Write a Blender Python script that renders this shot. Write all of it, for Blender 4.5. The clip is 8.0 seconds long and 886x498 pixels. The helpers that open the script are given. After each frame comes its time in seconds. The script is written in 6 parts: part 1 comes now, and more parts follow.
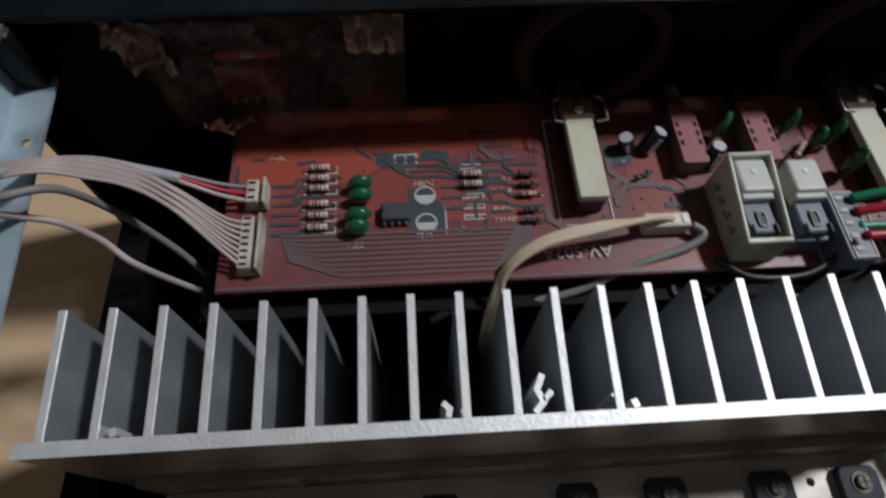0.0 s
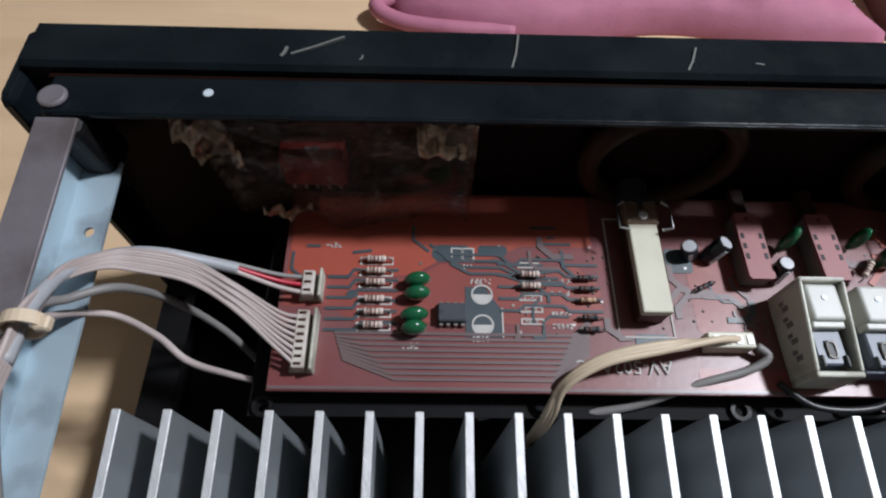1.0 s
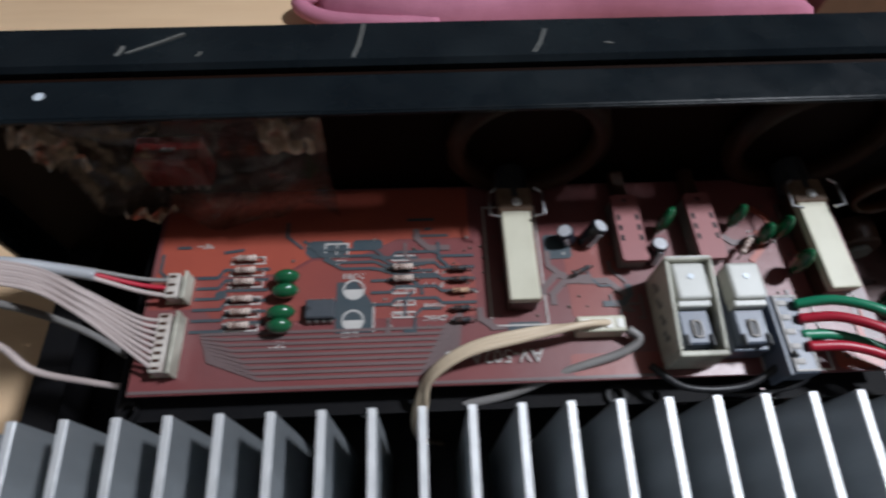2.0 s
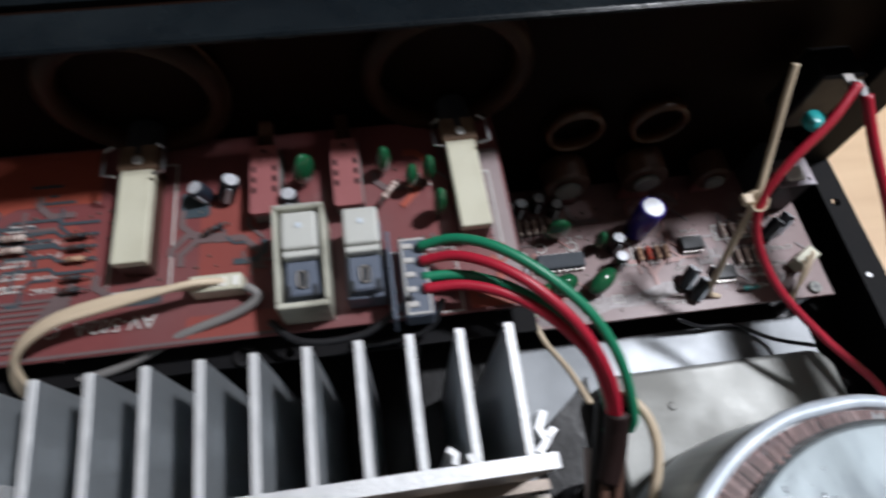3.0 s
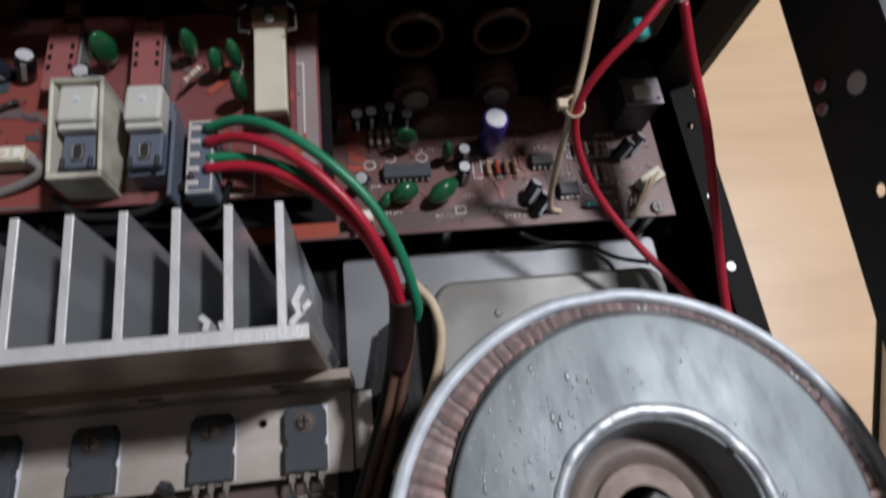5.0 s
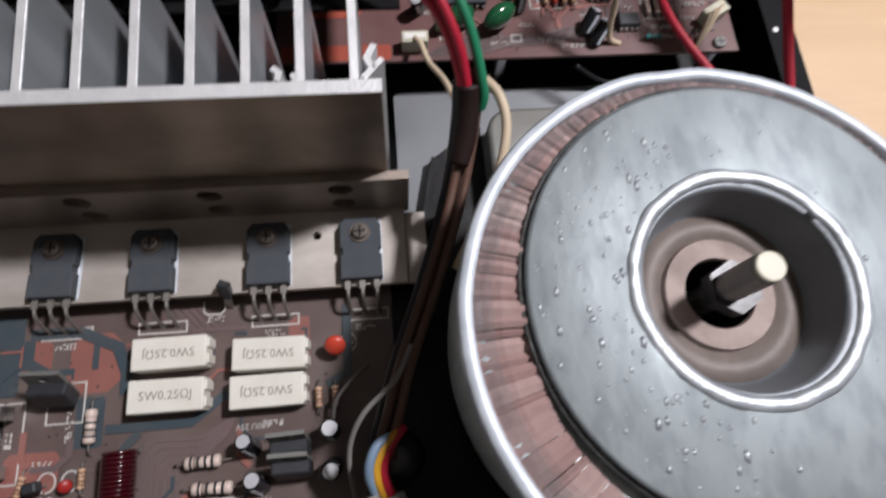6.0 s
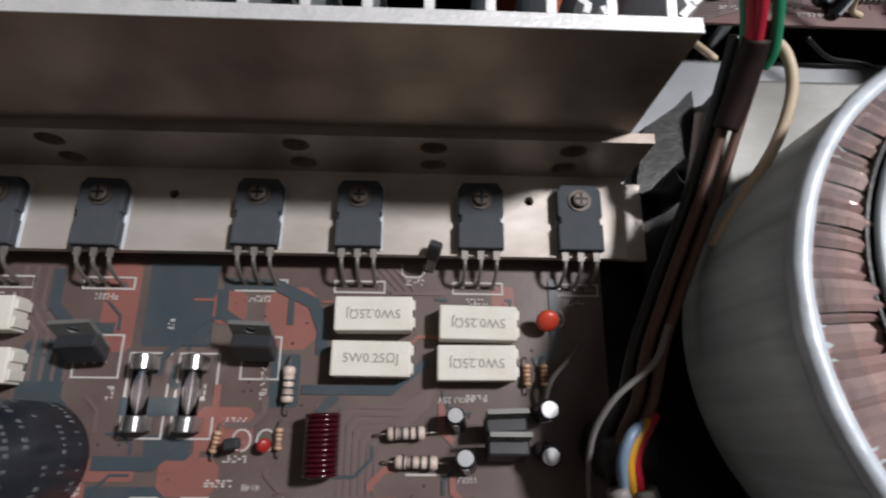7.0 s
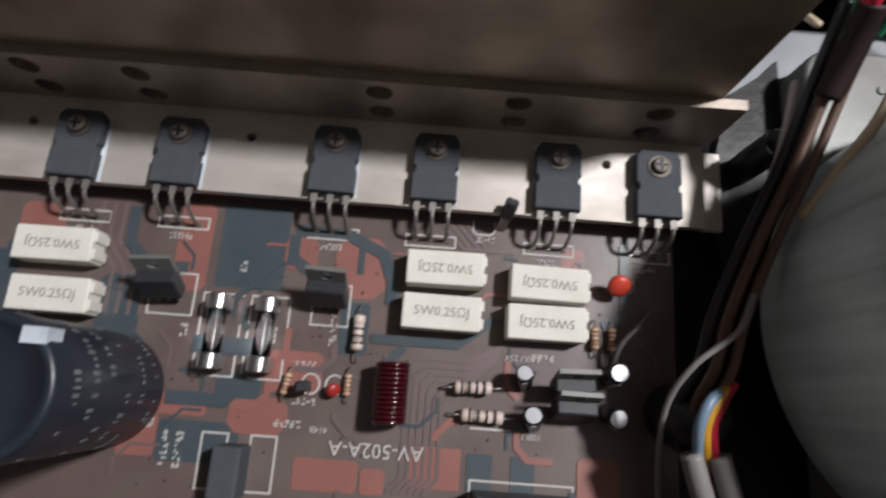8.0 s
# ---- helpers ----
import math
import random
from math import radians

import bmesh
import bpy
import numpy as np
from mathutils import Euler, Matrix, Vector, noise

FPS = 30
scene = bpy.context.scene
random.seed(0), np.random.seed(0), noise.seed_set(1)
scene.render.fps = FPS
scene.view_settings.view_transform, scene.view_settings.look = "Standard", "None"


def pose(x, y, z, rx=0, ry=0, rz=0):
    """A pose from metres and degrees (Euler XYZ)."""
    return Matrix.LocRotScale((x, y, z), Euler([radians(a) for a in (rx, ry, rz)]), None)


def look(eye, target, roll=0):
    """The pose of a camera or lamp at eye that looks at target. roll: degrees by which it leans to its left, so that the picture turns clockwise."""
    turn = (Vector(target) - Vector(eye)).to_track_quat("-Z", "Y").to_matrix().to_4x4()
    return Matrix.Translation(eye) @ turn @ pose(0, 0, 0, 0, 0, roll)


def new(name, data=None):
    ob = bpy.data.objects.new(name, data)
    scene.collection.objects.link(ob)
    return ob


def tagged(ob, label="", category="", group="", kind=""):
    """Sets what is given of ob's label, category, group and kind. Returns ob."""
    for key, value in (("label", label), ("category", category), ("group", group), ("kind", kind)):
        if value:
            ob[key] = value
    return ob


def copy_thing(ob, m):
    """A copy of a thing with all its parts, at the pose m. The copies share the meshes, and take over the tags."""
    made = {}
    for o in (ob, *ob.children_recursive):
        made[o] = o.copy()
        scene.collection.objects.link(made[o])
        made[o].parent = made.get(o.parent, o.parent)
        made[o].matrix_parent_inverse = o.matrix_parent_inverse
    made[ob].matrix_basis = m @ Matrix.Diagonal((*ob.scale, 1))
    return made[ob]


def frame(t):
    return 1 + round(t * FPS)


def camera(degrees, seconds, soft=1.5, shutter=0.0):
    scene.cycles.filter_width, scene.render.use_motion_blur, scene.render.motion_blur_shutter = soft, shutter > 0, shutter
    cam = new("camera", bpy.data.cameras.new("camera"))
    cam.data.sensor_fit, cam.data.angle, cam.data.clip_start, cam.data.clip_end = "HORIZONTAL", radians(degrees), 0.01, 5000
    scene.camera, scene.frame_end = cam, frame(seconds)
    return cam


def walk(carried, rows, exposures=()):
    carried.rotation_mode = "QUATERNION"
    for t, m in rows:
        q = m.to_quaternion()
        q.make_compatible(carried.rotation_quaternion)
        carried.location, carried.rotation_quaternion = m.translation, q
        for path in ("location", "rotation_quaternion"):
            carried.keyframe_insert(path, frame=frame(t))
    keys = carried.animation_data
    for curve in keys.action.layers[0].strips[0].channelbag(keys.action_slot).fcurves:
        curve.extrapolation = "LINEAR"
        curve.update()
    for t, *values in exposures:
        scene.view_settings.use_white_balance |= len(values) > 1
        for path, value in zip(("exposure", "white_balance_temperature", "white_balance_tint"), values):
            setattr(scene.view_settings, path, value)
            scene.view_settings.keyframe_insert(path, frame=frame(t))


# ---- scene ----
cam = camera(75.14, 8.0, soft=2.2, shutter=0.5)
PATH = [
    (0, (-0.0749, 0.0296, 0.2572), (0.0162, 0.9520, -1.5151), 2.49),
    (0.5, (-0.0881, 0.0468, 0.2622), (0.0055, 0.9843, -1.5019), 5.29),
    (1, (-0.0920, 0.0606, 0.2682), (-0.0256, 1.0113, -1.4901), 4.62),
    (1.2, (-0.0895, 0.0610, 0.2655), (-0.0112, 1.0053, -1.4958), 5.04),
    (2.3, (-0.0160, 0.0579, 0.2663), (0.0662, 0.9997, -1.4962), 1.18),
    (2.5, (0.0087, 0.0537, 0.2656), (0.1144, 1.0229, -1.4807), 0.94),
    (3, (0.0661, 0.0481, 0.2563), (0.2671, 0.9067, -1.5388), 5.79),
    (3.5, (0.1061, 0.0524, 0.2553), (0.3384, 0.8447, -1.5664), 9.21),
    (4, (0.1243, 0.0513, 0.2568), (0.3668, 0.8588, -1.5568), 11.40),
    (4.2, (0.1275, 0.0482, 0.2574), (0.3784, 0.8578, -1.5542), 12.23),
    (5.3, (0.1288, -0.0024, 0.2448), (0.3315, 0.6655, -1.6294), 11.31),
    (5.5, (0.1202, -0.0175, 0.2373), (0.3096, 0.6137, -1.6510), 11.55),
    (6, (0.1082, -0.0320, 0.2291), (0.2776, 0.5647, -1.6723), 11.70),
    (6.5, (0.0764, -0.0448, 0.2021), (0.2078, 0.5098, -1.7150), 12.90),
    (7, (0.0405, -0.0331, 0.2057), (0.1095, 0.5505, -1.7060), 7.49),
    (7.5, (0.0339, -0.0353, 0.2049), (0.1036, 0.5408, -1.7091), 8.62),
    (8, (0.0208, -0.0387, 0.2027), (0.0390, 0.4486, -1.7369), 6.41),
]
walk(cam, [(t, look(eye, target, roll)) for t, eye, target, roll in PATH], exposures=[(0.0, -0.68, 6550, 10), (0.5, -0.33, 6450, 10), (1.0, 0.05, 6300, 10), (2.5, -0.12, 6250, 10), (3.0, -0.04, 6450, 11), (3.5, -0.3, 6650, 11), (4.2, -0.38, 6700, 11), (5.5, -0.44, 6750, 16), (6.0, 0.05, 6850, 16), (6.5, 0.08, 7000, 16), (7.0, 0.0, 6900, 13), (7.5, -0.14, 6850, 12), (8.0, 0.14, 6850, 12)])

# ---- light: one ceiling lamp to the right of the bench, and the dim room ----
world = bpy.data.worlds.new("room_air")
scene.world = world
world.use_nodes = True
world.node_tree.nodes["Background"].inputs[0].default_value = (0.75, 0.85, 1.0, 1)
world.node_tree.nodes["Background"].inputs[1].default_value = 0.066
lamp_data = bpy.data.lights.new("ceiling_lamp_glow", "AREA")
lamp_data.shape, lamp_data.size, lamp_data.energy, lamp_data.color = "DISK", 0.18, 40.5, (0.93, 0.965, 1.03)
lamp_light = new("ceiling_lamp_glow", lamp_data)
LAMP = (0.98, 0.42, 1.60)
lamp_light.matrix_world = look(LAMP, (0.05, 0.05, 0.03))


# ---- materials ----
def material(name, colour, rough=0.6, metal=0.0, second=None, scale=60.0, amount=0.5, bump=0.0, bump_scale=400.0, spec=0.5,
             grime=None, grime_scale=18.0, grime_amount=0.0, stretch=(1, 1, 1), rough_var=0.0, coat=0.0):
    """A surface with grain, a second tone at a fine scale and grime at a coarse one."""
    m = bpy.data.materials.new(name)
    m.use_nodes = True
    t = m.node_tree
    b = t.nodes["Principled BSDF"]
    b.inputs["Roughness"].default_value, b.inputs["Metallic"].default_value = rough, metal
    b.inputs["Specular IOR Level"].default_value = spec
    b.inputs["Coat Weight"].default_value = coat
    co = t.nodes.new("ShaderNodeTexCoord")
    mp = t.nodes.new("ShaderNodeMapping")
    mp.inputs["Scale"].default_value = stretch
    t.links.new(co.outputs["Object"], mp.inputs[0])

    def tone(sc, detail, low, high):
        n = t.nodes.new("ShaderNodeTexNoise")
        n.inputs["Scale"].default_value, n.inputs["Detail"].default_value = sc, detail
        r = t.nodes.new("ShaderNodeMapRange")
        r.inputs[1].default_value, r.inputs[2].default_value = low, high
        t.links.new(mp.outputs[0], n.inputs["Vector"])
        t.links.new(n.outputs["Fac"], r.inputs[0])
        return r.outputs[0]

    def mixed(fac, gain, a, bcol):
        x = t.nodes.new("ShaderNodeMix")
        x.data_type = "RGBA"
        g = t.nodes.new("ShaderNodeMath")
        g.operation = "MULTIPLY"
        g.inputs[1].default_value = gain
        t.links.new(fac, g.inputs[0])
        t.links.new(g.outputs[0], x.inputs[0])
        if isinstance(a, tuple):
            x.inputs[6].default_value = (*a, 1)
        else:
            t.links.new(a, x.inputs[6])
        x.inputs[7].default_value = (*bcol, 1)
        return x.outputs[2]

    out = mixed(tone(scale, 5, 0.35, 0.7), amount, colour, second or tuple(c * 0.7 for c in colour))
    if grime:
        out = mixed(tone(grime_scale, 6, 0.48, 0.66), grime_amount, out, grime)
    t.links.new(out, b.inputs["Base Color"])
    if rough_var:
        r = t.nodes.new("ShaderNodeMapRange")
        r.inputs[3].default_value, r.inputs[4].default_value = max(0.02, rough - rough_var), min(1, rough + rough_var)
        t.links.new(tone(scale * 0.7, 4, 0.3, 0.7), r.inputs[0])
        t.links.new(r.outputs[0], b.inputs["Roughness"])
    if bump:
        n = t.nodes.new("ShaderNodeTexNoise")
        n.inputs["Scale"].default_value, n.inputs["Detail"].default_value = bump_scale, 4
        t.links.new(mp.outputs[0], n.inputs["Vector"])
        u = t.nodes.new("ShaderNodeBump")
        u.inputs["Strength"].default_value, u.inputs["Distance"].default_value = bump, 0.0006
        t.links.new(n.outputs["Fac"], u.inputs["Height"])
        t.links.new(u.outputs[0], b.inputs["Normal"])
    return m


WOOD = material("bench_wood", (0.72, 0.515, 0.325), 0.36, second=(0.64, 0.44, 0.27), scale=9, amount=0.6, bump=0.15, bump_scale=60,
                stretch=(1, 9, 1), grime=(0.56, 0.37, 0.225), grime_scale=4, grime_amount=0.4)
PLASTER = material("wall_plaster", (0.42, 0.41, 0.39), 0.9, scale=3, amount=0.2)
FLOORTILE = material("floor_tile", (0.36, 0.33, 0.30), 0.5, scale=4, amount=0.3)
BLACK = material("black_paint", (0.006, 0.006, 0.007), 0.42, scale=90, second=(0.012, 0.011, 0.011), amount=0.5, bump=0.25, spec=0.25,
                 grime=(0.014, 0.012, 0.011), grime_scale=22, grime_amount=0.3, rough_var=0.12)
PANELDARK = material("dark_brown_inner_panel", (0.0060, 0.0028, 0.0020), 0.55, spec=0.06, scale=14, second=(0.014, 0.0055, 0.003), amount=0.8)
FLATBLACK = material("matt_black_paint", (0.005, 0.005, 0.006), 0.65, scale=90, second=(0.009, 0.008, 0.008), amount=0.5, bump=0.2, spec=0.12)
BEZEL = material("front_black_plastic", (0.0045, 0.0070, 0.0095), 0.28, spec=0.19, scale=60, second=(0.0085, 0.0125, 0.0155), amount=0.6, bump=0.12,
                 grime=(0.021, 0.027, 0.030), grime_scale=26, grime_amount=0.3, rough_var=0.12)
GREENBLACK = material("dark_green_rail_paint", (0.022, 0.032, 0.030), 0.5, scale=50, second=(0.035, 0.045, 0.04), amount=0.5, bump=0.2)
PALEZINC = material("pale_blue_zinc", (0.40, 0.50, 0.56), 0.5, 0.25, second=(0.33, 0.42, 0.48), scale=60, amount=0.5, bump=0.1,
                    grime=(0.17, 0.19, 0.21), grime_scale=55, grime_amount=0.65)
# Brown here paints in the board's reflection on the plain aluminium plate.
HSBACK = material("aluminium_brown_reflection", (0.37, 0.295, 0.235), 0.45, 0.6, second=(0.285, 0.225, 0.178), scale=26, amount=0.7, bump=0.10,
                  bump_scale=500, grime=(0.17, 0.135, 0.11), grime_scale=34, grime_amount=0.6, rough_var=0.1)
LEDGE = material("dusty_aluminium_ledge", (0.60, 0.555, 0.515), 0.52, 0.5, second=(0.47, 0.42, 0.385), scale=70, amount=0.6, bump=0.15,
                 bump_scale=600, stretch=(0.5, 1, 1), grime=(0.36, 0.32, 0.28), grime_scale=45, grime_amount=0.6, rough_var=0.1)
ZINC = material("zinc_rail", (0.34, 0.31, 0.34), 0.42, 0.6, second=(0.25, 0.22, 0.24), scale=70, amount=0.6, bump=0.15,
                grime=(0.17, 0.14, 0.135), grime_scale=40, grime_amount=0.8, rough_var=0.12)
ALU = material("mill_aluminium", (0.60, 0.64, 0.67), 0.42, 0.75, second=(0.47, 0.51, 0.54), scale=120, amount=0.5, bump=0.12,
               bump_scale=900, stretch=(1, 1, 0.12), rough_var=0.1)
SHEET = material("galvanised_sheet", (0.19, 0.20, 0.21), 0.50, 0.45, second=(0.14, 0.15, 0.16), scale=35, amount=0.6, bump=0.12,
                 bump_scale=120, rough_var=0.12)
PLINTHGREY = material("dusty_grey_steel", (0.21, 0.212, 0.20), 0.52, 0.35, second=(0.16, 0.162, 0.152), scale=40, amount=0.5, bump=0.12,
                      grime=(0.12, 0.115, 0.10), grime_scale=28, grime_amount=0.4, rough_var=0.1)
STEEL = material("bright_steel", (0.62, 0.62, 0.63), 0.28, 1.0, second=(0.45, 0.45, 0.46), scale=150, amount=0.5, bump=0.1)
DISCSTEEL = material("spotted_galvanised_disc", (0.335, 0.378, 0.395), 0.60, 0.42, second=(0.25, 0.29, 0.305), scale=42, amount=0.7, bump=0.3,
                     bump_scale=160, grime=(0.21, 0.24, 0.26), grime_scale=120, grime_amount=0.6, stretch=(1.6, 0.7, 1), rough_var=0.12)
RIMSTEEL = material("polished_zinc_rim", (0.55, 0.59, 0.62), 0.45, 0.55, second=(0.30, 0.33, 0.36), scale=140, amount=0.9, bump=0.7, bump_scale=240)
# Screw and washer brown holds the shadow on the ledge; solder joints share it.
DULLSCREW = material("dull_metal_with_shade", (0.13, 0.108, 0.094), 0.55, 0.5, scale=300, amount=0.5)
ALUEDGE = material("bright_sawn_aluminium", (0.80, 0.81, 0.82), 0.5, 0.5, second=(0.62, 0.63, 0.64), scale=160, amount=0.6, bump=0.3, bump_scale=900)
LEAD = material("tinned_lead", (0.42, 0.40, 0.38), 0.35, 0.9, scale=300, amount=0.4)
DULLLEAD = material("dull_tinned_leg", (0.27, 0.25, 0.23), 0.55, 0.6, scale=300, amount=0.5)
PCBBROWN = material("brown_board", (0.118, 0.084, 0.077), 0.40, second=(0.088, 0.066, 0.062), scale=60, amount=0.6, bump=0.08,
                    grime=(0.17, 0.14, 0.125), grime_scale=24, grime_amount=0.45)
PCBRED = material("red_brown_board", (0.190, 0.055, 0.055), 0.36, second=(0.145, 0.044, 0.047), scale=50, amount=0.6, bump=0.08,
                  grime=(0.19, 0.10, 0.10), grime_scale=22, grime_amount=0.4)
PCBMAUVE = material("dusty_mauve_board", (0.150, 0.070, 0.066), 0.42, second=(0.110, 0.050, 0.049), scale=55, amount=0.6, bump=0.08,
                    grime=(0.19, 0.13, 0.125), grime_scale=24, grime_amount=0.45)
COPPERRED = material("bare_board_red", (0.27, 0.108, 0.090), 0.42, second=(0.20, 0.085, 0.073), scale=70, amount=0.5, bump=0.06)
REDLACQUER = material("dusky_red_lacquer", (0.265, 0.066, 0.054), 0.36, second=(0.20, 0.055, 0.049), scale=45, amount=0.6, bump=0.06)
COPPERORANGE = material("orange_red_lacquer", (0.36, 0.078, 0.05), 0.36, second=(0.28, 0.062, 0.044), scale=45, amount=0.6, bump=0.06)
TRACEBLUE = material("lacquered_trace_blue", (0.046, 0.066, 0.080), 0.36, second=(0.080, 0.086, 0.088), scale=60, amount=0.6, bump=0.06)
MAUVEGREY = material("dusty_mauve_margin", (0.27, 0.215, 0.215), 0.42, second=(0.20, 0.15, 0.15), scale=60, amount=0.6, bump=0.06)
TRACEGREY = material("lacquered_trace_grey", (0.15, 0.105, 0.105), 0.36, second=(0.12, 0.09, 0.09), scale=60, amount=0.6)
SILK = material("white_silkscreen", (0.52, 0.50, 0.475), 0.7, scale=200, amount=0.35)
CEMENT = material("white_ceramic", (0.70, 0.68, 0.62), 0.75, second=(0.62, 0.58, 0.50), scale=90, amount=0.5, bump=0.2, bump_scale=600,
                  grime=(0.5, 0.45, 0.38), grime_scale=60, grime_amount=0.3)
INK = material("grey_ink", (0.30, 0.28, 0.255), 0.8)
PALEPRINT = material("pale_grey_print", (0.17, 0.185, 0.195), 0.6, second=(0.08, 0.09, 0.10), scale=120, amount=0.8)
EPOXY = material("black_epoxy", (0.022, 0.024, 0.028), 0.5, second=(0.035, 0.037, 0.042), scale=200, amount=0.6, bump=0.2, bump_scale=1200)
EPOXYGREY = material("dusty_grey_epoxy", (0.062, 0.070, 0.080), 0.65, spec=0.1, second=(0.078, 0.085, 0.095), scale=200, amount=0.6, bump=0.2, bump_scale=1200)
CREAM = material("aged_cream_plastic", (0.58, 0.56, 0.44), 0.45, second=(0.48, 0.46, 0.35), scale=60, amount=0.5, bump=0.06,
                 grime=(0.38, 0.34, 0.24), grime_scale=50, grime_amount=0.3)
WHITEPLASTIC = material("white_plastic", (0.78, 0.77, 0.72), 0.38, second=(0.68, 0.66, 0.60), scale=80, amount=0.4)
SLATE = material("slate_blue_plastic", (0.10, 0.12, 0.16), 0.42, second=(0.14, 0.16, 0.20), scale=80, amount=0.5)
PINK = material("pink_brown_phenolic", (0.29, 0.098, 0.100), 0.5, second=(0.25, 0.075, 0.072), scale=60, amount=0.5)
GREENLAC = material("green_film_lacquer", (0.012, 0.105, 0.042), 0.16, second=(0.008, 0.065, 0.028), scale=80, amount=0.5, coat=0.5)
SLEEVE = material("black_capacitor_sleeve", (0.012, 0.013, 0.016), 0.25, scale=80, second=(0.02, 0.02, 0.024), amount=0.5)
BLUESLEEVE = material("violet_blue_sleeve", (0.038, 0.028, 0.21), 0.25, scale=80, amount=0.4)
NAVYSLEEVE = material("navy_capacitor_sleeve", (0.012, 0.017, 0.027), 0.36, spec=0.45, scale=60, second=(0.03, 0.037, 0.05), amount=0.5, bump=0.15, bump_scale=200)
CANTOP = material("bright_can_top", (0.58, 0.59, 0.62), 0.42, 0.25, scale=200, amount=0.3)
RESTAN = material("tan_resistor_paint", (0.52, 0.33, 0.21), 0.4, scale=150, amount=0.3)
RESPALE = material("pale_resistor_paint", (0.60, 0.49, 0.43), 0.4, scale=150, amount=0.3)
BANDS = material("resistor_band_ink", (0.14, 0.055, 0.04), 0.45)
ORANGEDISC = material("orange_red_disc_lacquer", (0.58, 0.062, 0.035), 0.35, scale=90, amount=0.3)
TEAL = material("teal_lacquer", (0.03, 0.36, 0.36), 0.3, scale=90, amount=0.3)
ENAMEL = material("dark_red_enamel_wire", (0.042, 0.003, 0.006), 0.16, second=(0.025, 0.002, 0.004), scale=100, amount=0.5, coat=0.4)
TAPEFILM = material("clear_polyester_edge", (0.66, 0.72, 0.78), 0.42, 0.1, second=(0.44, 0.50, 0.56), scale=110, amount=0.8, bump=0.5, bump_scale=220)
TORSIDE = material("grey_green_winding_tape", (0.66, 0.75, 0.77), 0.34, second=(0.38, 0.455, 0.47), scale=150, amount=0.9, bump=0.4,
                   bump_scale=170, stretch=(1, 1, 0.06))
RUST = material("brown_varnish_pad", (0.20, 0.160, 0.138), 0.55, second=(0.09, 0.075, 0.068), scale=60, amount=0.7, bump=0.3)
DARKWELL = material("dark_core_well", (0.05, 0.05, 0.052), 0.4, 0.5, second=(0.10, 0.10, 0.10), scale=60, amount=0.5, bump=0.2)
WIRERED = material("red_wire_pvc", (0.43, 0.014, 0.036), 0.38, scale=90, amount=0.35)
WIREGREEN = material("green_wire_pvc", (0.010, 0.21, 0.105), 0.38, scale=90, amount=0.35)
GREYWHITE = material("greyed_white_plastic", (0.52, 0.525, 0.49), 0.4, second=(0.42, 0.42, 0.385), scale=80, amount=0.5)
# Disc metal again, with the recess's shade put into a darker grey.
DISHWALL = material("shaded_dish_wall", (0.215, 0.235, 0.255), 0.5, 0.4, second=(0.14, 0.155, 0.168), scale=60, amount=0.6, bump=0.3, bump_scale=200)
WIREPINKWHITE = material("dusty_white_wire_pvc", (0.46, 0.385, 0.365), 0.55, second=(0.33, 0.265, 0.25), scale=70, amount=0.5)
WIRECREAM = material("cream_wire_pvc", (0.62, 0.50, 0.36), 0.5, second=(0.5, 0.40, 0.28), scale=70, amount=0.5)
WIREGREY = material("grey_wire_pvc", (0.22, 0.21, 0.20), 0.5, second=(0.16, 0.15, 0.15), scale=70, amount=0.5)
WIREBROWN = material("brown_sleeving", (0.115, 0.058, 0.040), 0.5, second=(0.070, 0.034, 0.025), scale=70, amount=0.5)
SLEEVERED = material("dark_red_brown_sleeve", (0.020, 0.009, 0.008), 0.6, spec=0.3, second=(0.015, 0.007, 0.007), scale=60, amount=0.6, bump=0.2, bump_scale=150)
WASHERPINK = material("pink_brown_fibre_washer", (0.36, 0.275, 0.245), 0.6, second=(0.22, 0.15, 0.13), scale=130, amount=0.7, bump=0.3, grime=(0.13, 0.085, 0.07), grime_scale=70, grime_amount=0.6)
WIREBLACK = material("black_wire_pvc", (0.014, 0.014, 0.016), 0.4, scale=70, amount=0.5)
YELLOW = material("yellow_wire_pvc", (0.60, 0.30, 0.025), 0.42, scale=80, amount=0.4)
BLUEWIRE = material("pale_blue_wire_pvc", (0.17, 0.25, 0.35), 0.42, scale=80, amount=0.4)
PINKCLOTH = material("pink_bag_cloth", (0.47, 0.17, 0.25), 0.75, second=(0.39, 0.13, 0.20), scale=60, amount=0.6, bump=0.4, bump_scale=700)
# Same aluminium as LEDGE; the upright's shade is put into this darker brown.
FLANGE = material("shade_browned_flange", (0.37, 0.315, 0.275), 0.5, 0.5, second=(0.27, 0.225, 0.19), scale=60, amount=0.6, bump=0.15, bump_scale=600,
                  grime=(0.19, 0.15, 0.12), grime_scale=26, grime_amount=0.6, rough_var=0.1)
HOUSING = material("dirty_cream_housing", (0.54, 0.535, 0.45), 0.45, second=(0.42, 0.41, 0.33), scale=70, amount=0.6, bump=0.12, bump_scale=300,
                   grime=(0.20, 0.19, 0.15), grime_scale=75, grime_amount=0.65)
DIRTYWHITE = material("dirty_white_nylon", (0.56, 0.52, 0.47), 0.45, second=(0.42, 0.37, 0.33), scale=160, amount=0.6, grime=(0.25, 0.17, 0.14), grime_scale=120, grime_amount=0.6)
FOIL = material("glint_brown_foil", (0.66, 0.50, 0.38), 0.20, 0.75, second=(0.40, 0.28, 0.20), scale=25, amount=0.6, bump=0.35, bump_scale=120)
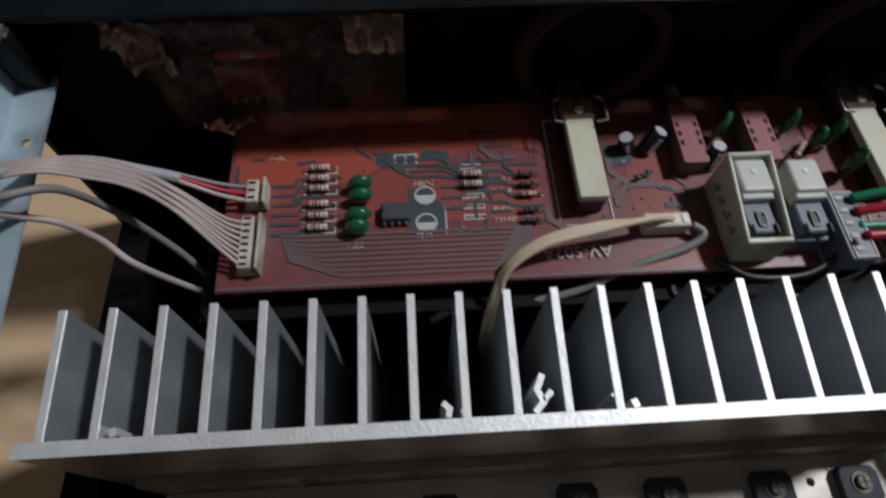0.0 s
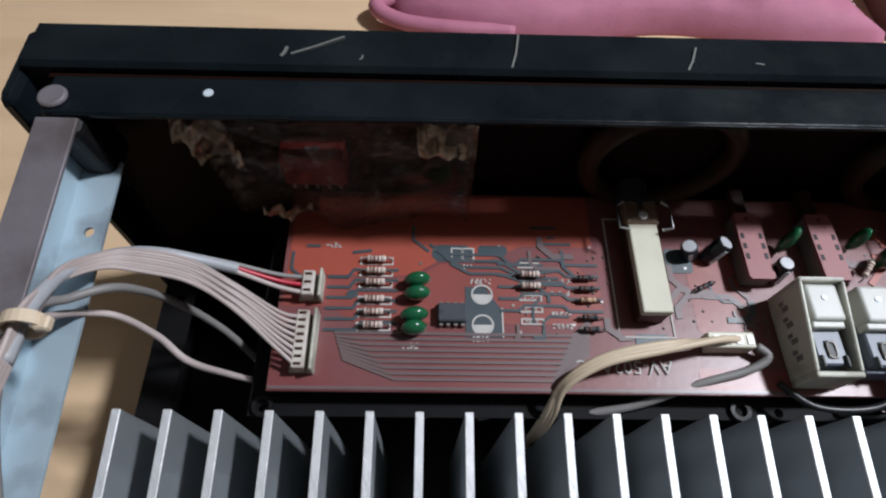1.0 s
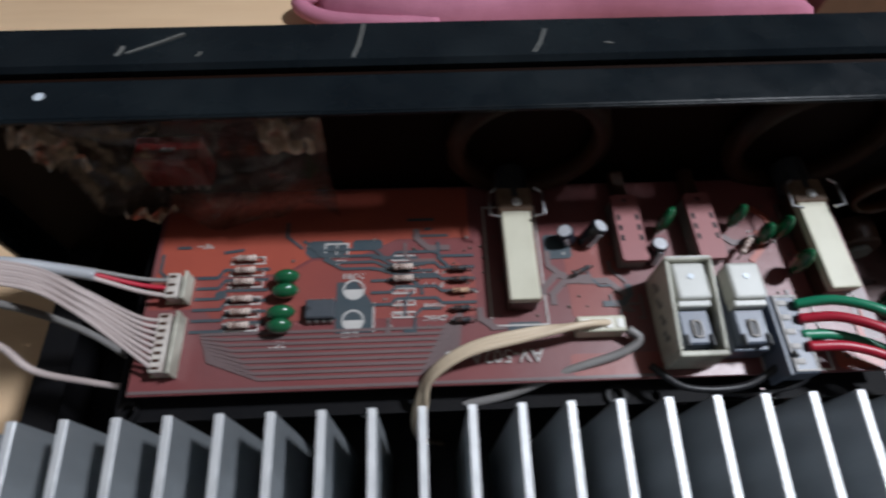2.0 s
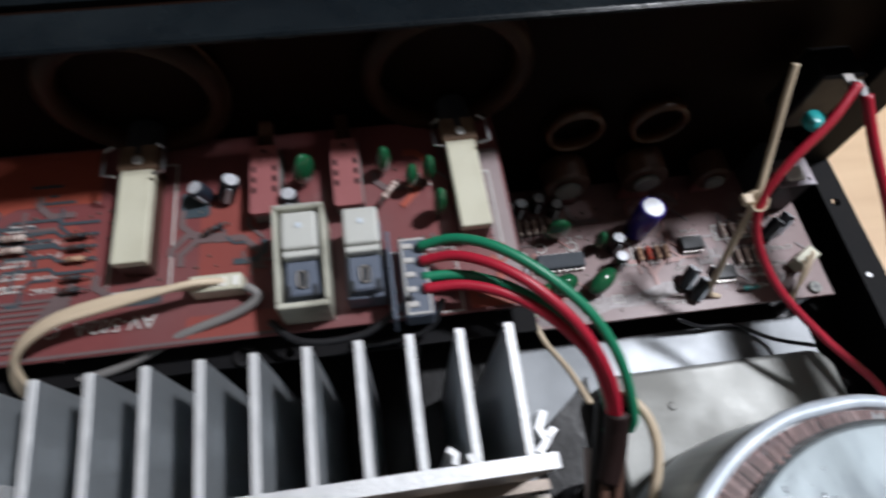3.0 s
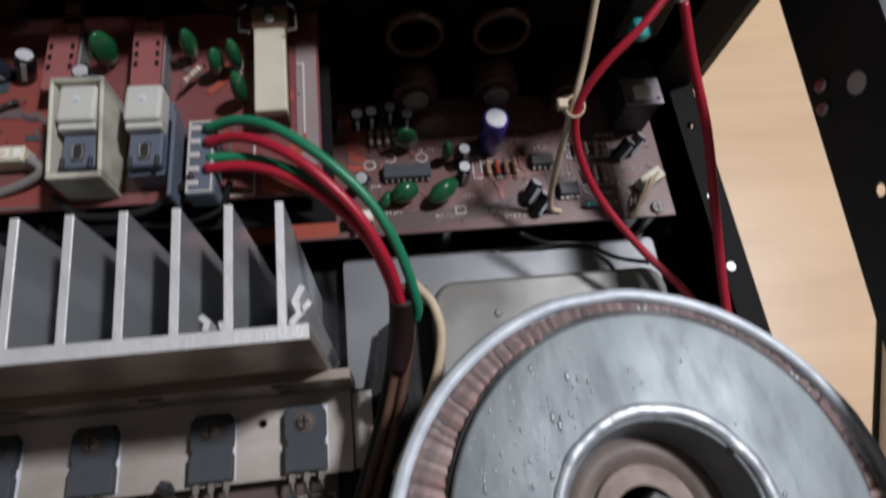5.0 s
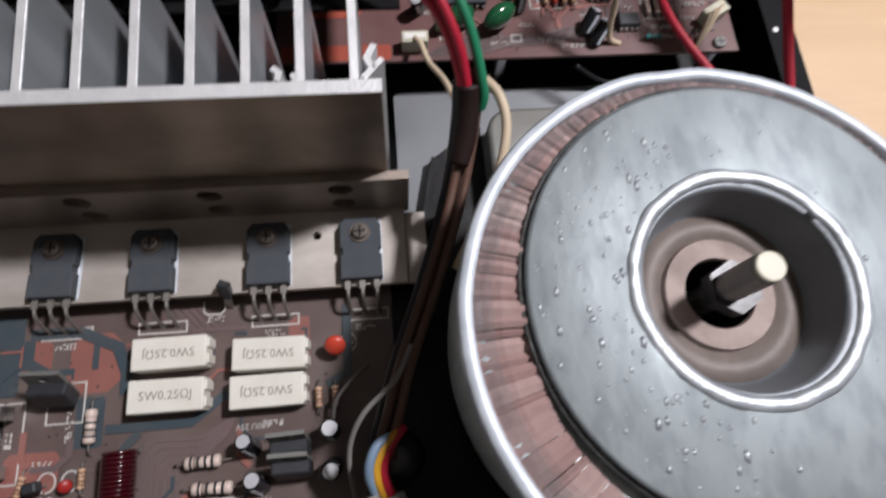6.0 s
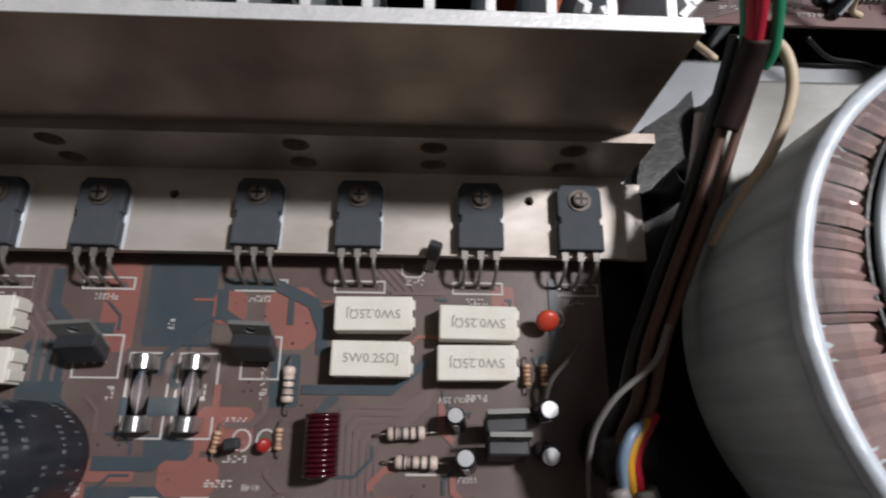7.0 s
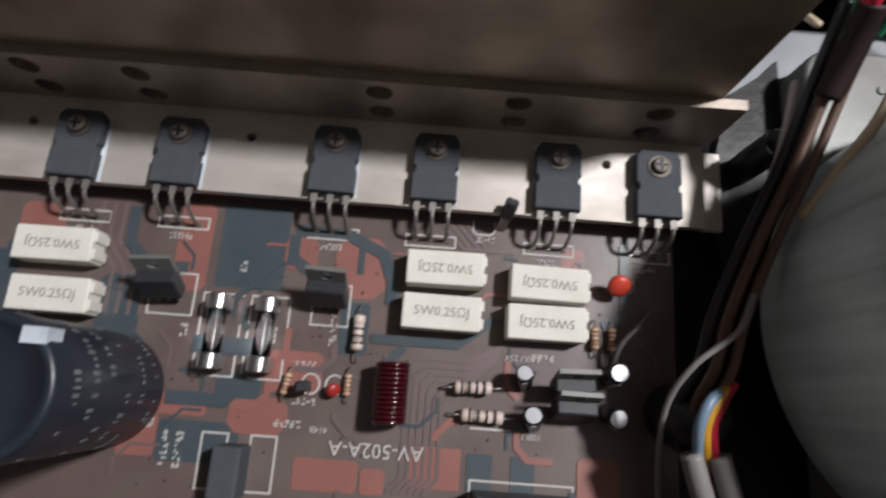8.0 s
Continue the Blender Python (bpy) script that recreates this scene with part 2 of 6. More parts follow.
DIALRING = material("dim_brown_dial_ring", (0.040, 0.017, 0.009), 0.4, spec=0.15, second=(0.010, 0.005, 0.003), scale=40, amount=0.7)
AMBER = material("amber_reflection_tone", (0.085, 0.033, 0.013), 0.3, second=(0.012, 0.006, 0.004), scale=60, amount=0.7)
RINGBROWN = material("amber_brown_dial_ring", (0.050, 0.022, 0.013), 0.35, second=(0.04, 0.018, 0.010), scale=40, amount=0.7)
REDPLASTIC = material("red_plastic_block", (0.34, 0.022, 0.02), 0.4, scale=90, amount=0.4)
RUBBER = material("black_rubber", (0.02, 0.02, 0.02), 0.8)


def clear_glass():
    m = bpy.data.materials.new("fuse_glass")
    m.use_nodes = True
    b = m.node_tree.nodes["Principled BSDF"]
    b.inputs["Transmission Weight"].default_value = 1.0
    b.inputs["Roughness"].default_value = 0.03
    b.inputs["IOR"].default_value = 1.45
    b.inputs["Base Color"].default_value = (0.86, 0.89, 0.90, 1)
    return m


def lamp_glow():
    m = bpy.data.materials.new("lamp_glow")
    m.use_nodes = True
    b = m.node_tree.nodes["Principled BSDF"]
    b.inputs["Emission Color"].default_value = (1.0, 0.93, 0.86, 1)
    b.inputs["Emission Strength"].default_value = 6.0
    return m


def clear_film():
    m = bpy.data.materials.new("clear_polyester_film")
    m.use_nodes = True
    b = m.node_tree.nodes["Principled BSDF"]
    b.inputs["Base Color"].default_value = (0.16, 0.18, 0.19, 1)
    b.inputs["Roughness"].default_value = 0.12
    b.inputs["Alpha"].default_value = 0.26
    return m


def winding_copper():
    """Lacquered wire under clear tape: every turn has a tone of its own, with the tape's white reflections put in as
    paler patches.
    """
    m = material("taped_copper_winding", (0.64, 0.475, 0.455), 0.22, 0.2, second=(0.44, 0.305, 0.29), scale=45, amount=0.7, bump=0.35, coat=1.0,
                 grime=(0.62, 0.55, 0.53), grime_scale=50, grime_amount=0.5)
    t = m.node_tree
    b = t.nodes["Principled BSDF"]
    old = b.inputs["Base Color"].links[0].from_socket
    geo = t.nodes.new("ShaderNodeNewGeometry")
    ramp = t.nodes.new("ShaderNodeValToRGB")
    ramp.color_ramp.elements[0].color, ramp.color_ramp.elements[1].color = (0.66, 0.56, 0.55, 1), (1.0, 0.98, 0.97, 1)
    mid = ramp.color_ramp.elements.new(0.75)
    mid.color = (0.86, 0.80, 0.79, 1)
    mul = t.nodes.new("ShaderNodeMix")
    mul.data_type, mul.blend_type = "RGBA", "MULTIPLY"
    mul.inputs[0].default_value = 1.0
    t.links.new(geo.outputs["Random Per Island"], ramp.inputs[0])
    t.links.new(old, mul.inputs[6])
    t.links.new(ramp.outputs[0], mul.inputs[7])
    t.links.new(mul.outputs[2], b.inputs["Base Color"])
    return m


def smoky_film():
    m = material("smoky_clear_film", (0.10, 0.070, 0.052), 0.10, 0.2, second=(0.06, 0.042, 0.032), scale=30, amount=0.6, coat=0.5, bump=0.15, bump_scale=60)
    m.node_tree.nodes["Principled BSDF"].inputs["Alpha"].default_value = 0.42
    return m


SMOKEFILM = smoky_film()
COPPER = winding_copper()
CLEARFILM = clear_film()
GLASS, GLOW = clear_glass(), lamp_glow()


# ---- mesh helpers ----
def part(name, bm, mat, parent, label="", smooth=False):
    """One mesh object under a thing, or at top level with no parent."""
    me = bpy.data.meshes.new(name)
    if smooth:
        for f in bm.faces:
            f.smooth = True
    bm.normal_update()
    bm.to_mesh(me)
    bm.free()
    me.materials.append(mat)
    ob = new(name, me)
    if parent:
        ob.parent = parent
    if label:
        ob["label"] = label
    return ob


def thing(name, at, label, category, group="", kind="", turn=0.0):
    ob = new(name)
    ob.empty_display_size = 0.005
    ob.matrix_basis = pose(*at, 0, 0, turn)
    return tagged(ob, label, category, group, kind)


def box(x0, x1, y0, y1, z0, z1, bevel=0.0, seg=2, bm=None):
    bm = bm or bmesh.new()
    r = bmesh.ops.create_cube(bm, size=1.0, matrix=Matrix.LocRotScale(((x0 + x1) / 2, (y0 + y1) / 2, (z0 + z1) / 2), None, (x1 - x0, y1 - y0, z1 - z0)))
    if bevel:
        vs = set(r["verts"])
        bmesh.ops.bevel(bm, geom=[e for e in bm.edges if e.verts[0] in vs], offset=bevel, segments=seg, affect="EDGES", profile=0.5)
    return bm


def rod(a, b, r, seg=12, bm=None, r2=None, bevel=0.0):
    """A round bar from a to b."""
    bm = bm or bmesh.new()
    a, b = Vector(a), Vector(b)
    m = Matrix.Translation((a + b) / 2) @ (b - a).to_track_quat("Z", "Y").to_matrix().to_4x4()
    r = bmesh.ops.create_cone(bm, cap_ends=True, segments=seg, radius1=r, radius2=r if r2 is None else r2, depth=(b - a).length, matrix=m)
    if bevel:
        vs = set(r["verts"])
        es = [e for e in bm.edges if e.verts[0] in vs and e.verts[1] in vs and len(e.link_faces) == 2 and any(len(f.verts) > 4 for f in e.link_faces)]
        bmesh.ops.bevel(bm, geom=es, offset=bevel, segments=2, affect="EDGES", profile=0.5)
    return bm


def lathe(profile, seg=48, bm=None, centre=(0, 0, 0), closed=False):
    """A body turned round z from (radius, height) pairs."""
    bm = bm or bmesh.new()
    rings = []
    for r, z in profile:
        rings.append([bm.verts.new((centre[0] + r * math.cos(2 * math.pi * i / seg), centre[1] + r * math.sin(2 * math.pi * i / seg), centre[2] + z)) for i in range(seg)])
    pairs = list(zip(rings, rings[1:])) + ([(rings[-1], rings[0])] if closed else [])
    for p, q in pairs:
        for i in range(seg):
            j = (i + 1) % seg
            bm.faces.new((p[i], p[j], q[j], q[i]))
    if not closed:
        bm.faces.new(list(reversed(rings[0])))
        bm.faces.new(rings[-1])
    return bm


def smooth_line(points, steps=8):
    """A Catmull-Rom line through the points."""
    p = [Vector(q) for q in points]
    p = [2 * p[0] - p[1]] + p + [2 * p[-1] - p[-2]]
    out = []
    for i in range(1, len(p) - 2):
        for k in range(steps):
            s = k / steps
            out.append(0.5 * (2 * p[i] + (p[i + 1] - p[i - 1]) * s + (2 * p[i - 1] - 5 * p[i] + 4 * p[i + 1] - p[i + 2]) * s * s
                              + (3 * p[i] - p[i - 1] - 3 * p[i + 1] + p[i + 2]) * s ** 3))
    out.append(p[-2])
    return out


def wire(points, r, seg=8, steps=8, bm=None):
    """A round flexible cable through the points."""
    bm = bm or bmesh.new()
    line = smooth_line(points, steps) if steps > 1 else [Vector(q) for q in points]
    side = None
    rings = []
    for i, c in enumerate(line):
        d = (line[min(i + 1, len(line) - 1)] - line[max(i - 1, 0)]).normalized()
        if side is None:
            side = d.orthogonal().normalized()
        side = (side - d * side.dot(d)).normalized()
        up = d.cross(side)
        rings.append([bm.verts.new(c + r * (side * math.cos(2 * math.pi * k / seg) + up * math.sin(2 * math.pi * k / seg))) for k in range(seg)])
    for p, q in zip(rings, rings[1:]):
        for k in range(seg):
            j = (k + 1) % seg
            bm.faces.new((p[k], p[j], q[j], q[k]))
    bm.faces.new(list(reversed(rings[0])))
    bm.faces.new(rings[-1])
    return bm


def plate(outline, holes, z0, z1, seg=16):
    """A flat plate in x and y from z0 to z1, with round holes (x, y, r) through it."""
    bm = bmesh.new()
    edges = []
    loops = [[(x, y) for x, y in outline]] + [[(x + r * math.cos(2 * math.pi * i / seg), y + r * math.sin(2 * math.pi * i / seg)) for i in range(seg)] for x, y, r in holes]
    for loop in loops:
        vs = [bm.verts.new((x, y, z0)) for x, y in loop]
        edges += [bm.edges.new((vs[i], vs[(i + 1) % len(vs)])) for i in range(len(vs))]
    bmesh.ops.triangle_fill(bm, edges=edges, use_beauty=True, use_dissolve=False)
    r = bmesh.ops.extrude_face_region(bm, geom=bm.faces[:])
    bmesh.ops.translate(bm, verts=[v for v in r["geom"] if isinstance(v, bmesh.types.BMVert)], vec=(0, 0, z1 - z0))
    bmesh.ops.recalc_face_normals(bm, faces=bm.faces[:])
    return bm


def rect(x0, x1, y0, y1):
    return [(x0, y0), (x1, y0), (x1, y1), (x0, y1)]


def rounded(x0, x1, y0, y1, r, n=5):
    out = []
    for cx, cy, a in ((x1 - r, y1 - r, 0), (x0 + r, y1 - r, 90), (x0 + r, y0 + r, 180), (x1 - r, y0 + r, 270)):
        out += [(cx + r * math.cos(radians(a + 90 * k / n)), cy + r * math.sin(radians(a + 90 * k / n))) for k in range(n + 1)]
    return out


def prism(outline, z0, z1, bm=None):
    bm = bm or bmesh.new()
    lo = [bm.verts.new((x, y, z0)) for x, y in outline]
    hi = [bm.verts.new((x, y, z1)) for x, y in outline]
    n = len(lo)
    fs = [bm.faces.new(list(reversed(lo))), bm.faces.new(hi)] + [bm.faces.new((lo[i], lo[(i + 1) % n], hi[(i + 1) % n], hi[i])) for i in range(n)]
    bmesh.ops.recalc_face_normals(bm, faces=fs)
    return bm


def strip(points, w, z0, z1, bm=None):
    """A raised flat band of width w along a bent line in x and y."""
    bm = bm or bmesh.new()
    p = [Vector((x, y)) for x, y in points]
    left, right = [], []
    for i in range(len(p)):
        a = (p[i] - p[i - 1]).normalized() if i else (p[1] - p[0]).normalized()
        b = (p[i + 1] - p[i]).normalized() if i < len(p) - 1 else a
        n = (Vector((-a.y, a.x)) + Vector((-b.y, b.x)))
        n = n.normalized() / max(0.5, math.cos(a.angle(b, 0) / 2))
        left.append(p[i] + n * w / 2)
        right.append(p[i] - n * w / 2)
    rings = [[bm.verts.new((q.x, q.y, z)) for q, z in ((r, z0), (r, z1), (l, z1), (l, z0))] for r, l in zip(right, left)]
    fs = [bm.faces.new(rings[0]), bm.faces.new(list(reversed(rings[-1])))]
    for u, v in zip(rings, rings[1:]):
        fs += [bm.faces.new((u[k], u[(k + 1) % 4], v[(k + 1) % 4], v[k])) for k in range(4)]
    bmesh.ops.recalc_face_normals(bm, faces=fs)
    return bm


def frame_lines(x0, x1, y0, y1, w, z0, z1, bm=None):
    bm = bm or bmesh.new()
    for a in (rect(x0, x1, y0, y0 + w), rect(x0, x1, y1 - w, y1), rect(x0, x0 + w, y0 + w, y1 - w), rect(x1 - w, x1, y0 + w, y1 - w)):
        prism(a, z0, z1, bm)
    return bm


def bars(x, y, w, h, n, z0, z1, bm, rng, along="x"):
    """A row of small marks, as writing too small to read."""
    a, e = w / n, h * 0.24
    for i in range(n):
        g = a * rng.uniform(0.60, 0.82)
        for k in range(3):
            if rng.random() < 0.22:
                continue
            v = k * (h - e) / 2
            p, q = rng.choice(((0, 1), (0, 1), (0, 0.55), (0.45, 1)))
            if along == "x":
                prism(rect(x + i * a + p * g, x + i * a + q * g, y + v, y + v + e), z0, z1, bm)
            else:
                prism(rect(x + v, x + v + e, y + i * a + p * g, y + i * a + q * g), z0, z1, bm)
    return bm


def writing(name, text, size, m, mat, parent, label="", depth=0.00008):
    """Raised letters of the built-in font, made into a mesh, centred at m."""
    c = bpy.data.curves.new(name, "FONT")
    c.body, c.size, c.extrude, c.align_x, c.align_y, c.resolution_u = text, size, depth, "CENTER", "CENTER", 2
    tmp = bpy.data.objects.new(name, c)
    scene.collection.objects.link(tmp)
    me = bpy.data.meshes.new_from_object(tmp.evaluated_get(bpy.context.evaluated_depsgraph_get()))
    bpy.data.objects.remove(tmp)
    bpy.data.curves.remove(c)
    me.materials.clear()
    me.materials.append(mat)
    ob = new(name, me)
    ob.parent = parent
    ob.matrix_basis = m
    if label:
        ob["label"] = label
    return ob


def patches(name, polys, z0, step, mat, parent, base, label):
    """Copper areas on a board, each a part of its own and a hair higher than the last, so that none lies in another's plane."""
    for i, pts in enumerate(polys):
        part(name, shifted(prism(pts, z0, z0 + step * (4 + i) / 4), base), mat, parent, label)


def tracks(name, lines, w, z0, mat, parent, base, label):
    for i, pts in enumerate(lines):
        part(name, shifted(strip(pts, w[i] if isinstance(w, list) else w, z0, z0 + 0.00024 + 0.00001 * (i % 9)), base), mat, parent, label)


def shifted(bm, v):
    bmesh.ops.translate(bm, verts=bm.verts[:], vec=-Vector(v))
    return bm


def scatter(parent, base, x0, x1, y0, y1, z, n, seed, mats):
    """Short bent tracks and solder joints between the larger copper areas."""
    rng = random.Random(seed)
    for i in range(n):
        x, y = rng.uniform(x0, x1), rng.uniform(y0, y1)
        a, b, s, q = rng.uniform(0.003, 0.010), rng.uniform(0.002, 0.006), rng.choice((-1, 1)), rng.choice((-1, 1))
        pts = [(x, y), (x + s * a, y), (x + s * (a + b), y + q * b), (x + s * (a + b), y + q * (b + a * 0.6))] if rng.random() < 0.6 else [(x, y), (x, y + q * a), (x + s * b, y + q * (a + b))]
        pts = [(min(max(u, x0), x1), min(max(v, y0), y1)) for u, v in pts]
        pts = [p for k, p in enumerate(pts) if k == 0 or (Vector(p) - Vector(pts[k - 1])).length > 0.0006]
        if len(pts) < 2:
            continue
        part("copper_track", shifted(strip(pts, rng.choice((0.0009, 0.0012, 0.0022)), z + 0.00008, z + 0.00046 + 0.000004 * i), base), mats[i % len(mats)], parent)
    bm = bmesh.new()
    for i in range(n * 2):
        x, y = rng.uniform(x0, x1), rng.uniform(y0, y1)
        rod((x, y, z), (x, y, z + 0.0006), rng.uniform(0.0004, 0.0007), 8, bm, r2=0.0003)
    tagged(part("solder_joints", shifted(bm, base), DULLSCREW, parent, "tiny grey solder joints"), kind="stuff")


# ---- the room and the bench ----
TABLE_Z = -0.030
def slab(name, b, mat, label, category, kind="structure"):
    return tagged(part(name, b, mat, None), label, category, "", kind)


slab("floor", box(-2.0, 2.4, -2.0, 2.2, -0.85, -0.78), FLOORTILE, "plain grey tiled room floor", "floor")
slab("ceiling", box(-2.1, 2.5, -2.1, 2.3, 1.74, 1.82), PLASTER, "plain off-white plaster ceiling", "ceiling")
slab("wall_north", box(-2.0, 2.4, 2.2, 2.3, -0.78, 1.74), PLASTER, "plain off-white plaster wall", "wall")
slab("wall_south", box(-2.0, 2.4, -2.1, -2.0, -0.78, 1.74), PLASTER, "plain off-white plaster wall", "wall")
slab("wall_west", box(-2.1, -2.0, -2.1, 2.3, -0.78, 1.74), PLASTER, "plain off-white plaster wall", "wall")
slab("wall_east", box(2.4, 2.5, -2.1, 2.3, -0.78, 1.74), PLASTER, "plain off-white plaster wall", "wall")

lamp = thing("ceiling_lamp", (LAMP[0], LAMP[1], 1.74), "round white ceiling lamp, switched on", "lamp")
part("lamp_body", lathe([(0.03, 0.0), (0.05, -0.02), (0.14, -0.06), (0.15, -0.075), (0.14, -0.078)], 32), WHITEPLASTIC, lamp, smooth=True)
part("lamp_diffuser", lathe([(0.13, -0.079), (0.13, -0.090), (0.10, -0.098)], 32), GLOW, lamp)

table = thing("wooden_table", (0.05, 0.1, TABLE_Z), "light tan wooden bench table under the open amplifier", "table")
part("tabletop", box(-0.70, 0.75, -0.50, 0.75, -0.028, 0.0, 0.003), WOOD, table)
for sx in (-0.64, 0.69):
    for sy in (-0.44, 0.69):
        part("leg", box(sx - 0.025, sx + 0.025, sy - 0.025, sy + 0.025, -0.75, -0.028, 0.003), WOOD, table)

# ---- the amplifier's chassis ----
XL, XR, YB, YF = -0.2020, 0.287, -0.150, 0.190
chassis = thing("amplifier_chassis", (0.045, 0.02, TABLE_Z), "open black steel amplifier chassis with its cover taken off", "chassis")
CH = Vector((0.045, 0.02, TABLE_Z))
part("bottom_panel", shifted(box(XL, XR, YB, YF, -0.0080, -0.0065), CH), BLACK, chassis)
side_holes = [(y, 0.020, 0.0018) for y in (-0.11, -0.05, 0.02, 0.052, 0.088, 0.125, 0.165)]
for x0, top in ((XL - 0.0012, 0.036), (XR, 0.028)):
    lip = plate(rect(YB, YF, -0.0080, top), side_holes, 0.0, 0.0012)
    bmesh.ops.transform(lip, matrix=Matrix(((0, 0, 1, x0), (1, 0, 0, 0), (0, 1, 0, 0), (0, 0, 0, 1))), verts=lip.verts[:])
    bmesh.ops.recalc_face_normals(lip, faces=lip.faces[:])
    part("side_lip", shifted(lip, CH), FLATBLACK, chassis)
for x0, x1, top in ((XL, XL + 0.012, 0.036), (XR - 0.011, XR, 0.028)):
    fl = plate(rect(x0, x1, YB, YF), [((x0 + x1) / 2, y, 0.0021) for y in (-0.1, -0.02, 0.16)], top - 0.0010, top)
    part("lip_flange", shifted(fl, CH), FLATBLACK, chassis)
# Bright discs stand for flange holes through which the lit table shows.
for y, rr in ((0.088, 0.0022), (0.122, 0.0013), (0.050, 0.0020)):
    part("rivet", shifted(rod((XR - 0.0076, y, 0.0280), (XR - 0.0076, y, 0.0288), rr, 14, bevel=0.0003), CH), ALUEDGE, chassis, "bright disc put in for a hole onto the lit table")
part("back_panel", shifted(box(XL, XR, YB - 0.0015, YB, -0.0080, 0.095), CH), BLACK, chassis)
for fx in (-0.16, 0.25):
    for fy in (-0.12, 0.16):
        part("foot", shifted(rod((fx, fy, TABLE_Z), (fx, fy, -0.008), 0.013, 20, r2=0.015), CH), RUBBER, chassis)

# side rails: a folded channel each, zinc on one side, dark green on the other
rail = thing("left_side_rail", (-0.195, 0.01, 0.096), "scuffed zinc-plated steel side rail with worn top edge", "rail")
RB = Vector((-0.195, 0.01, 0.112))
rail.matrix_basis = pose(-0.195, 0.01, 0.096, 5.6)
part("top_flange", shifted(box(-0.2035, -0.1915, YB, 0.175, 0.1362, 0.1374, 0.0003), RB), ZINC, rail, "purplish worn top of the rail")
part("web", shifted(box(-0.2035, -0.2023, YB, 0.175, 0.1120, 0.1362), RB), PALEZINC, rail)
part("bottom_flange", shifted(plate(rect(-0.2023, -0.1902, YB, 0.175), [(-0.195, 0.150, 0.0016), (-0.195, 0.06, 0.0016)], 0.1120, 0.1132), RB), PALEZINC, rail, "pale blue lower flange")
part("corner_block", shifted(box(-0.2020, -0.1912, 0.1705, 0.186, 0.108, 0.1362, 0.003, 3), RB), BLACK, rail, "dark plastic corner block at the front end")

rail2 = thing("right_side_rail", (0.2870, 0.01, 0.0875), "dark green painted steel side rail with bare holes", "rail")
RB2 = Vector((0.2870, 0.01, 0.105))
rail2.matrix_basis = pose(0.2870, 0.01, 0.0875, 5.9)
part("top_flange", shifted(plate(rect(0.2800, 0.2930, YB, 0.193), [(0.2865, 0.150, 0.0024), (0.2865, 0.03, 0.0024)], 0.1362, 0.1374), RB2), GREENBLACK, rail2)
webp = plate(rect(YB, 0.193, 0.1030, 0.1362), [(0.085, 0.118, 0.0022), (0.03, 0.112, 0.0022)], 0.2800, 0.2812)
bmesh.ops.transform(webp, matrix=Matrix(((0, 0, 1, 0), (1, 0, 0, 0), (0, 1, 0, 0), (0, 0, 0, 1))), verts=webp.verts[:])
bmesh.ops.recalc_face_normals(webp, faces=webp.faces[:])
part("web", shifted(webp, RB2), GREENBLACK, rail2)
part("outer_edge", shifted(box(0.2930, 0.2942, YB, 0.193, 0.126, 0.1376), RB2), ZINC, rail2, "bare metal outer edge")
for y, z in ((0.1180, 0.1085), (0.1255, 0.1105)):
    part("screw", shifted(rod((0.2799, y, z), (0.2780, y, z), 0.0024, 12, bevel=0.0006), RB2), STEEL, rail2, "bright screw head")
# Stands in for a rail hole bright with the table behind it.
part("washer", shifted(rod((0.2799, 0.1190, 0.1225), (0.2793, 0.1190, 0.1225), 0.0036, 18, bevel=0.0002), RB2), ALUEDGE, rail2, "bright disc in place of a rail hole with lit table behind")

# front panel with a black bezel and an inner frame
front = thing("front_panel", (0.045, 0.203, TABLE_Z), "scratched black plastic and steel amplifier front panel", "front panel", turn=0.7)
FP = Vector((0.045, 0.20, TABLE_Z))
part("inner_plate", shifted(box(XL - 0.004, XR + 0.006, 0.1885, 0.1900, -0.008, 0.1360), FP), PANELDARK, front, "dark brown inner side of the panel")
part("top_frame", shifted(box(-0.2035, 0.3005, 0.1735, 0.1880, 0.1352, 0.1372, 0.0006), FP), BEZEL, front, "dark top frame strip with a bright lower edge")
part("frame_hem", shifted(box(-0.2000, 0.2970, 0.1728, 0.1736, 0.1356, 0.1370, 0.0003), FP), BEZEL, front)
part("corner_post", shifted(box(0.2660, 0.2872, 0.1775, 0.1885, -0.008, 0.1350, 0.0008), FP), FLATBLACK, front, "matt black corner post")
bez = prism([(0.1905, -0.018), (0.2090, -0.018), (0.2115, -0.010), (0.2115, 0.130), (0.2085, 0.1385), (0.1920, 0.1395), (0.1905, 0.138)], -0.2135, 0.3040)
bmesh.ops.transform(bez, matrix=Matrix(((0, 0, 1, 0), (1, 0, 0, 0), (0, 1, 0, 0), (0, 0, 0, 1))), verts=bez.verts[:])
bmesh.ops.recalc_face_normals(bez, faces=bez.faces[:])
part("bezel", shifted(bez, FP), BEZEL, front, "glossy black bezel with pale scratches")
part("end_cap", shifted(box(-0.2175, -0.2135, 0.1780, 0.2080, -0.015, 0.1370, 0.003), FP), BEZEL, front)
rng = random.Random(3)
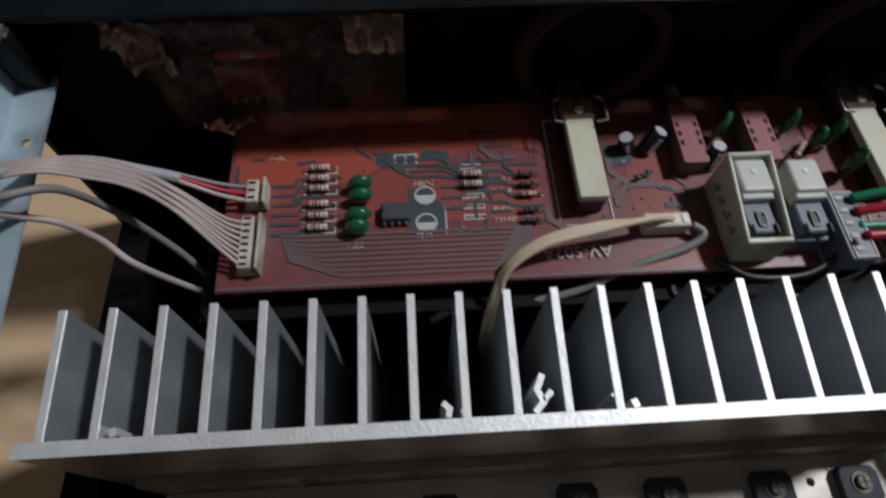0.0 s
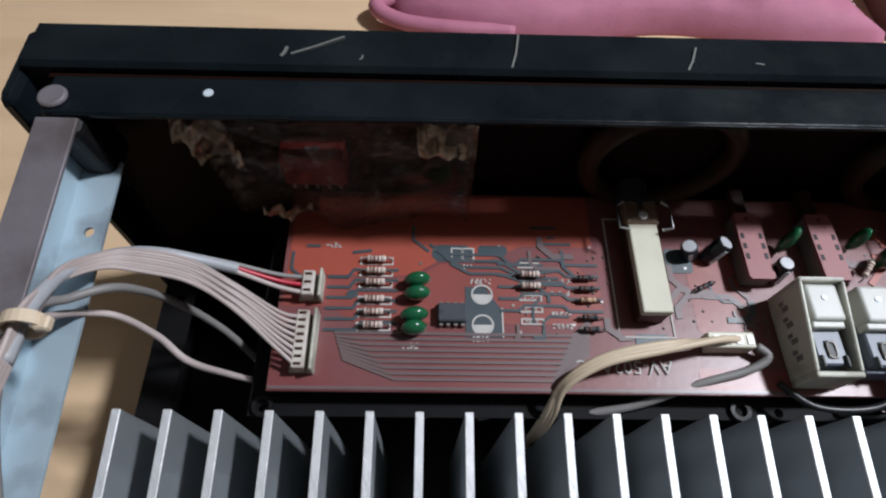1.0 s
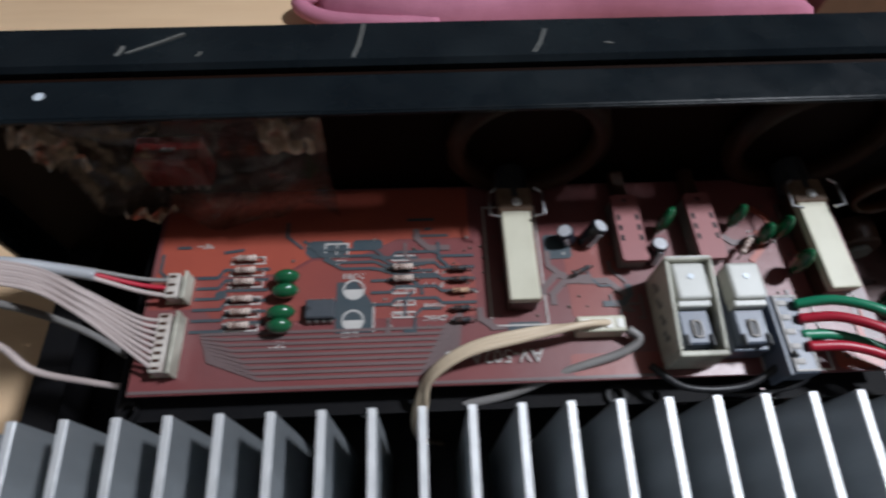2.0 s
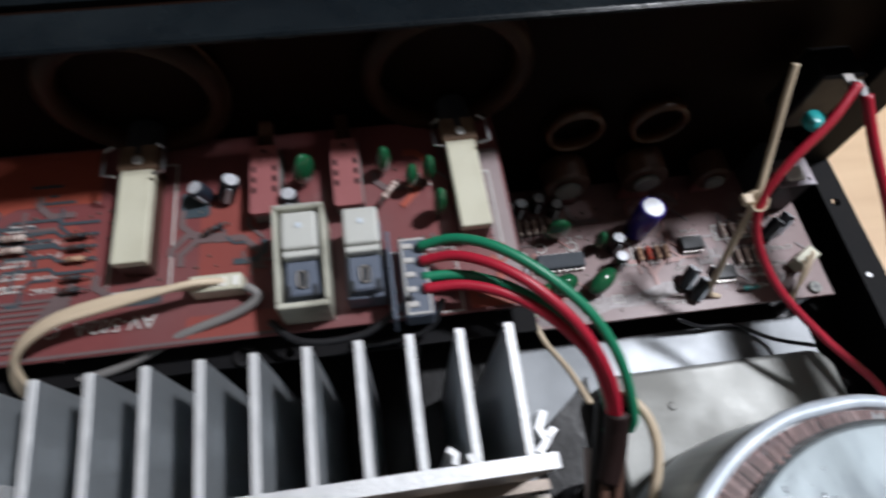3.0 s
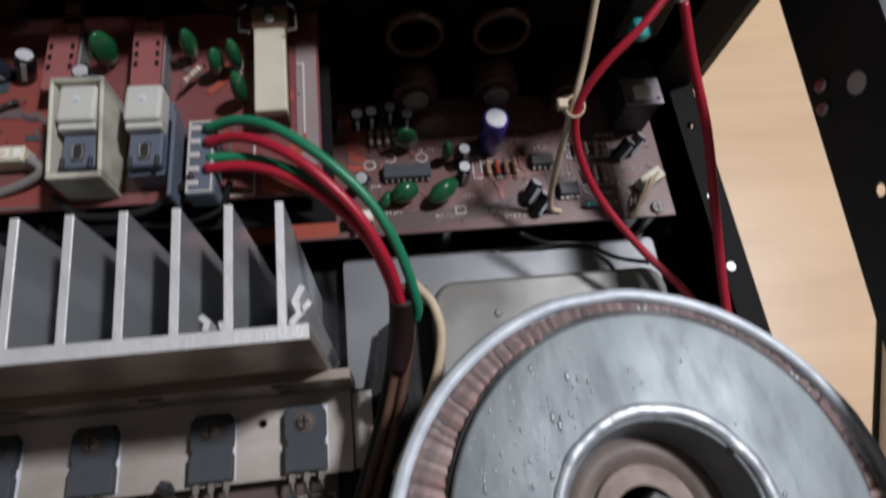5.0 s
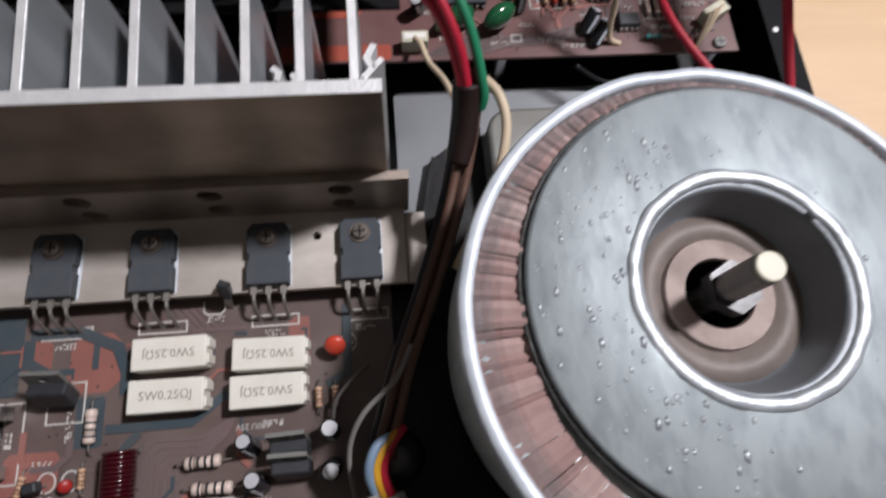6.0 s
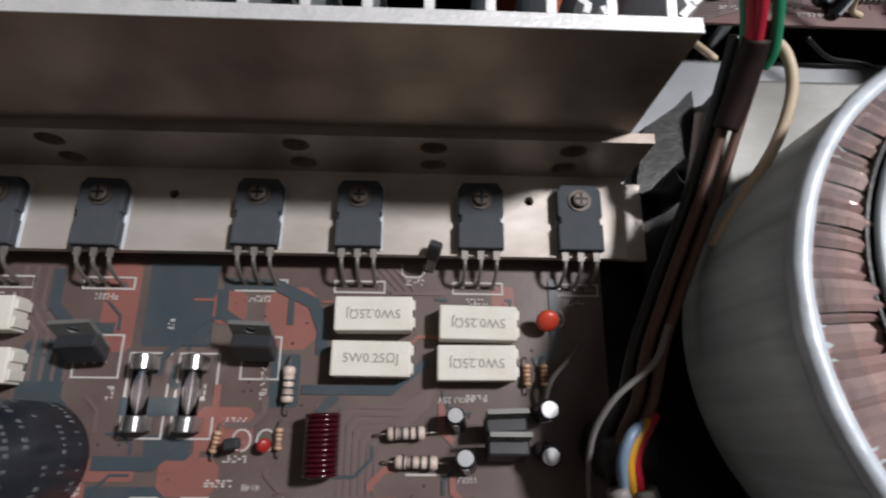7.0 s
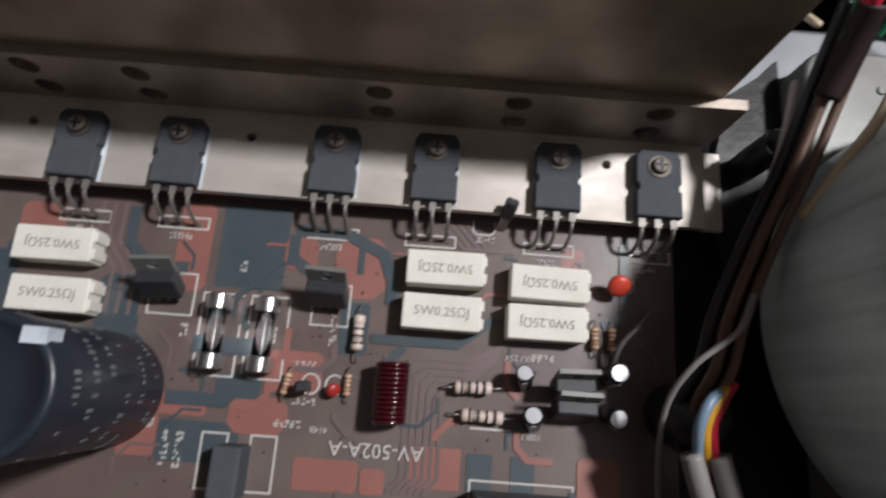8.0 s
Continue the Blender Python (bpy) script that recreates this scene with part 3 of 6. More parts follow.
for x0, y0, x1, y1, w in ((-0.134, 0.1965, -0.118, 0.2045, 0.0007), (-0.137, 0.1955, -0.1355, 0.1995, 0.0009), (-0.066, 0.1925, -0.063, 0.2070, 0.0006), (-0.0105, 0.193, -0.006, 0.203, 0.0006),
                          (-0.113, 0.1945, -0.112, 0.1965, 0.0005), (0.012, 0.1965, 0.0145, 0.1960, 0.0004), (0.150, 0.194, 0.153, 0.199, 0.0005)):
    part("scratch", shifted(strip([(x0, y0), (x0 * 0.6 + x1 * 0.4 + 0.0004, y0 * 0.6 + y1 * 0.4), (x1, y1)], w, 0.1388, 0.13965), FP), PLINTHGREY, front, "pale scratch in the black finish")
part("worn_spot", shifted(rod((-0.157, 0.182, 0.1370), (-0.157, 0.182, 0.1374), 0.0015, 14), FP), TAPEFILM, front, "bright worn spot")
part("corner_screw", shifted(rod((-0.2008, 0.1790, 0.1371), (-0.2008, 0.1790, 0.1388), 0.0042, 18, bevel=0.0008), FP), ZINC, front, "dusty corner screw head")
for cx, cz, r in ((-0.0085, 0.1060, 0.0290), (0.0940, 0.1050, 0.0300)):
    ring = lathe([(r, 0), (r, 0.006), (r - 0.005, 0.009), (r - 0.007, 0.006), (r - 0.007, 0)], 40, closed=True)
    bmesh.ops.transform(ring, matrix=pose(cx, 0.1885, cz, 90), verts=ring.verts[:])
    part("dial_ring", shifted(ring, FP), DIALRING, front, "faint amber-brown ring behind a large dial", smooth=True)

# ---- heatsink ----
PITCH, FIN0 = 0.0148, -0.1811
hs = thing("heatsink", (-0.040, 0.060, -0.0065), "long extruded aluminium heatsink with twenty upright fins", "heatsink")
HB = Vector((-0.040, 0.060, -0.0065))
FIN_NEAR, FIN_FAR, ZN, ZF = 0.0620, 0.0995, 0.0905, 0.0943  # the saw cut over the fins rises a little towards the front panel
part("base_plate", shifted(box(-0.1875, 0.1075, 0.0580, 0.0620, -0.0065, ZN - 0.0005, 0.0004), HB), HSBACK, hs, "back plate with the board's brown reflection in its colour")
part("sawn_edge", shifted(box(-0.1876, 0.1076, 0.0578, 0.0622, ZN - 0.0005, ZN, 0.0001, 1), HB), ALUEDGE, hs, "bright sawn top edge")


def fin_slice(half, lower, upper):
    """An upright slice along y between two lines that rise with the saw cut."""
    bm = bmesh.new()
    rings = []
    for x in (-half, half):
        rings.append([bm.verts.new((x, y, z)) for y, z in ((0.0, lower[0]), (FIN_FAR - FIN_NEAR, lower[1]), (FIN_FAR - FIN_NEAR, upper[1]), (0.0, upper[0]))])
    p, q = rings
    bm.faces.new(list(reversed(p)))
    bm.faces.new(q)
    for i in range(4):
        bm.faces.new((p[i], p[(i + 1) % 4], q[(i + 1) % 4], q[i]))
    bmesh.ops.recalc_face_normals(bm, faces=bm.faces[:])
    bmesh.ops.bevel(bm, geom=bm.edges[:], offset=0.0002, segments=1, affect="EDGES")
    return bm


fin_me = edge_me = None
for i in range(20):
    at = pose(FIN0 + i * PITCH - HB.x, FIN_NEAR - HB.y, -HB.z)
    if fin_me is None:
        f = part("fin", fin_slice(0.0011, (-0.0060, -0.0060), (ZN - 0.0008, ZF - 0.0008)), ALU, hs)
        e = part("fin_edge", fin_slice(0.0013, (ZN - 0.0008, ZF - 0.0008), (ZN, ZF)), ALUEDGE, hs, "bright sawn fin edge")
        fin_me, edge_me = f.data, e.data
    else:
        f, e = new("fin", fin_me), new("fin_edge", edge_me)
        f.parent = e.parent = hs
        e["label"] = "bright sawn fin edge"
    f.matrix_basis, e.matrix_basis = at, at
def screw_port(x, kind):
    """A curled screw channel of the extrusion, standing as high as the fins."""
    bm = bmesh.new()
    if kind == "tall":
        strip([(x, 0.0625), (x + 0.0028, 0.0655), (x + 0.0012, 0.0690), (x + 0.0034, 0.0735)], 0.0019, 0.0, ZN, bm)
        strip([(x + 0.0030, 0.0660), (x + 0.0056, 0.0685)], 0.0017, 0.0, ZN, bm)
    else:
        strip([(x, 0.0625), (x + 0.0006, 0.0650), (x - 0.0014, 0.0668)], 0.0017, 0.0, ZN, bm)
        strip([(x + 0.0052, 0.0625), (x + 0.0044, 0.0648)], 0.0019, 0.0, ZN, bm)
    return bm


for x, kind in ((-0.166, "short"), (-0.0680, "short"), (-0.0430, "tall"), (-0.0185, "short"), (0.0790, "short"), (0.1025, "tall")):
    part("screw_port", shifted(screw_port(x, kind), HB), ALUEDGE, hs)

br = thing("transistor_bracket", (-0.040, 0.040, 0.0020), "aluminium angle bracket with pairs of bolt holes along the heatsink", "bracket")
BB = Vector((-0.040, 0.040, 0.0020))
pairs = [0.090, 0.0435, -0.002, -0.081, -0.117, -0.160]
up = plate(rect(-0.176, 0.1150, 0.0090, 0.0400), [(x, z, 0.0045) for x in pairs for z in (0.0330, 0.0200)], 0.0545, 0.0580)
bmesh.ops.transform(up, matrix=Matrix(((1, 0, 0, 0), (0, 0, 1, 0), (0, 1, 0, 0), (0, 0, 0, 1))), verts=up.verts[:])
bmesh.ops.recalc_face_normals(up, faces=up.faces[:])
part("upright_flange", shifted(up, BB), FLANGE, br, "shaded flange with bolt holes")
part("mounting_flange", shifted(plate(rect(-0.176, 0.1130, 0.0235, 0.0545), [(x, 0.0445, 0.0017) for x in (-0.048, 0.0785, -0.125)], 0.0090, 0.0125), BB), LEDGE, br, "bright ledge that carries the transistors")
part("end_plate", shifted(box(0.1132, 0.1215, 0.0240, 0.0540, 0.0060, 0.0085, 0.0004, 1), BB), LEDGE, br)
for x in (-0.165, -0.04, 0.10):
    part("spacer", shifted(rod((x, 0.040, 0.0020), (x, 0.040, 0.0090), 0.004, 12), BB), STEEL, br)

# ---- floor plate and plinth of the transformer ----
slabp = thing("transformer_floor_plate", (0.19, 0.01, -0.0065), "shiny galvanised plate on the chassis floor", "metal plate")
part("sheet", shifted(prism(rounded(0.1120, 0.2620, 0.0560, 0.1150, 0.003), -0.0065, 0.0010), (0.19, 0.01, -0.0065)), SHEET, slabp)
plinth = thing("transformer_plinth", (0.205, 0.0, 0.0010), "dusty grey pressed-steel plinth under the transformer", "plinth")
PL = Vector((0.205, 0.0, 0.0010))
pb = prism(rounded(0.1500, 0.2545, -0.1150, 0.0950, 0.010, 6), 0.0010, 0.0180)
bmesh.ops.bevel(pb, geom=[e for e in pb.edges if all(v.co.z > 0.0179 for v in e.verts)], offset=0.002, segments=3, affect="EDGES", profile=0.5)
part("pressed_top", shifted(pb, PL), PLINTHGREY, plinth)

# ---- toroidal transformer ----
TC = Vector((0.1985, -0.0085, 0.0180))
tor = thing("toroidal_transformer", TC, "large toroidal transformer with a galvanised clamping disc on top", "transformer")
part("outer_wrap", lathe([(0.070, 0.0), (0.0735, 0.004), (0.0745, 0.020), (0.0745, 0.050), (0.0735, 0.0630), (0.0715, 0.0640), (0.040, 0.0630), (0.040, 0.0)], 72, closed=True), TORSIDE, tor, "grey-green taped side", smooth=True)
rim = lathe([(0.0746, 0.0615), (0.0755, 0.0640), (0.0745, 0.0664), (0.0716, 0.0667), (0.0708, 0.0645)], 180, closed=True)
for v in rim.verts:
    k = v.co.to_2d().normalized()
    d = 0.0005 * noise.noise(Vector((k.x * 6, k.y * 6, v.co.z * 300))) + 0.00012 * noise.noise(Vector((k.x * 24, k.y * 24, v.co.z * 500)))
    v.co += Vector((k.x * d, k.y * d, 0.7 * d))
part("film_rim", rim, TAPEFILM, tor, "pale shiny film edge", smooth=True)
# wound top: many radial turns, a little uneven
bm = bmesh.new()
rng = random.Random(11)
n = 118
turns = [2 * math.pi * (i + 0.32 * math.sin(i * 1.7) * math.sin(i * 0.61)) / n for i in range(n)]
turns.append(turns[0] + 2 * math.pi)
for i in range(n):
    a0, a1 = turns[i], turns[i + 1]
    h = 0.0653 + rng.uniform(-0.0006, 0.0008) + 0.0006 * math.sin(i * 0.9) + 0.0004 * math.sin(i * 0.37)
    am = (a0 + a1) / 2
    ring = []
    for r, z in ((0.0708, 0.0645), (0.0690, h - 0.0003), (0.0640, h + 0.0010), (0.0575, h + 0.0012)):
        ring.append([bm.verts.new((r * math.cos(a), r * math.sin(a), z + dz)) for a, dz in ((a0, -0.0005), (am, 0.0004), (a1, -0.0005))])
    for p, q in zip(ring, ring[1:]):
        for k in range(2):
            bm.faces.new((p[k], p[k + 1], q[k + 1], q[k]))
fb = bmesh.new()
rows = []
for i in range(240):
    a = 2 * math.pi * i / 240
    w = 0.0008 * noise.noise(Vector((math.cos(a) * 9, math.sin(a) * 9, 3.0)))
    u = 0.0005 * noise.noise(Vector((math.cos(a) * 22, math.sin(a) * 22, 7.0)))
    rows.append([fb.verts.new((r * math.cos(a), r * math.sin(a), z + u)) for r, z in ((0.0708, 0.0662), (0.0690, 0.0675), (0.0664 + w, 0.0682))])
for p, q in zip(rows, rows[1:] + rows[:1]):
    for k in range(2):
        fb.faces.new((p[k], q[k], q[k + 1], p[k + 1]))
part("film_band", fb, CLEARFILM, tor, "clear dark film lapped over the winding's outer edge", smooth=True)
tagged(part("winding", bm, COPPER, tor, "pinkish copper winding under clear tape"), kind="stuff")
DO = Vector((0.0022, 0.0065, 0))
part("insulating_pad", lathe([(0.0610, 0.0668), (0.0610, 0.0676), (0.0300, 0.0676), (0.0300, 0.0668)], 64, centre=DO, closed=True), BLACK, tor, "thin black pad under the disc")
part("clamping_disc", lathe([(0.0592, 0.0677), (0.0598, 0.0686), (0.0585, 0.0692), (0.0332, 0.0699), (0.0320, 0.0700), (0.0310, 0.0690), (0.0310, 0.0680), (0.0330, 0.0677)], 72, centre=DO, closed=True), DISCSTEEL, tor,
     "spotted galvanised disc with a rolled inner rim", smooth=True)
roll = lathe([(0.0330, 0.0699), (0.0322, 0.0704), (0.0310, 0.0707), (0.0297, 0.0704), (0.0288, 0.0696), (0.0290, 0.0688), (0.0325, 0.0690)], 160, closed=True)
for v in roll.verts:
    k = v.co.to_2d().normalized()
    d = 0.0004 * noise.noise(Vector((k.x * 4, k.y * 4, 1.0))) + 0.00012 * noise.noise(Vector((k.x * 16, k.y * 16, 4.0)))
    v.co += Vector((k.x * d + DO.x, k.y * d + DO.y, 0.5 * d))
part("rolled_rim", roll, RIMSTEEL, tor, "bright rolled inner rim", smooth=True)
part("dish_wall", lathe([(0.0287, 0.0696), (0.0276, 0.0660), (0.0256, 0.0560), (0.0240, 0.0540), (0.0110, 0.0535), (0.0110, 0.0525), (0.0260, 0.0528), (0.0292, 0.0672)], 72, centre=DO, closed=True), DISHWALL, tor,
     "wall of the dished middle, shade in its dark grey", smooth=True)
part("dish_floor", lathe([(0.0250, 0.0541), (0.0250, 0.0546), (0.0190, 0.0552), (0.0185, 0.0546), (0.0112, 0.0546), (0.0112, 0.0541)], 48, centre=DO, closed=True), RUST, tor, "brown stained floor of the dish", smooth=True)
part("washer", lathe([(0.0165, 0.0548), (0.0160, 0.0562), (0.0104, 0.0562), (0.0100, 0.0548)], 40, centre=DO + Vector((-0.0006, 0.0006, 0)), closed=True), WASHERPINK, tor, "pink-brown fibre washer round the bolt")
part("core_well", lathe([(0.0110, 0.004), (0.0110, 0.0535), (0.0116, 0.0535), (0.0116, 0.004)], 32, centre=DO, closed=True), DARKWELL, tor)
part("clamp_bolt", rod(DO + Vector((0.0002, -0.0004, 0.002)), DO + Vector((-0.0012, 0.0014, 0.0800)), 0.0042, 20, bevel=0.0006), DULLLEAD, tor, "grey threaded clamp bolt")
part("bolt_cap", rod(DO + Vector((-0.0012, 0.0014, 0.0801)), DO + Vector((-0.0012, 0.0014, 0.0815)), 0.0040, 20, bevel=0.0005), CREAM, tor, "pale bolt end")
bm = bmesh.new()
rng = random.Random(17)
for i in range(170):
    a, r = rng.uniform(1.9, 4.6) if i < 120 else rng.uniform(0, 6.28), rng.uniform(0.034, 0.0575)
    s = rng.uniform(0.0003, 0.0011) * (1.0 if rng.random() < 0.4 else 0.6)
    c = DO + Vector((r * math.cos(a), r * math.sin(a), 0.0690 + (0.0585 - r) * 0.033))
    bmesh.ops.create_icosphere(bm, subdivisions=1, radius=1.0, matrix=Matrix.LocRotScale(c, None, (s, s * rng.uniform(1.0, 2.2), 0.00032)))
tagged(part("zinc_spatter", bm, RIMSTEEL, tor, "tiny bright zinc drops on the disc", smooth=True), kind="stuff")
nut = bmesh.new()
bmesh.ops.create_cone(nut, cap_ends=True, segments=6, radius1=0.0078, radius2=0.0078, depth=0.006, matrix=Matrix.Translation(DO + Vector((0.001, 0.001, 0.0590))))
part("nut", nut, DARKWELL, tor)
for px, py in ((0.1772, 0.0792),):
    part("rivet", shifted(rod((px, py, 0.0180), (px, py, 0.0188), 0.0018, 12, bevel=0.0004), PL), PLINTHGREY, plinth)

# ---- main amplifier board ----
MZ = 0.0020
main = thing("main_circuit_board", (-0.045, -0.04, -0.0065), "brown amplifier circuit board with red patches and blue-grey tracks", "circuit board")
MB = Vector((-0.045, -0.04, -0.0065))
part("board", shifted(box(-0.192, 0.106, -0.130, 0.0520, 0.0004, MZ, 0.0002, 1), MB), PCBBROWN, main)
for x in (-0.18, 0.095):
    for y in (-0.12, 0.0):
        part("standoff", shifted(rod((x, y, -0.0065), (x, y, 0.0004), 0.003, 10), MB), STEEL, main)


def chamfered(x0, x1, y0, y1, c):
    return [(x0 + c, y0), (x1 - c, y0), (x1, y0 + c), (x1, y1 - c), (x1 - c, y1), (x0 + c, y1), (x0, y1 - c), (x0, y0 + c)]


red = []
for x0, x1, y0, y1, c in ((-0.0150, 0.0035, -0.0085, 0.0136, 0.004), (-0.0715, -0.0595, -0.0100, 0.0220, 0.002), (0.0655, 0.0735, -0.0010, 0.0150, 0.001), (-0.0770, -0.0520, -0.0515, -0.0445, 0.001),
                          (-0.0445, -0.0250, -0.0560, -0.0440, 0.003), (0.0170, 0.0335, -0.0690, -0.0560, 0.0005), (-0.0790, -0.0670, -0.0650, -0.0520, 0.0005), (-0.0340, -0.0150, -0.0420, -0.0280, 0.002),
                          (-0.0210, 0.0000, -0.0720, -0.0620, 0.001), (0.0010, 0.0090, -0.0720, -0.0640, 0.001), (-0.0330, -0.0215, 0.0000, 0.0120, 0.002), (0.0720, 0.0860, -0.0700, -0.0560, 0.0015),
                          (-0.128, -0.112, 0.004, 0.018, 0.002), (-0.165, -0.140, -0.03, 0.01, 0.004), (-0.1800, -0.1400, -0.07, -0.05, 0.003), (-0.06, -0.02, -0.11, -0.085, 0.003), (0.03, 0.08, -0.11, -0.09, 0.003)):
    red.append(chamfered(x0, x1, y0, y1, c))
patches("copper_area", red, MZ, 0.00010, COPPERRED, main, MB, "dull red bare patch")
blue = []
for x0, x1, y0, y1, c in ((-0.0565, -0.0325, -0.0080, 0.0225, 0.001), (-0.0110, -0.0010, -0.0280, -0.0100, 0.001), (-0.0665, -0.0400, -0.0660, -0.0530, 0.001), (0.0355, 0.0440, -0.0690, -0.0570, 0.0005),
                          (0.0500, 0.0580, -0.0690, -0.0570, 0.0005), (-0.0500, -0.0350, -0.0450, -0.0370, 0.001), (-0.0950, -0.0800, -0.0300, -0.0060, 0.002), (-0.1400, -0.1250, -0.05, 0.0, 0.002)):
    blue.append(chamfered(x0, x1, y0, y1, c))
patches("copper_area", blue, MZ, 0.00013, TRACEBLUE, main, MB, "blue-grey lacquered area")
tracks("copper_track", [[(-0.030, 0.0145), (-0.012, 0.0145), (0.002, 0.0080), (0.006, -0.002), (0.006, -0.010)], [(-0.030, 0.0125), (-0.030, 0.004), (-0.022, -0.001), (-0.013, -0.001)],
                        [(-0.066, -0.046), (-0.047, -0.046), (-0.040, -0.038)], [(0.0, -0.022), (0.03, -0.022), (0.043, -0.012)], [(-0.088, 0.019), (-0.088, 0.006), (-0.080, -0.002), (-0.066, -0.002)],
                        [(-0.060, -0.028), (-0.036, -0.028)], [(0.006, -0.030), (0.012, -0.024)], [(0.088, 0.018), (0.088, -0.008), (0.080, -0.012)]],
       [0.0042, 0.0040, 0.0045, 0.0032, 0.0038, 0.0060, 0.0030, 0.0034], MZ + 0.0003, TRACEBLUE, main, MB, "blue-grey lacquered track")
lines = []
for i in range(6):
    d = i * 0.0024
    lines.append([(0.046 - d * 0.2, -0.021 - d * 0.45), (0.034 - d * 0.4, -0.0275 - d), (0.0175 + d * 0.9, -0.0275 - d), (0.0140 + d, -0.0310 - d), (0.0140 + d, -0.0660), (0.0095 + d, -0.0710)])
for i in range(4):
    lines.append([(-0.10 + i * 0.004, 0.020), (-0.10 + i * 0.004, 0.006), (-0.092 + i * 0.004, -0.004), (-0.092 + i * 0.004, -0.02)])
    lines.append([(0.022 + i * 0.003, 0.021), (0.030 + i * 0.003, 0.012), (0.040 + i * 0.003, 0.012)])
tracks("copper_track", lines, 0.0013, MZ + 0.0001, TRACEGREY, main, MB, "greyish lacquered track")
TX = [0.0955, 0.0605, 0.0180, -0.0170, -0.0705, -0.1055, -0.1480]
scatter(main, MB, -0.135, 0.100, -0.075, 0.010, MZ, 46, 51, (TRACEBLUE, TRACEGREY, COPPERRED, TRACEBLUE))
rng = random.Random(5)
bm = bmesh.new()
S0, S1 = MZ + 0.00005, MZ + 0.00042
for x in TX:
    frame_lines(x - 0.0092, x + 0.0092, 0.0118, 0.0165, 0.0006, S0, S1, bm)
    bars(x - 0.004, 0.0082, 0.008, 0.0022, 6, S0, S1, bm, rng)
for x0, x1, y0, y1 in ((-0.0592, -0.0448, -0.0385, -0.0100), (-0.0425, -0.0285, -0.0385, -0.0100), (-0.0520, -0.0430, -0.0740, -0.0560), (-0.0360, -0.0270, -0.0740, -0.0560), (0.0365, 0.0710, -0.0850, -0.0650),
                       (-0.0215, -0.0080, -0.0190, -0.0040), (-0.0780, -0.0620, -0.0190, -0.0040)):
    frame_lines(x0, x1, y0, y1, 0.0006, S0, S1, bm)
for x, y, w, n, al in ((-0.026, -0.0335, 0.009, 5, "x"), (-0.024, -0.0455, 0.008, 5, "x"), (-0.029, -0.0530, 0.009, 5, "x"), (-0.0705, -0.056, 0.016, 9, "y"),
                     (-0.0140, -0.026, 0.012, 7, "y"), (-0.0645, -0.068, 0.012, 6, "y"), (-0.0600, -0.068, 0.012, 6, "y"), (-0.0480, -0.0020, 0.004, 3, "y"), (0.0560, -0.0255, 0.008, 4, "x"), (0.088, 0.001, 0.005, 3, "y"),
                     (0.0345, 0.0150, 0.007, 5, "x"), (-0.0345, -0.026, 0.006, 3, "y"), (-0.065, -0.026, 0.005, 3, "y")):
    bars(x, y, w, 0.0022, n, S0, S1, bm, rng, al)
strip([(0.0330, 0.0230), (0.0330, 0.0195), (0.0345, 0.0180), (0.0395, 0.0180), (0.0410, 0.0195), (0.0410, 0.0230)], 0.0006, S0, S1, bm)
for cx, cy in ((-0.0185, -0.0385), (-0.0105, -0.0385), (0.0885, 0.0035)):
    strip([(cx + 0.0030 * math.cos(a * 0.4), cy + 0.0034 * math.sin(a * 0.4)) for a in range(-4, 12)], 0.0006, S0, S1, bm)
strip([(0.036, -0.0490), (0.0500, -0.0490)], 0.0007, S0, S1, bm)
tagged(part("silkscreen", shifted(bm, MB), SILK, main, "white printed outlines and marks"), kind="stuff")
writing("board_lettering", "AV-502A-A", 0.0066, Matrix.Translation(Vector((0.0055, -0.0582, MZ + 0.0008)) - MB) @ pose(0, 0, 0, 0, 0, 180), SILK, main, "white upside-down board lettering")
for text, x, y in (("100U 25V", 0.0525, -0.0250), ("100U", 0.0565, -0.0505), ("4148", -0.0140, -0.0530)):
    writing("value_print", text, 0.0030, Matrix.Translation(Vector((x, y, MZ + 0.0007)) - MB) @ pose(0, 0, 0, 0, 0, 180), SILK, main, "white printed part value")


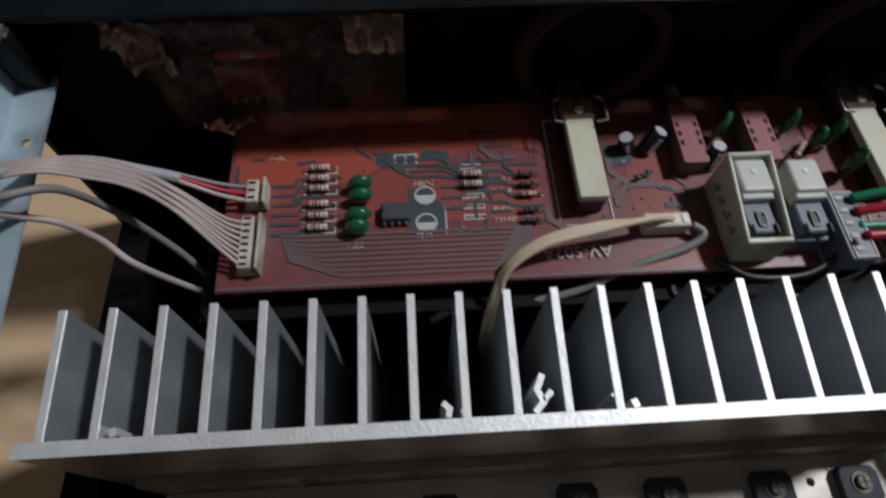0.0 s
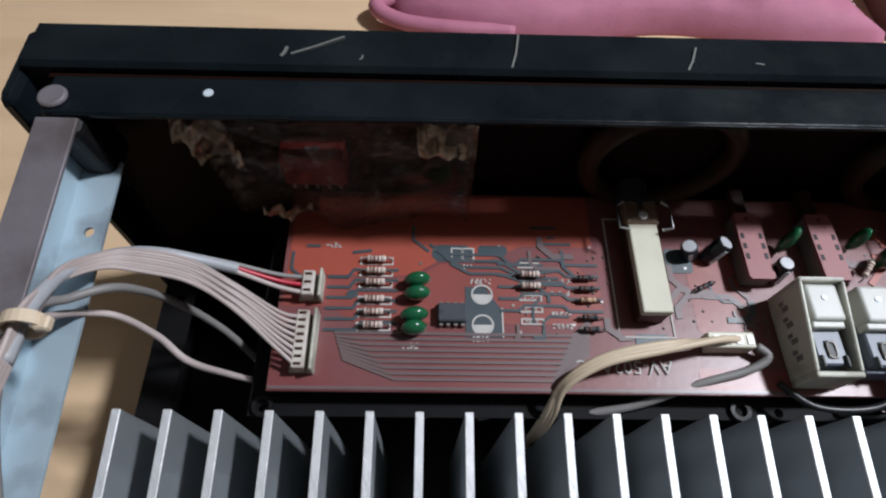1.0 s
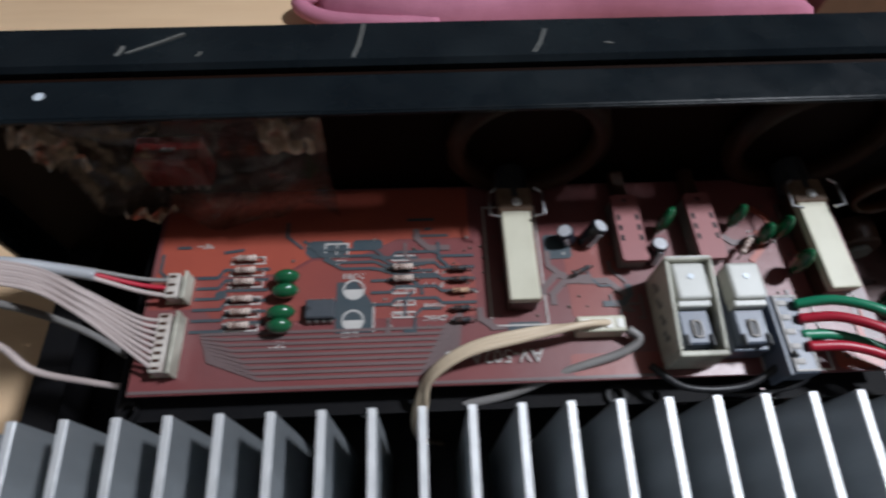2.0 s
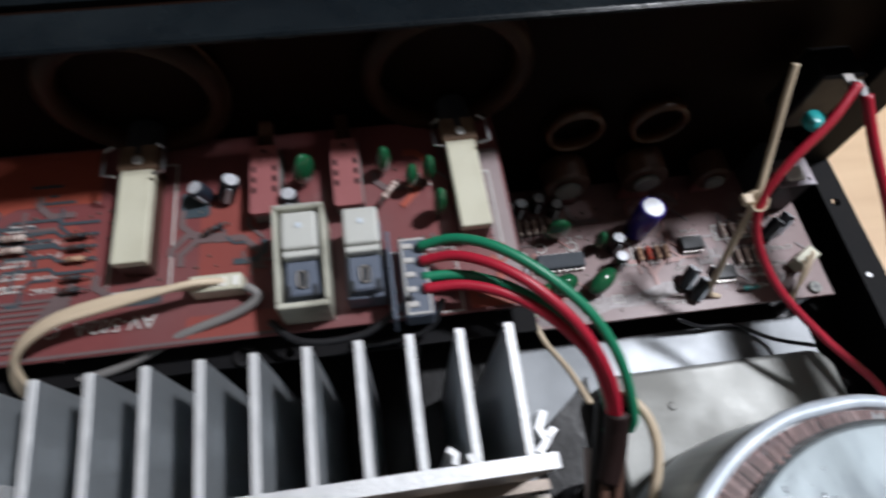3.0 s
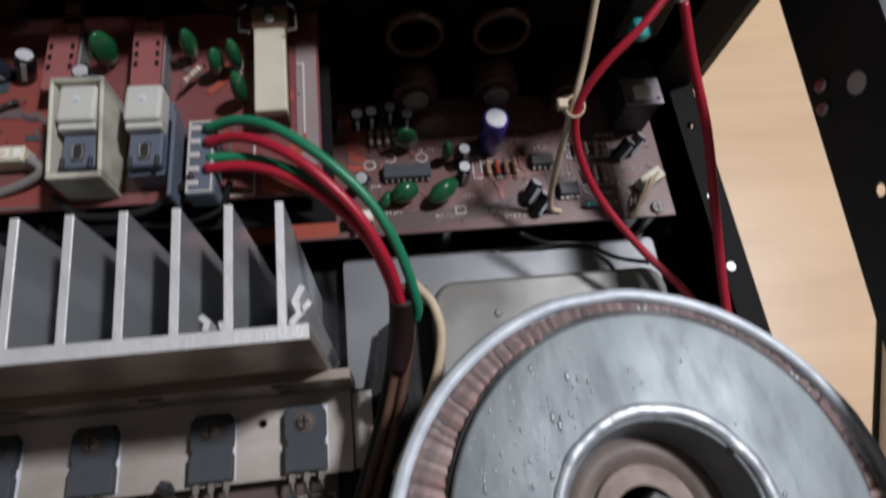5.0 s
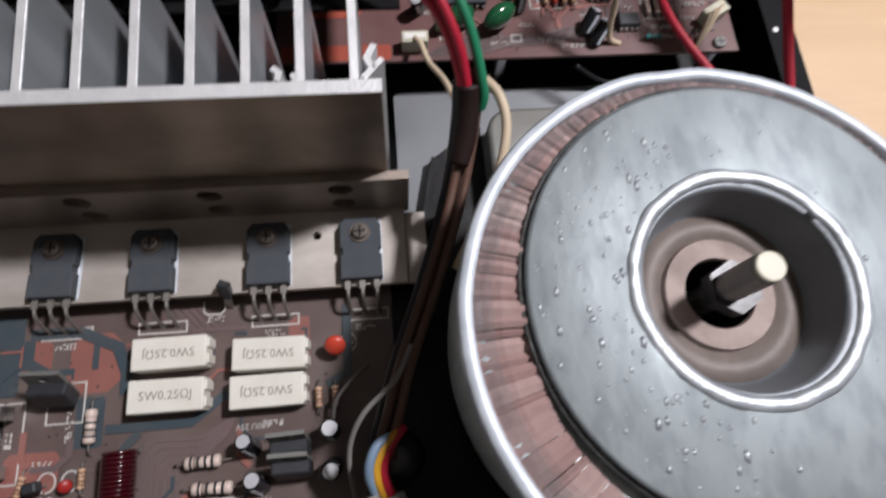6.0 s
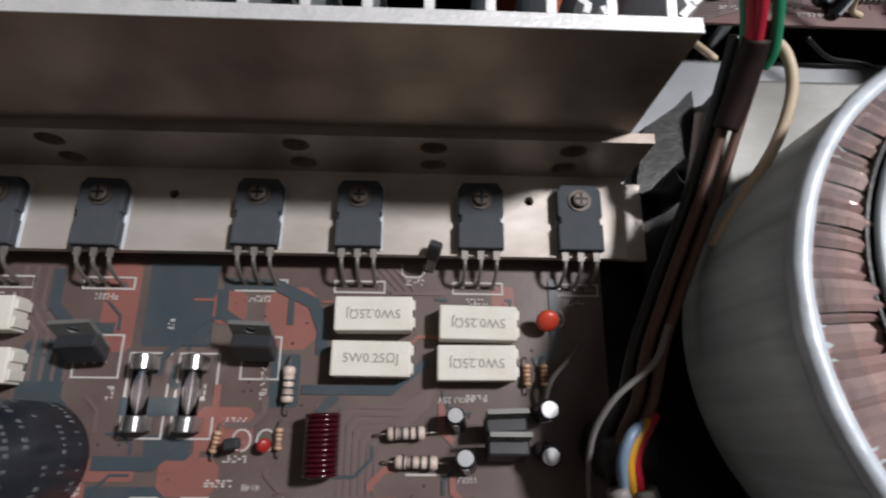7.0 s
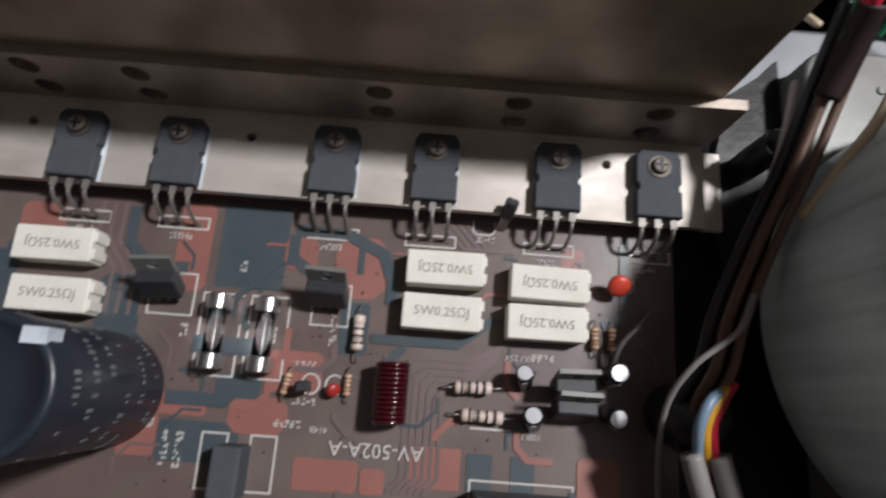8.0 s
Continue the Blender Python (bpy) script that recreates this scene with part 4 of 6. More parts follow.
# ---- power transistors on the bracket ----
def power_transistor(x):
    t = thing("power_transistor", (x, 0.0355, 0.0125), "black moulded power transistor screwed flat to the aluminium ledge", "transistor", "power transistors on the ledge")
    bm = bmesh.new()
    prism([(-0.0079, -0.0105), (0.0079, -0.0105), (0.0079, -0.0015), (0.0070, -0.0008), (0.0070, 0.0012), (0.0079, 0.0018), (0.0079, 0.0112), (0.0060, 0.0138), (-0.0060, 0.0138), (-0.0079, 0.0112), (-0.0079, 0.0018),
           (-0.0070, 0.0012), (-0.0070, -0.0008), (-0.0079, -0.0015)], 0.0012, 0.0050, bm)
    bmesh.ops.bevel(bm, geom=[e for e in bm.edges if all(v.co.z > 0.0049 for v in e.verts)], offset=0.0005, segments=2, affect="EDGES", profile=0.5)
    part("body", bm, EPOXYGREY, t)
    part("back_tab", box(-0.0074, 0.0074, -0.009, 0.0130, 0.0003, 0.0012), STEEL, t)
    part("mica_pad", box(-0.0082, 0.0082, -0.0106, 0.0142, 0.0, 0.0003), TAPEFILM, t, "pale insulating pad")
    part("washer", lathe([(0.0040, 0.0050), (0.0040, 0.0056), (0.0016, 0.0056), (0.0016, 0.0050)], 18, centre=(0, 0.0075, 0), closed=True), DULLSCREW, t)
    sc = rod((0, 0.0075, 0.0056), (0, 0.0075, 0.0074), 0.0029, 16, bevel=0.0006)
    s = part("screw", sc, DULLSCREW, t)
    part("slot", box(-0.0021, 0.0021, 0.0071, 0.0079, 0.0072, 0.00755), BLACK, s)
    part("slot", box(-0.0004, 0.0004, 0.0054, 0.0096, 0.0072, 0.00758), BLACK, s)
    for dx in (-0.0055, 0, 0.0055):
        leg = bmesh.new()
        box(dx - 0.0011, dx + 0.0011, -0.0140, -0.0105, 0.0021, 0.0028, 0, 1, leg)
        wire([(dx, -0.0138, 0.0024), (dx, -0.0166, 0.0012), (dx, -0.0192, -0.0036), (dx, -0.0208, -0.0104)], 0.0007, 6, 4, leg)
        part("leg", leg, DULLLEAD, t)
        part("solder", rod((dx, -0.0208, -0.0105), (dx, -0.0208, -0.0092), 0.0014, 10, r2=0.0006), LEAD, t)
    return t


t0 = power_transistor(TX[0])
for x in TX[1:]:
    copy_thing(t0, pose(x, 0.0355 + (-0.0012 if x < -0.06 else 0.0), 0.0125, 0, 0, 0.0 if x > 0 else -1.0))


# ---- cement resistors ----
def cement_resistor(x, y, turn, text_turn):
    c = thing("cement_resistor", (x, y, MZ), "white rectangular cement power resistor with grey printed value", "resistor", "cement resistors", turn=turn)
    bm = box(-0.0133, 0.0133, -0.0059, 0.0059, 0.0006, 0.0092, 0.0006)
    part("body", bm, CEMENT, c)
    part("lip", box(0.0131, 0.0142, -0.0048, -0.0012, 0.0006, 0.0085, 0.0004), CEMENT, c)
    part("lip", box(0.0131, 0.0142, 0.0012, 0.0048, 0.0006, 0.0085, 0.0004), CEMENT, c)
    writing("value_print", "5W0.25\u03a9J", 0.0044, pose(0, 0, 0.0093, 0, 0, text_turn), INK, c, "grey printed value")
    for dx in (-0.0128, 0.0128):
        part("lead", rod((dx, 0, 0.0), (dx, 0, 0.0010), 0.0005, 8), LEAD, c)
    return c


cr = cement_resistor(0.0240, 0.0030, 0.6, 180)
cr2 = cement_resistor(0.0237, -0.0122, -0.4, 0)
copy_thing(cr, pose(0.0598, 0.0003, MZ, 0, 0, -0.8))
copy_thing(cr, pose(0.0592, -0.0132, MZ, 0, 0, 0.4))
copy_thing(cr, pose(-0.1090, 0.0015, MZ, 0, 0, 0.5))
copy_thing(cr2, pose(-0.1068, -0.0157, MZ, 0, 0, 0.0))


# ---- small parts, one function a kind ----
def axial_resistor(at, turn, length, r, mat, label, group="small resistors", lift=0.0012, bands=4, bandmat=None):
    """A resistor lying along x on its leads."""
    t = thing("resistor", at, label, "resistor", group, turn=turn)
    h, z = length / 2, r + lift
    bm = bmesh.new()
    for k in (-1, 1):
        rod((k * h * 0.45, 0, z), (k * h, 0, z), r, 10, bm, bevel=r * 0.4)
    rod((-h * 0.5, 0, z), (h * 0.5, 0, z), r * 0.86, 10, bm)
    part("body", bm, mat, t, smooth=True)
    for i in range(bands):
        x = -h * 0.6 + i * h * 0.4
        part("band", rod((x - r * 0.18, 0, z), (x + r * 0.18, 0, z), r * (1.05 if abs(x) > h * 0.45 else 0.95), 10), bandmat or BANDS, t)
    for k in (-1, 1):
        part("lead", wire([(k * h * 0.98, 0, z), (k * (h + r * 1.2), 0, z), (k * (h + r * 1.8), 0, z * 0.5), (k * (h + r * 1.8), 0, 0)], 0.0003, 6, 3), LEAD, t)
    return t


def can_capacitor(at, r, h, sleeve, label, lean=(0.0, 0.0), group="small electrolytic capacitors", stripe=True):
    t = thing("electrolytic_capacitor", at, label, "capacitor", group)
    t.matrix_basis = pose(*at, lean[0], lean[1], 0)
    part("sleeve", lathe([(r * 0.9, 0.0006), (r, 0.0014), (r, h - 0.0010), (r * 0.93, h - 0.0002), (r * 0.80, h)], 24), sleeve, t, smooth=True)
    part("top", lathe([(r * 0.80, h), (r * 0.78, h + 0.00015), (r * 0.1, h + 0.0002)], 24), CANTOP, t, "bright aluminium top")
    if stripe:
        part("stripe", box(-r * 0.25, r * 0.25, -r - 0.0001, -r * 0.96, 0.002, h - 0.0015), TAPEFILM, t, "pale polarity stripe")
    for k in (-1, 1):
        part("lead", rod((k * r * 0.4, 0, -0.0004), (k * r * 0.4, 0, 0.0008), 0.0003, 6), LEAD, t)
    return t


def green_cap(at, w, h, d, turn, label="glossy dark green film capacitor", group="green film capacitors"):
    t = thing("film_capacitor", at, label, "capacitor", group, turn=turn)
    bm = bmesh.new()
    bmesh.ops.create_uvsphere(bm, u_segments=18, v_segments=12, radius=1.0)
    for v in bm.verts:
        c = v.co
        k = (abs(c.x) ** 2.6 + abs(c.z) ** 2.6) ** (1 / 2.6) or 1
        n = c.copy()
        v.co = Vector((n.x * w / 2 * (1.12 - 0.12 * abs(n.z)), n.y * d / 2, h * 0.5 + n.z * h * 0.47 + 0.0004))
    part("body", bm, GREENLAC, t, smooth=True)
    for k in (-1, 1):
        part("lead", wire([(k * w * 0.28, 0, h * 0.12), (k * w * 0.30, 0, 0)], 0.0003, 6, 2), LEAD, t)
    return t


def dip_chip(at, w, d, pins, label, turn=0.0, mat=None):
    t = thing("chip", at, label, "chip", "chips", turn=turn)
    part("body", box(-w / 2, w / 2, -d / 2, d / 2, 0.0009, 0.0042, 0.0005, 1), mat or EPOXYGREY, t)
    part("notch", rod((-w / 2 + 0.0012, 0, 0.0040), (-w / 2 + 0.0012, 0, 0.00426), 0.0008, 12), EPOXY, t)
    for i in range(pins):
        x = -w / 2 + w * (i + 0.5) / pins
        for k in (-1, 1):
            b = box(x - 0.0006, x + 0.0006, min(k * d / 2, k * (d / 2 + 0.0009)), max(k * d / 2, k * (d / 2 + 0.0009)), 0.0016, 0.0022)
            box(x - 0.0004, x + 0.0004, min(k * (d / 2 + 0.0006), k * (d / 2 + 0.0010)), max(k * (d / 2 + 0.0006), k * (d / 2 + 0.0010)), 0.0, 0.0018, bm=b)
            part("pin", b, LEAD, t)
    return t


def upright_transistor(at, turn, label, big=True, tab=True, lean=0.0):
    """A transistor standing on its legs, with its metal tab behind."""
    t = thing("upright_transistor", at, label, "transistor", "upright transistors")
    t.matrix_basis = pose(*at, lean, 0, turn)
    w, d, h = (0.0130, 0.0056, 0.0105) if big else (0.0046, 0.0036, 0.0050)
    part("body", box(-w / 2, w / 2, -d / 2, d / 2, 0.0045, 0.0045 + h, 0.0006, 1), EPOXY, t)
    if tab:
        tb = plate(rect(-w / 2, w / 2, 0.006, 0.0045 + h + 0.0064), [(0, 0.0045 + h + 0.003, 0.0018)], d / 2 - 0.0014, d / 2 + 0.0001)
        bmesh.ops.transform(tb, matrix=Matrix(((1, 0, 0, 0), (0, 0, 1, 0), (0, 1, 0, 0), (0, 0, 0, 1))), verts=tb.verts[:])
        bmesh.ops.recalc_face_normals(tb, faces=tb.faces[:])
        part("tab", tb, PLINTHGREY, t)
    for k in (-1, 0, 1):
        part("leg", box(k * w * 0.25 - 0.0004, k * w * 0.25 + 0.0004, -0.0003, 0.0003, 0.0, 0.0048), LEAD, t)
    return t


def glass_fuse(at, turn):
    t = thing("glass_fuse", at, "glass tube fuse with bright metal caps in spring clips", "fuse", "fuses", turn=turn)
    r, h = 0.0031, 0.0118
    z = 0.0075
    tube = lathe([(r, -h), (r, h), (r * 0.82, h), (r * 0.82, -h)], 20, closed=True)
    bmesh.ops.transform(tube, matrix=pose(0, 0, z, 90), verts=tube.verts[:])
    tb = part("tube", tube, GLASS, t, "clear glass tube", smooth=True)
    tb.visible_shadow = False
    part("fuse_wire", wire([(0, -0.009, z), (0.0003, 0, z + 0.0004), (0, 0.009, z)], 0.0003, 6, 4), STEEL, t)
    for k in (-1, 1):
        part("cap", rod((0, k * 0.0072, z), (0, k * 0.0124, z), r * 1.10, 20, bevel=0.0004), STEEL, t, "bright metal cap")
        c = bmesh.new()
        for s in (-1, 1):
            strip([(s * 0.0014, k * 0.0098 - 0.0022), (s * 0.0014, k * 0.0098 + 0.0022)], 0.0005, 0.0, 0.003, c)
            strip([(s * 0.0031, k * 0.0098 - 0.0022), (s * 0.0031, k * 0.0098 + 0.0022)], 0.0005, 0.0028, 0.0100, c)
        box(-0.0033, 0.0033, k * 0.0098 - 0.0022, k * 0.0098 + 0.0022, 0.0026, 0.0034, bm=c)
        part("clip", c, LEAD, t, "tinned spring clip")
    return t


# parts on the main board
upright_transistor((-0.0705, -0.0140, MZ), 4, "black regulator transistor leaning back on its legs", lean=-26)
upright_transistor((-0.0150, -0.0125, MZ), -2, "black regulator transistor standing on the board", lean=-22)
glass_fuse((-0.0508, -0.0238, MZ), 0)
glass_fuse((-0.0345, -0.0238, MZ), -1)
axial_resistor((-0.0040, -0.0205, MZ), 90, 0.0120, 0.0021, RESPALE, "pale grey diode with dark bands", "large diodes", bands=3, bandmat=EPOXY)
axial_resistor((0.0360, -0.0360, MZ), 2, 0.0125, 0.0023, RESPALE, "pale grey resistor with black bands", "large resistors", bands=4, bandmat=EPOXY)
axial_resistor((0.0395, -0.0450, MZ), -1, 0.0140, 0.0023, RESPALE, "pale grey resistor with black bands", "large resistors", bands=4, bandmat=EPOXY)
for x in (0.0770, 0.0830):
    axial_resistor((x, -0.0165, MZ), 90, 0.0075, 0.0014, RESTAN, "small tan resistor with brown bands")
for x, y, tn in ((-0.0262, -0.0390, 80), (-0.0058, -0.0380, 90)):
    axial_resistor((x, y, MZ), tn, 0.0070, 0.0013, RESTAN, "small tan resistor with brown bands")
upright_transistor((-0.0195, -0.0395, MZ), 10, "small black plastic transistor on three legs", big=False, tab=False)
st = upright_transistor((0.0430, 0.0205, MZ), -20, "small black transistor leaning on the aluminium ledge", big=False, tab=False, lean=-18)
st.scale = (1.0, 1.0, 1.9)
can_capacitor((0.0535, -0.0332, MZ), 0.0030, 0.0125, SLEEVE, "small black electrolytic capacitor with bright top", (-14, -8))
can_capacitor((0.0567, -0.0462, MZ), 0.0032, 0.0125, SLEEVE, "small black electrolytic capacitor with bright top", (-14, -8))
can_capacitor((0.0815, -0.0292, MZ), 0.0034, 0.0140, SLEEVE, "black electrolytic capacitor with dented bright top", (-4, 2))
can_capacitor((0.0820, -0.0412, MZ), 0.0034, 0.0130, SLEEVE, "black electrolytic capacitor with dented bright top", (6, 0))
upright_transistor((0.0680, -0.0362, MZ), 2, "driver transistor with a pale grey metal tab", lean=-14)
upright_transistor((0.0685, -0.0430, MZ), 0, "driver transistor with a pale grey metal tab", lean=-14)


def disc_cap(at, mat, label, turn=0.0, size=1.0):
    t = thing("disc_capacitor", at, label, "capacitor", turn=turn)
    t.scale = (size, size, size)
    bm = lathe([(0.0006, -0.0016), (0.0028, -0.0013), (0.0038, -0.0004), (0.0038, 0.0004), (0.0028, 0.0013), (0.0006, 0.0016)], 20)
    bmesh.ops.transform(bm, matrix=pose(0, 0, 0.0070, 35, 0, 0), verts=bm.verts[:])
    part("disc", bm, mat, t, smooth=True)
    for k in (-1, 1):
        part("lead", wire([(k * 0.002, 0, 0.0045), (k * 0.0024, 0, 0)], 0.0003, 6, 2), LEAD, t)
    return t


disc_cap((0.0840, 0.0015, MZ), ORANGEDISC, "orange-red ceramic disc capacitor", 0, 1.05)
disc_cap((-0.0100, -0.0400, MZ), REDPLASTIC, "small red ceramic disc capacitor", 60, 0.62)

coil = thing("choke_coil", (0.0092, -0.0395, MZ), "dark red enamelled wire choke coil", "coil")
part("core", rod((0, -0.0095, 0.0078), (0, 0.0095, 0.0078), 0.0044, 20), EPOXY, coil)
for i in range(13):
    y = -0.0090 + i * 0.0015
    ring = lathe([(0.0052 + 0.00070 * math.cos(a * math.pi / 4), 0.00074 * math.sin(a * math.pi / 4)) for a in range(8)], 28, closed=True)
    bmesh.ops.transform(ring, matrix=pose(0, y, 0.0078, 90, 0, 2), verts=ring.verts[:])
    part("turn", ring, ENAMEL, coil, smooth=True)
for k in (-1, 1):
    part("lead", wire([(0.004 * k, 0.0088 * k, 0.0018), (0.0045 * k, 0.0105 * k, 0.0008), (0.0045 * k, 0.0108 * k, 0)], 0.0005, 6, 3), LEAD, coil)

# big reservoir capacitor and relay at the near side
big = thing("reservoir_capacitor", (-0.0850, -0.0450, MZ), "tall dark navy reservoir capacitor with pale printing", "capacitor")
R, Hc = 0.0185, 0.0590
part("sleeve", lathe([(R * 0.96, 0.0), (R, 0.0012), (R, Hc - 0.0016), (R * 0.97, Hc - 0.0002), (R * 0.86, Hc), (R * 0.85, Hc - 0.0006), (R * 0.2, Hc - 0.0007)], 56), NAVYSLEEVE, big, smooth=True)
rng = random.Random(8)
for row in range(6):
    bm = bmesh.new()
    z = 0.0060 + row * 0.0086
    for i in range(26):
        a = radians(-62 + i * 6.0)
        if rng.random() < 0.42 or (i // 6 + row) % 4 == 0:
            continue
        w = radians(rng.uniform(1.6, 3.6))
        h = rng.uniform(0.0012, 0.0028)
        ps = [(R + 0.0001, a - w / 2, z), (R + 0.0001, a + w / 2, z), (R + 0.0001, a + w / 2, z + h), (R + 0.0001, a - w / 2, z + h)]
        lo = [bm.verts.new((r * math.cos(b), r * math.sin(b), zz)) for r, b, zz in ps]
        hi = [bm.verts.new(((r + 0.0002) * math.cos(b), (r + 0.0002) * math.sin(b), zz)) for r, b, zz in ps]
        bm.faces.new(hi)
        for k in range(4):
            bm.faces.new((lo[k], lo[(k + 1) % 4], hi[(k + 1) % 4], hi[k]))
    tagged(part("print_row", bm, PALEPRINT, big, "row of small pale printed marks"), kind="stuff")
part("polarity_stripe", box(R * 0.42, R * 0.76, R * 0.60, R * 0.82, Hc - 0.0060, Hc + 0.0002), TAPEFILM, big, "pale stripe end at the rim")
rel = thing("relay", (0.0535, -0.0760, MZ), "black plastic relay block on the board", "relay")
part("case", box(-0.016, 0.016, -0.008, 0.008, 0.0006, 0.0140, 0.0008), EPOXY, rel)
part("pins", box(-0.012, 0.012, -0.005, 0.005, 0.0, 0.0007), LEAD, rel)
fc = thing("film_block_capacitor", (-0.0395, -0.0670, MZ), "dark grey block capacitor standing on the board", "capacitor")
part("case", box(-0.0045, 0.0045, -0.0080, 0.0080, 0.0006, 0.0120, 0.0008), EPOXYGREY, fc)
part("leads", box(-0.0004, 0.0004, -0.006, 0.006, 0.0, 0.0007), LEAD, fc)

# ---- upper tone board on its tray ----
UZ = 0.0800
tray = thing("board_tray", (-0.015, 0.145, -0.0065), "black sheet-steel tray under the upper circuit board", "tray")
TB = Vector((-0.015, 0.145, -0.0065))
part("tray_sheet", shifted(plate(rect(-0.150, 0.1150, 0.1030, 0.1880), [(x, 0.1055, 0.0016) for x in (-0.145, 0.032, 0.07)], 0.0690, 0.0702), TB), FLATBLACK, tray)
for x in (-0.1475, 0.1120):
    part("tray_leg", shifted(box(x - 0.002, x + 0.002, 0.170, 0.188, -0.0065, 0.0690), TB), BLACK, tray)
for x in (-0.1450, 0.0180, 0.0700):
    part("boss", shifted(lathe([(0.0036, 0.0702), (0.0036, 0.0720), (0.0022, 0.0720), (0.0022, 0.0702)], 18, centre=(x, 0.1060, 0), closed=True), TB), BLACK, tray, "small round screw boss")
ub = thing("tone_circuit_board", (-0.015, 0.150, 0.0702), "red-brown tone control circuit board with dense tracks", "circuit board")
UB = Vector((-0.015, 0.150, 0.0702))
part("board", shifted(box(-0.1425, 0.1120, 0.1090, 0.1870, UZ - 0.0016, UZ, 0.0002, 1), UB), PCBRED, ub)
for x in (-0.138, -0.04, 0.03, 0.105):
    for y in (0.114, 0.182):
        part("standoff", shifted(rod((x, y, 0.0702), (x, y, UZ - 0.0016), 0.0028, 10), UB), STEEL, ub)
patches("copper_area", [[(-0.1412, 0.1385), (-0.1230, 0.1385), (-0.1170, 0.1330), (-0.0280, 0.1330), (-0.0280, 0.1480), (-0.0360, 0.1560), (-0.0860, 0.1560), (-0.0960, 0.1500), (-0.1412, 0.1500)],
                        chamfered(0.0050, 0.0240, 0.1300, 0.1640, 0.002), chamfered(0.0020, 0.0330, 0.1105, 0.1180, 0.001)], UZ, 0.00006, REDLACQUER, ub, UB, "dusky red lacquered area")
patches("copper_area", [[(-0.1408, 0.1510), (-0.0965, 0.1510), (-0.0865, 0.1572), (-0.0700, 0.1572), (-0.0560, 0.1640), (-0.0290, 0.1640), (-0.0290, 0.1860), (-0.1408, 0.1860)],
                        chamfered(0.0920, 0.1080, 0.1100, 0.1180, 0.001)], UZ, 0.0001, COPPERORANGE, ub, UB, "bright orange-red lacquered area")
patches("copper_area", [chamfered(0.1040, 0.1112, 0.1200, 0.1720, 0.0008)], UZ, 0.0001, MAUVEGREY, ub, UB, "dusty mauve-grey margin")
lines = []
for i in range(9):
    d = i * 0.0021
    lines.append([(-0.1220 + d * 0.2, 0.1290 - d * 0.55), (-0.1160 + d * 0.9, 0.1290 - d * 0.95), (-0.0400 - d * 0.5, 0.1290 - d * 0.95), (-0.0330 - d * 0.1, 0.1350 - d * 0.75)])
lines.append([(-0.142, 0.1100), (0.0300, 0.1100)])
tracks("copper_track", lines, 0.0010, UZ + 0.0002, TRACEGREY, ub, UB, "mauve-grey lacquered track")
lines = []
for i in range(6):
    d = i * 0.0040
    lines.append([(-0.1260, 0.1500 - d), (-0.1190 + d * 0.2, 0.1500 - d), (-0.1170 + d * 0.2, 0.1530 - d), (-0.1010, 0.1530 - d)])
for i in range(5):
    y = 0.1380 + i * 0.0046
    lines.append([(-0.0650, y), (-0.0580, y), (-0.0560, y + 0.0020), (-0.0420, y + 0.0020), (-0.0400, y), (-0.0280, y)])
for i in range(4):
    d = i * 0.0026
    lines.append([(-0.0900 + d, 0.1640 - d), (-0.0830 + d, 0.1600 - d), (-0.0640, 0.1600 - d), (-0.0600 + d, 0.1560 - d), (-0.0480 + d, 0.1560 - d)])
lines += [[(-0.1350, 0.1625), (-0.1300, 0.1625)], [(-0.1180, 0.1600), (-0.1110, 0.1610)], [(-0.1395, 0.1600), (-0.1395, 0.1530), (-0.1360, 0.1500), (-0.1270, 0.1500)], [(-0.0520, 0.1720), (-0.0420, 0.1720)], [(-0.0500, 0.1650), (-0.0370, 0.1650)],
          [(-0.0960, 0.1720), (-0.0960, 0.1660), (-0.0900, 0.1610)]]
tracks("copper_track", lines, 0.0011, UZ + 0.0002, TRACEBLUE, ub, UB, "dark blue-grey lacquered track")
patches("copper_area", [chamfered(-0.0890, -0.0740, 0.1570, 0.1640, 0.002), chamfered(-0.0720, -0.0610, 0.1600, 0.1640, 0.001), [(-0.0770, 0.1280), (-0.0640, 0.1280), (-0.0640, 0.1380), (-0.0700, 0.1470), (-0.0770, 0.1470)],
                        chamfered(-0.0180, -0.0060, 0.1240, 0.1300, 0.001), chamfered(-0.0020, 0.0080, 0.1540, 0.1640, 0.001), chamfered(-0.1190, -0.1150, 0.1420, 0.1450, 0.001)], UZ, 0.00017, TRACEBLUE, ub, UB, "dark blue-grey copper area")
scatter(ub, UB, -0.060, 0.030, 0.128, 0.168, UZ, 24, 52, (TRACEGREY, TRACEBLUE, TRACEGREY))
scatter(ub, UB, 0.060, 0.109, 0.112, 0.175, UZ, 14, 53, (TRACEGREY, COPPERORANGE))
rng = random.Random(21)
bm = bmesh.new()
S0, S1 = UZ + 0.00005, UZ + 0.00042
for cx, cy in ((-0.0710, 0.1440), (-0.0710, 0.1325)):
    strip([(cx + 0.0036 * math.cos(a * math.pi / 10), cy + 0.0036 * math.sin(a * math.pi / 10)) for a in range(21)], 0.0006, S0, S1, bm)
    prism([(cx + 0.0034 * math.cos(a * math.pi / 10), cy + 0.0034 * math.sin(a * math.pi / 10)) for a in range(10, 21)], S0, S1, bm)
    bars(cx - 0.004, cy + (0.0042 if cy > 0.14 else -0.0062), 0.008, 0.0020, 5, S0, S1, bm, rng)
frame_lines(-0.0820, -0.0775, 0.1568, 0.1628, 0.0006, S0, S1, bm)
frame_lines(-0.0779, -0.0733, 0.1568, 0.1628, 0.0006, S0, S1, bm)
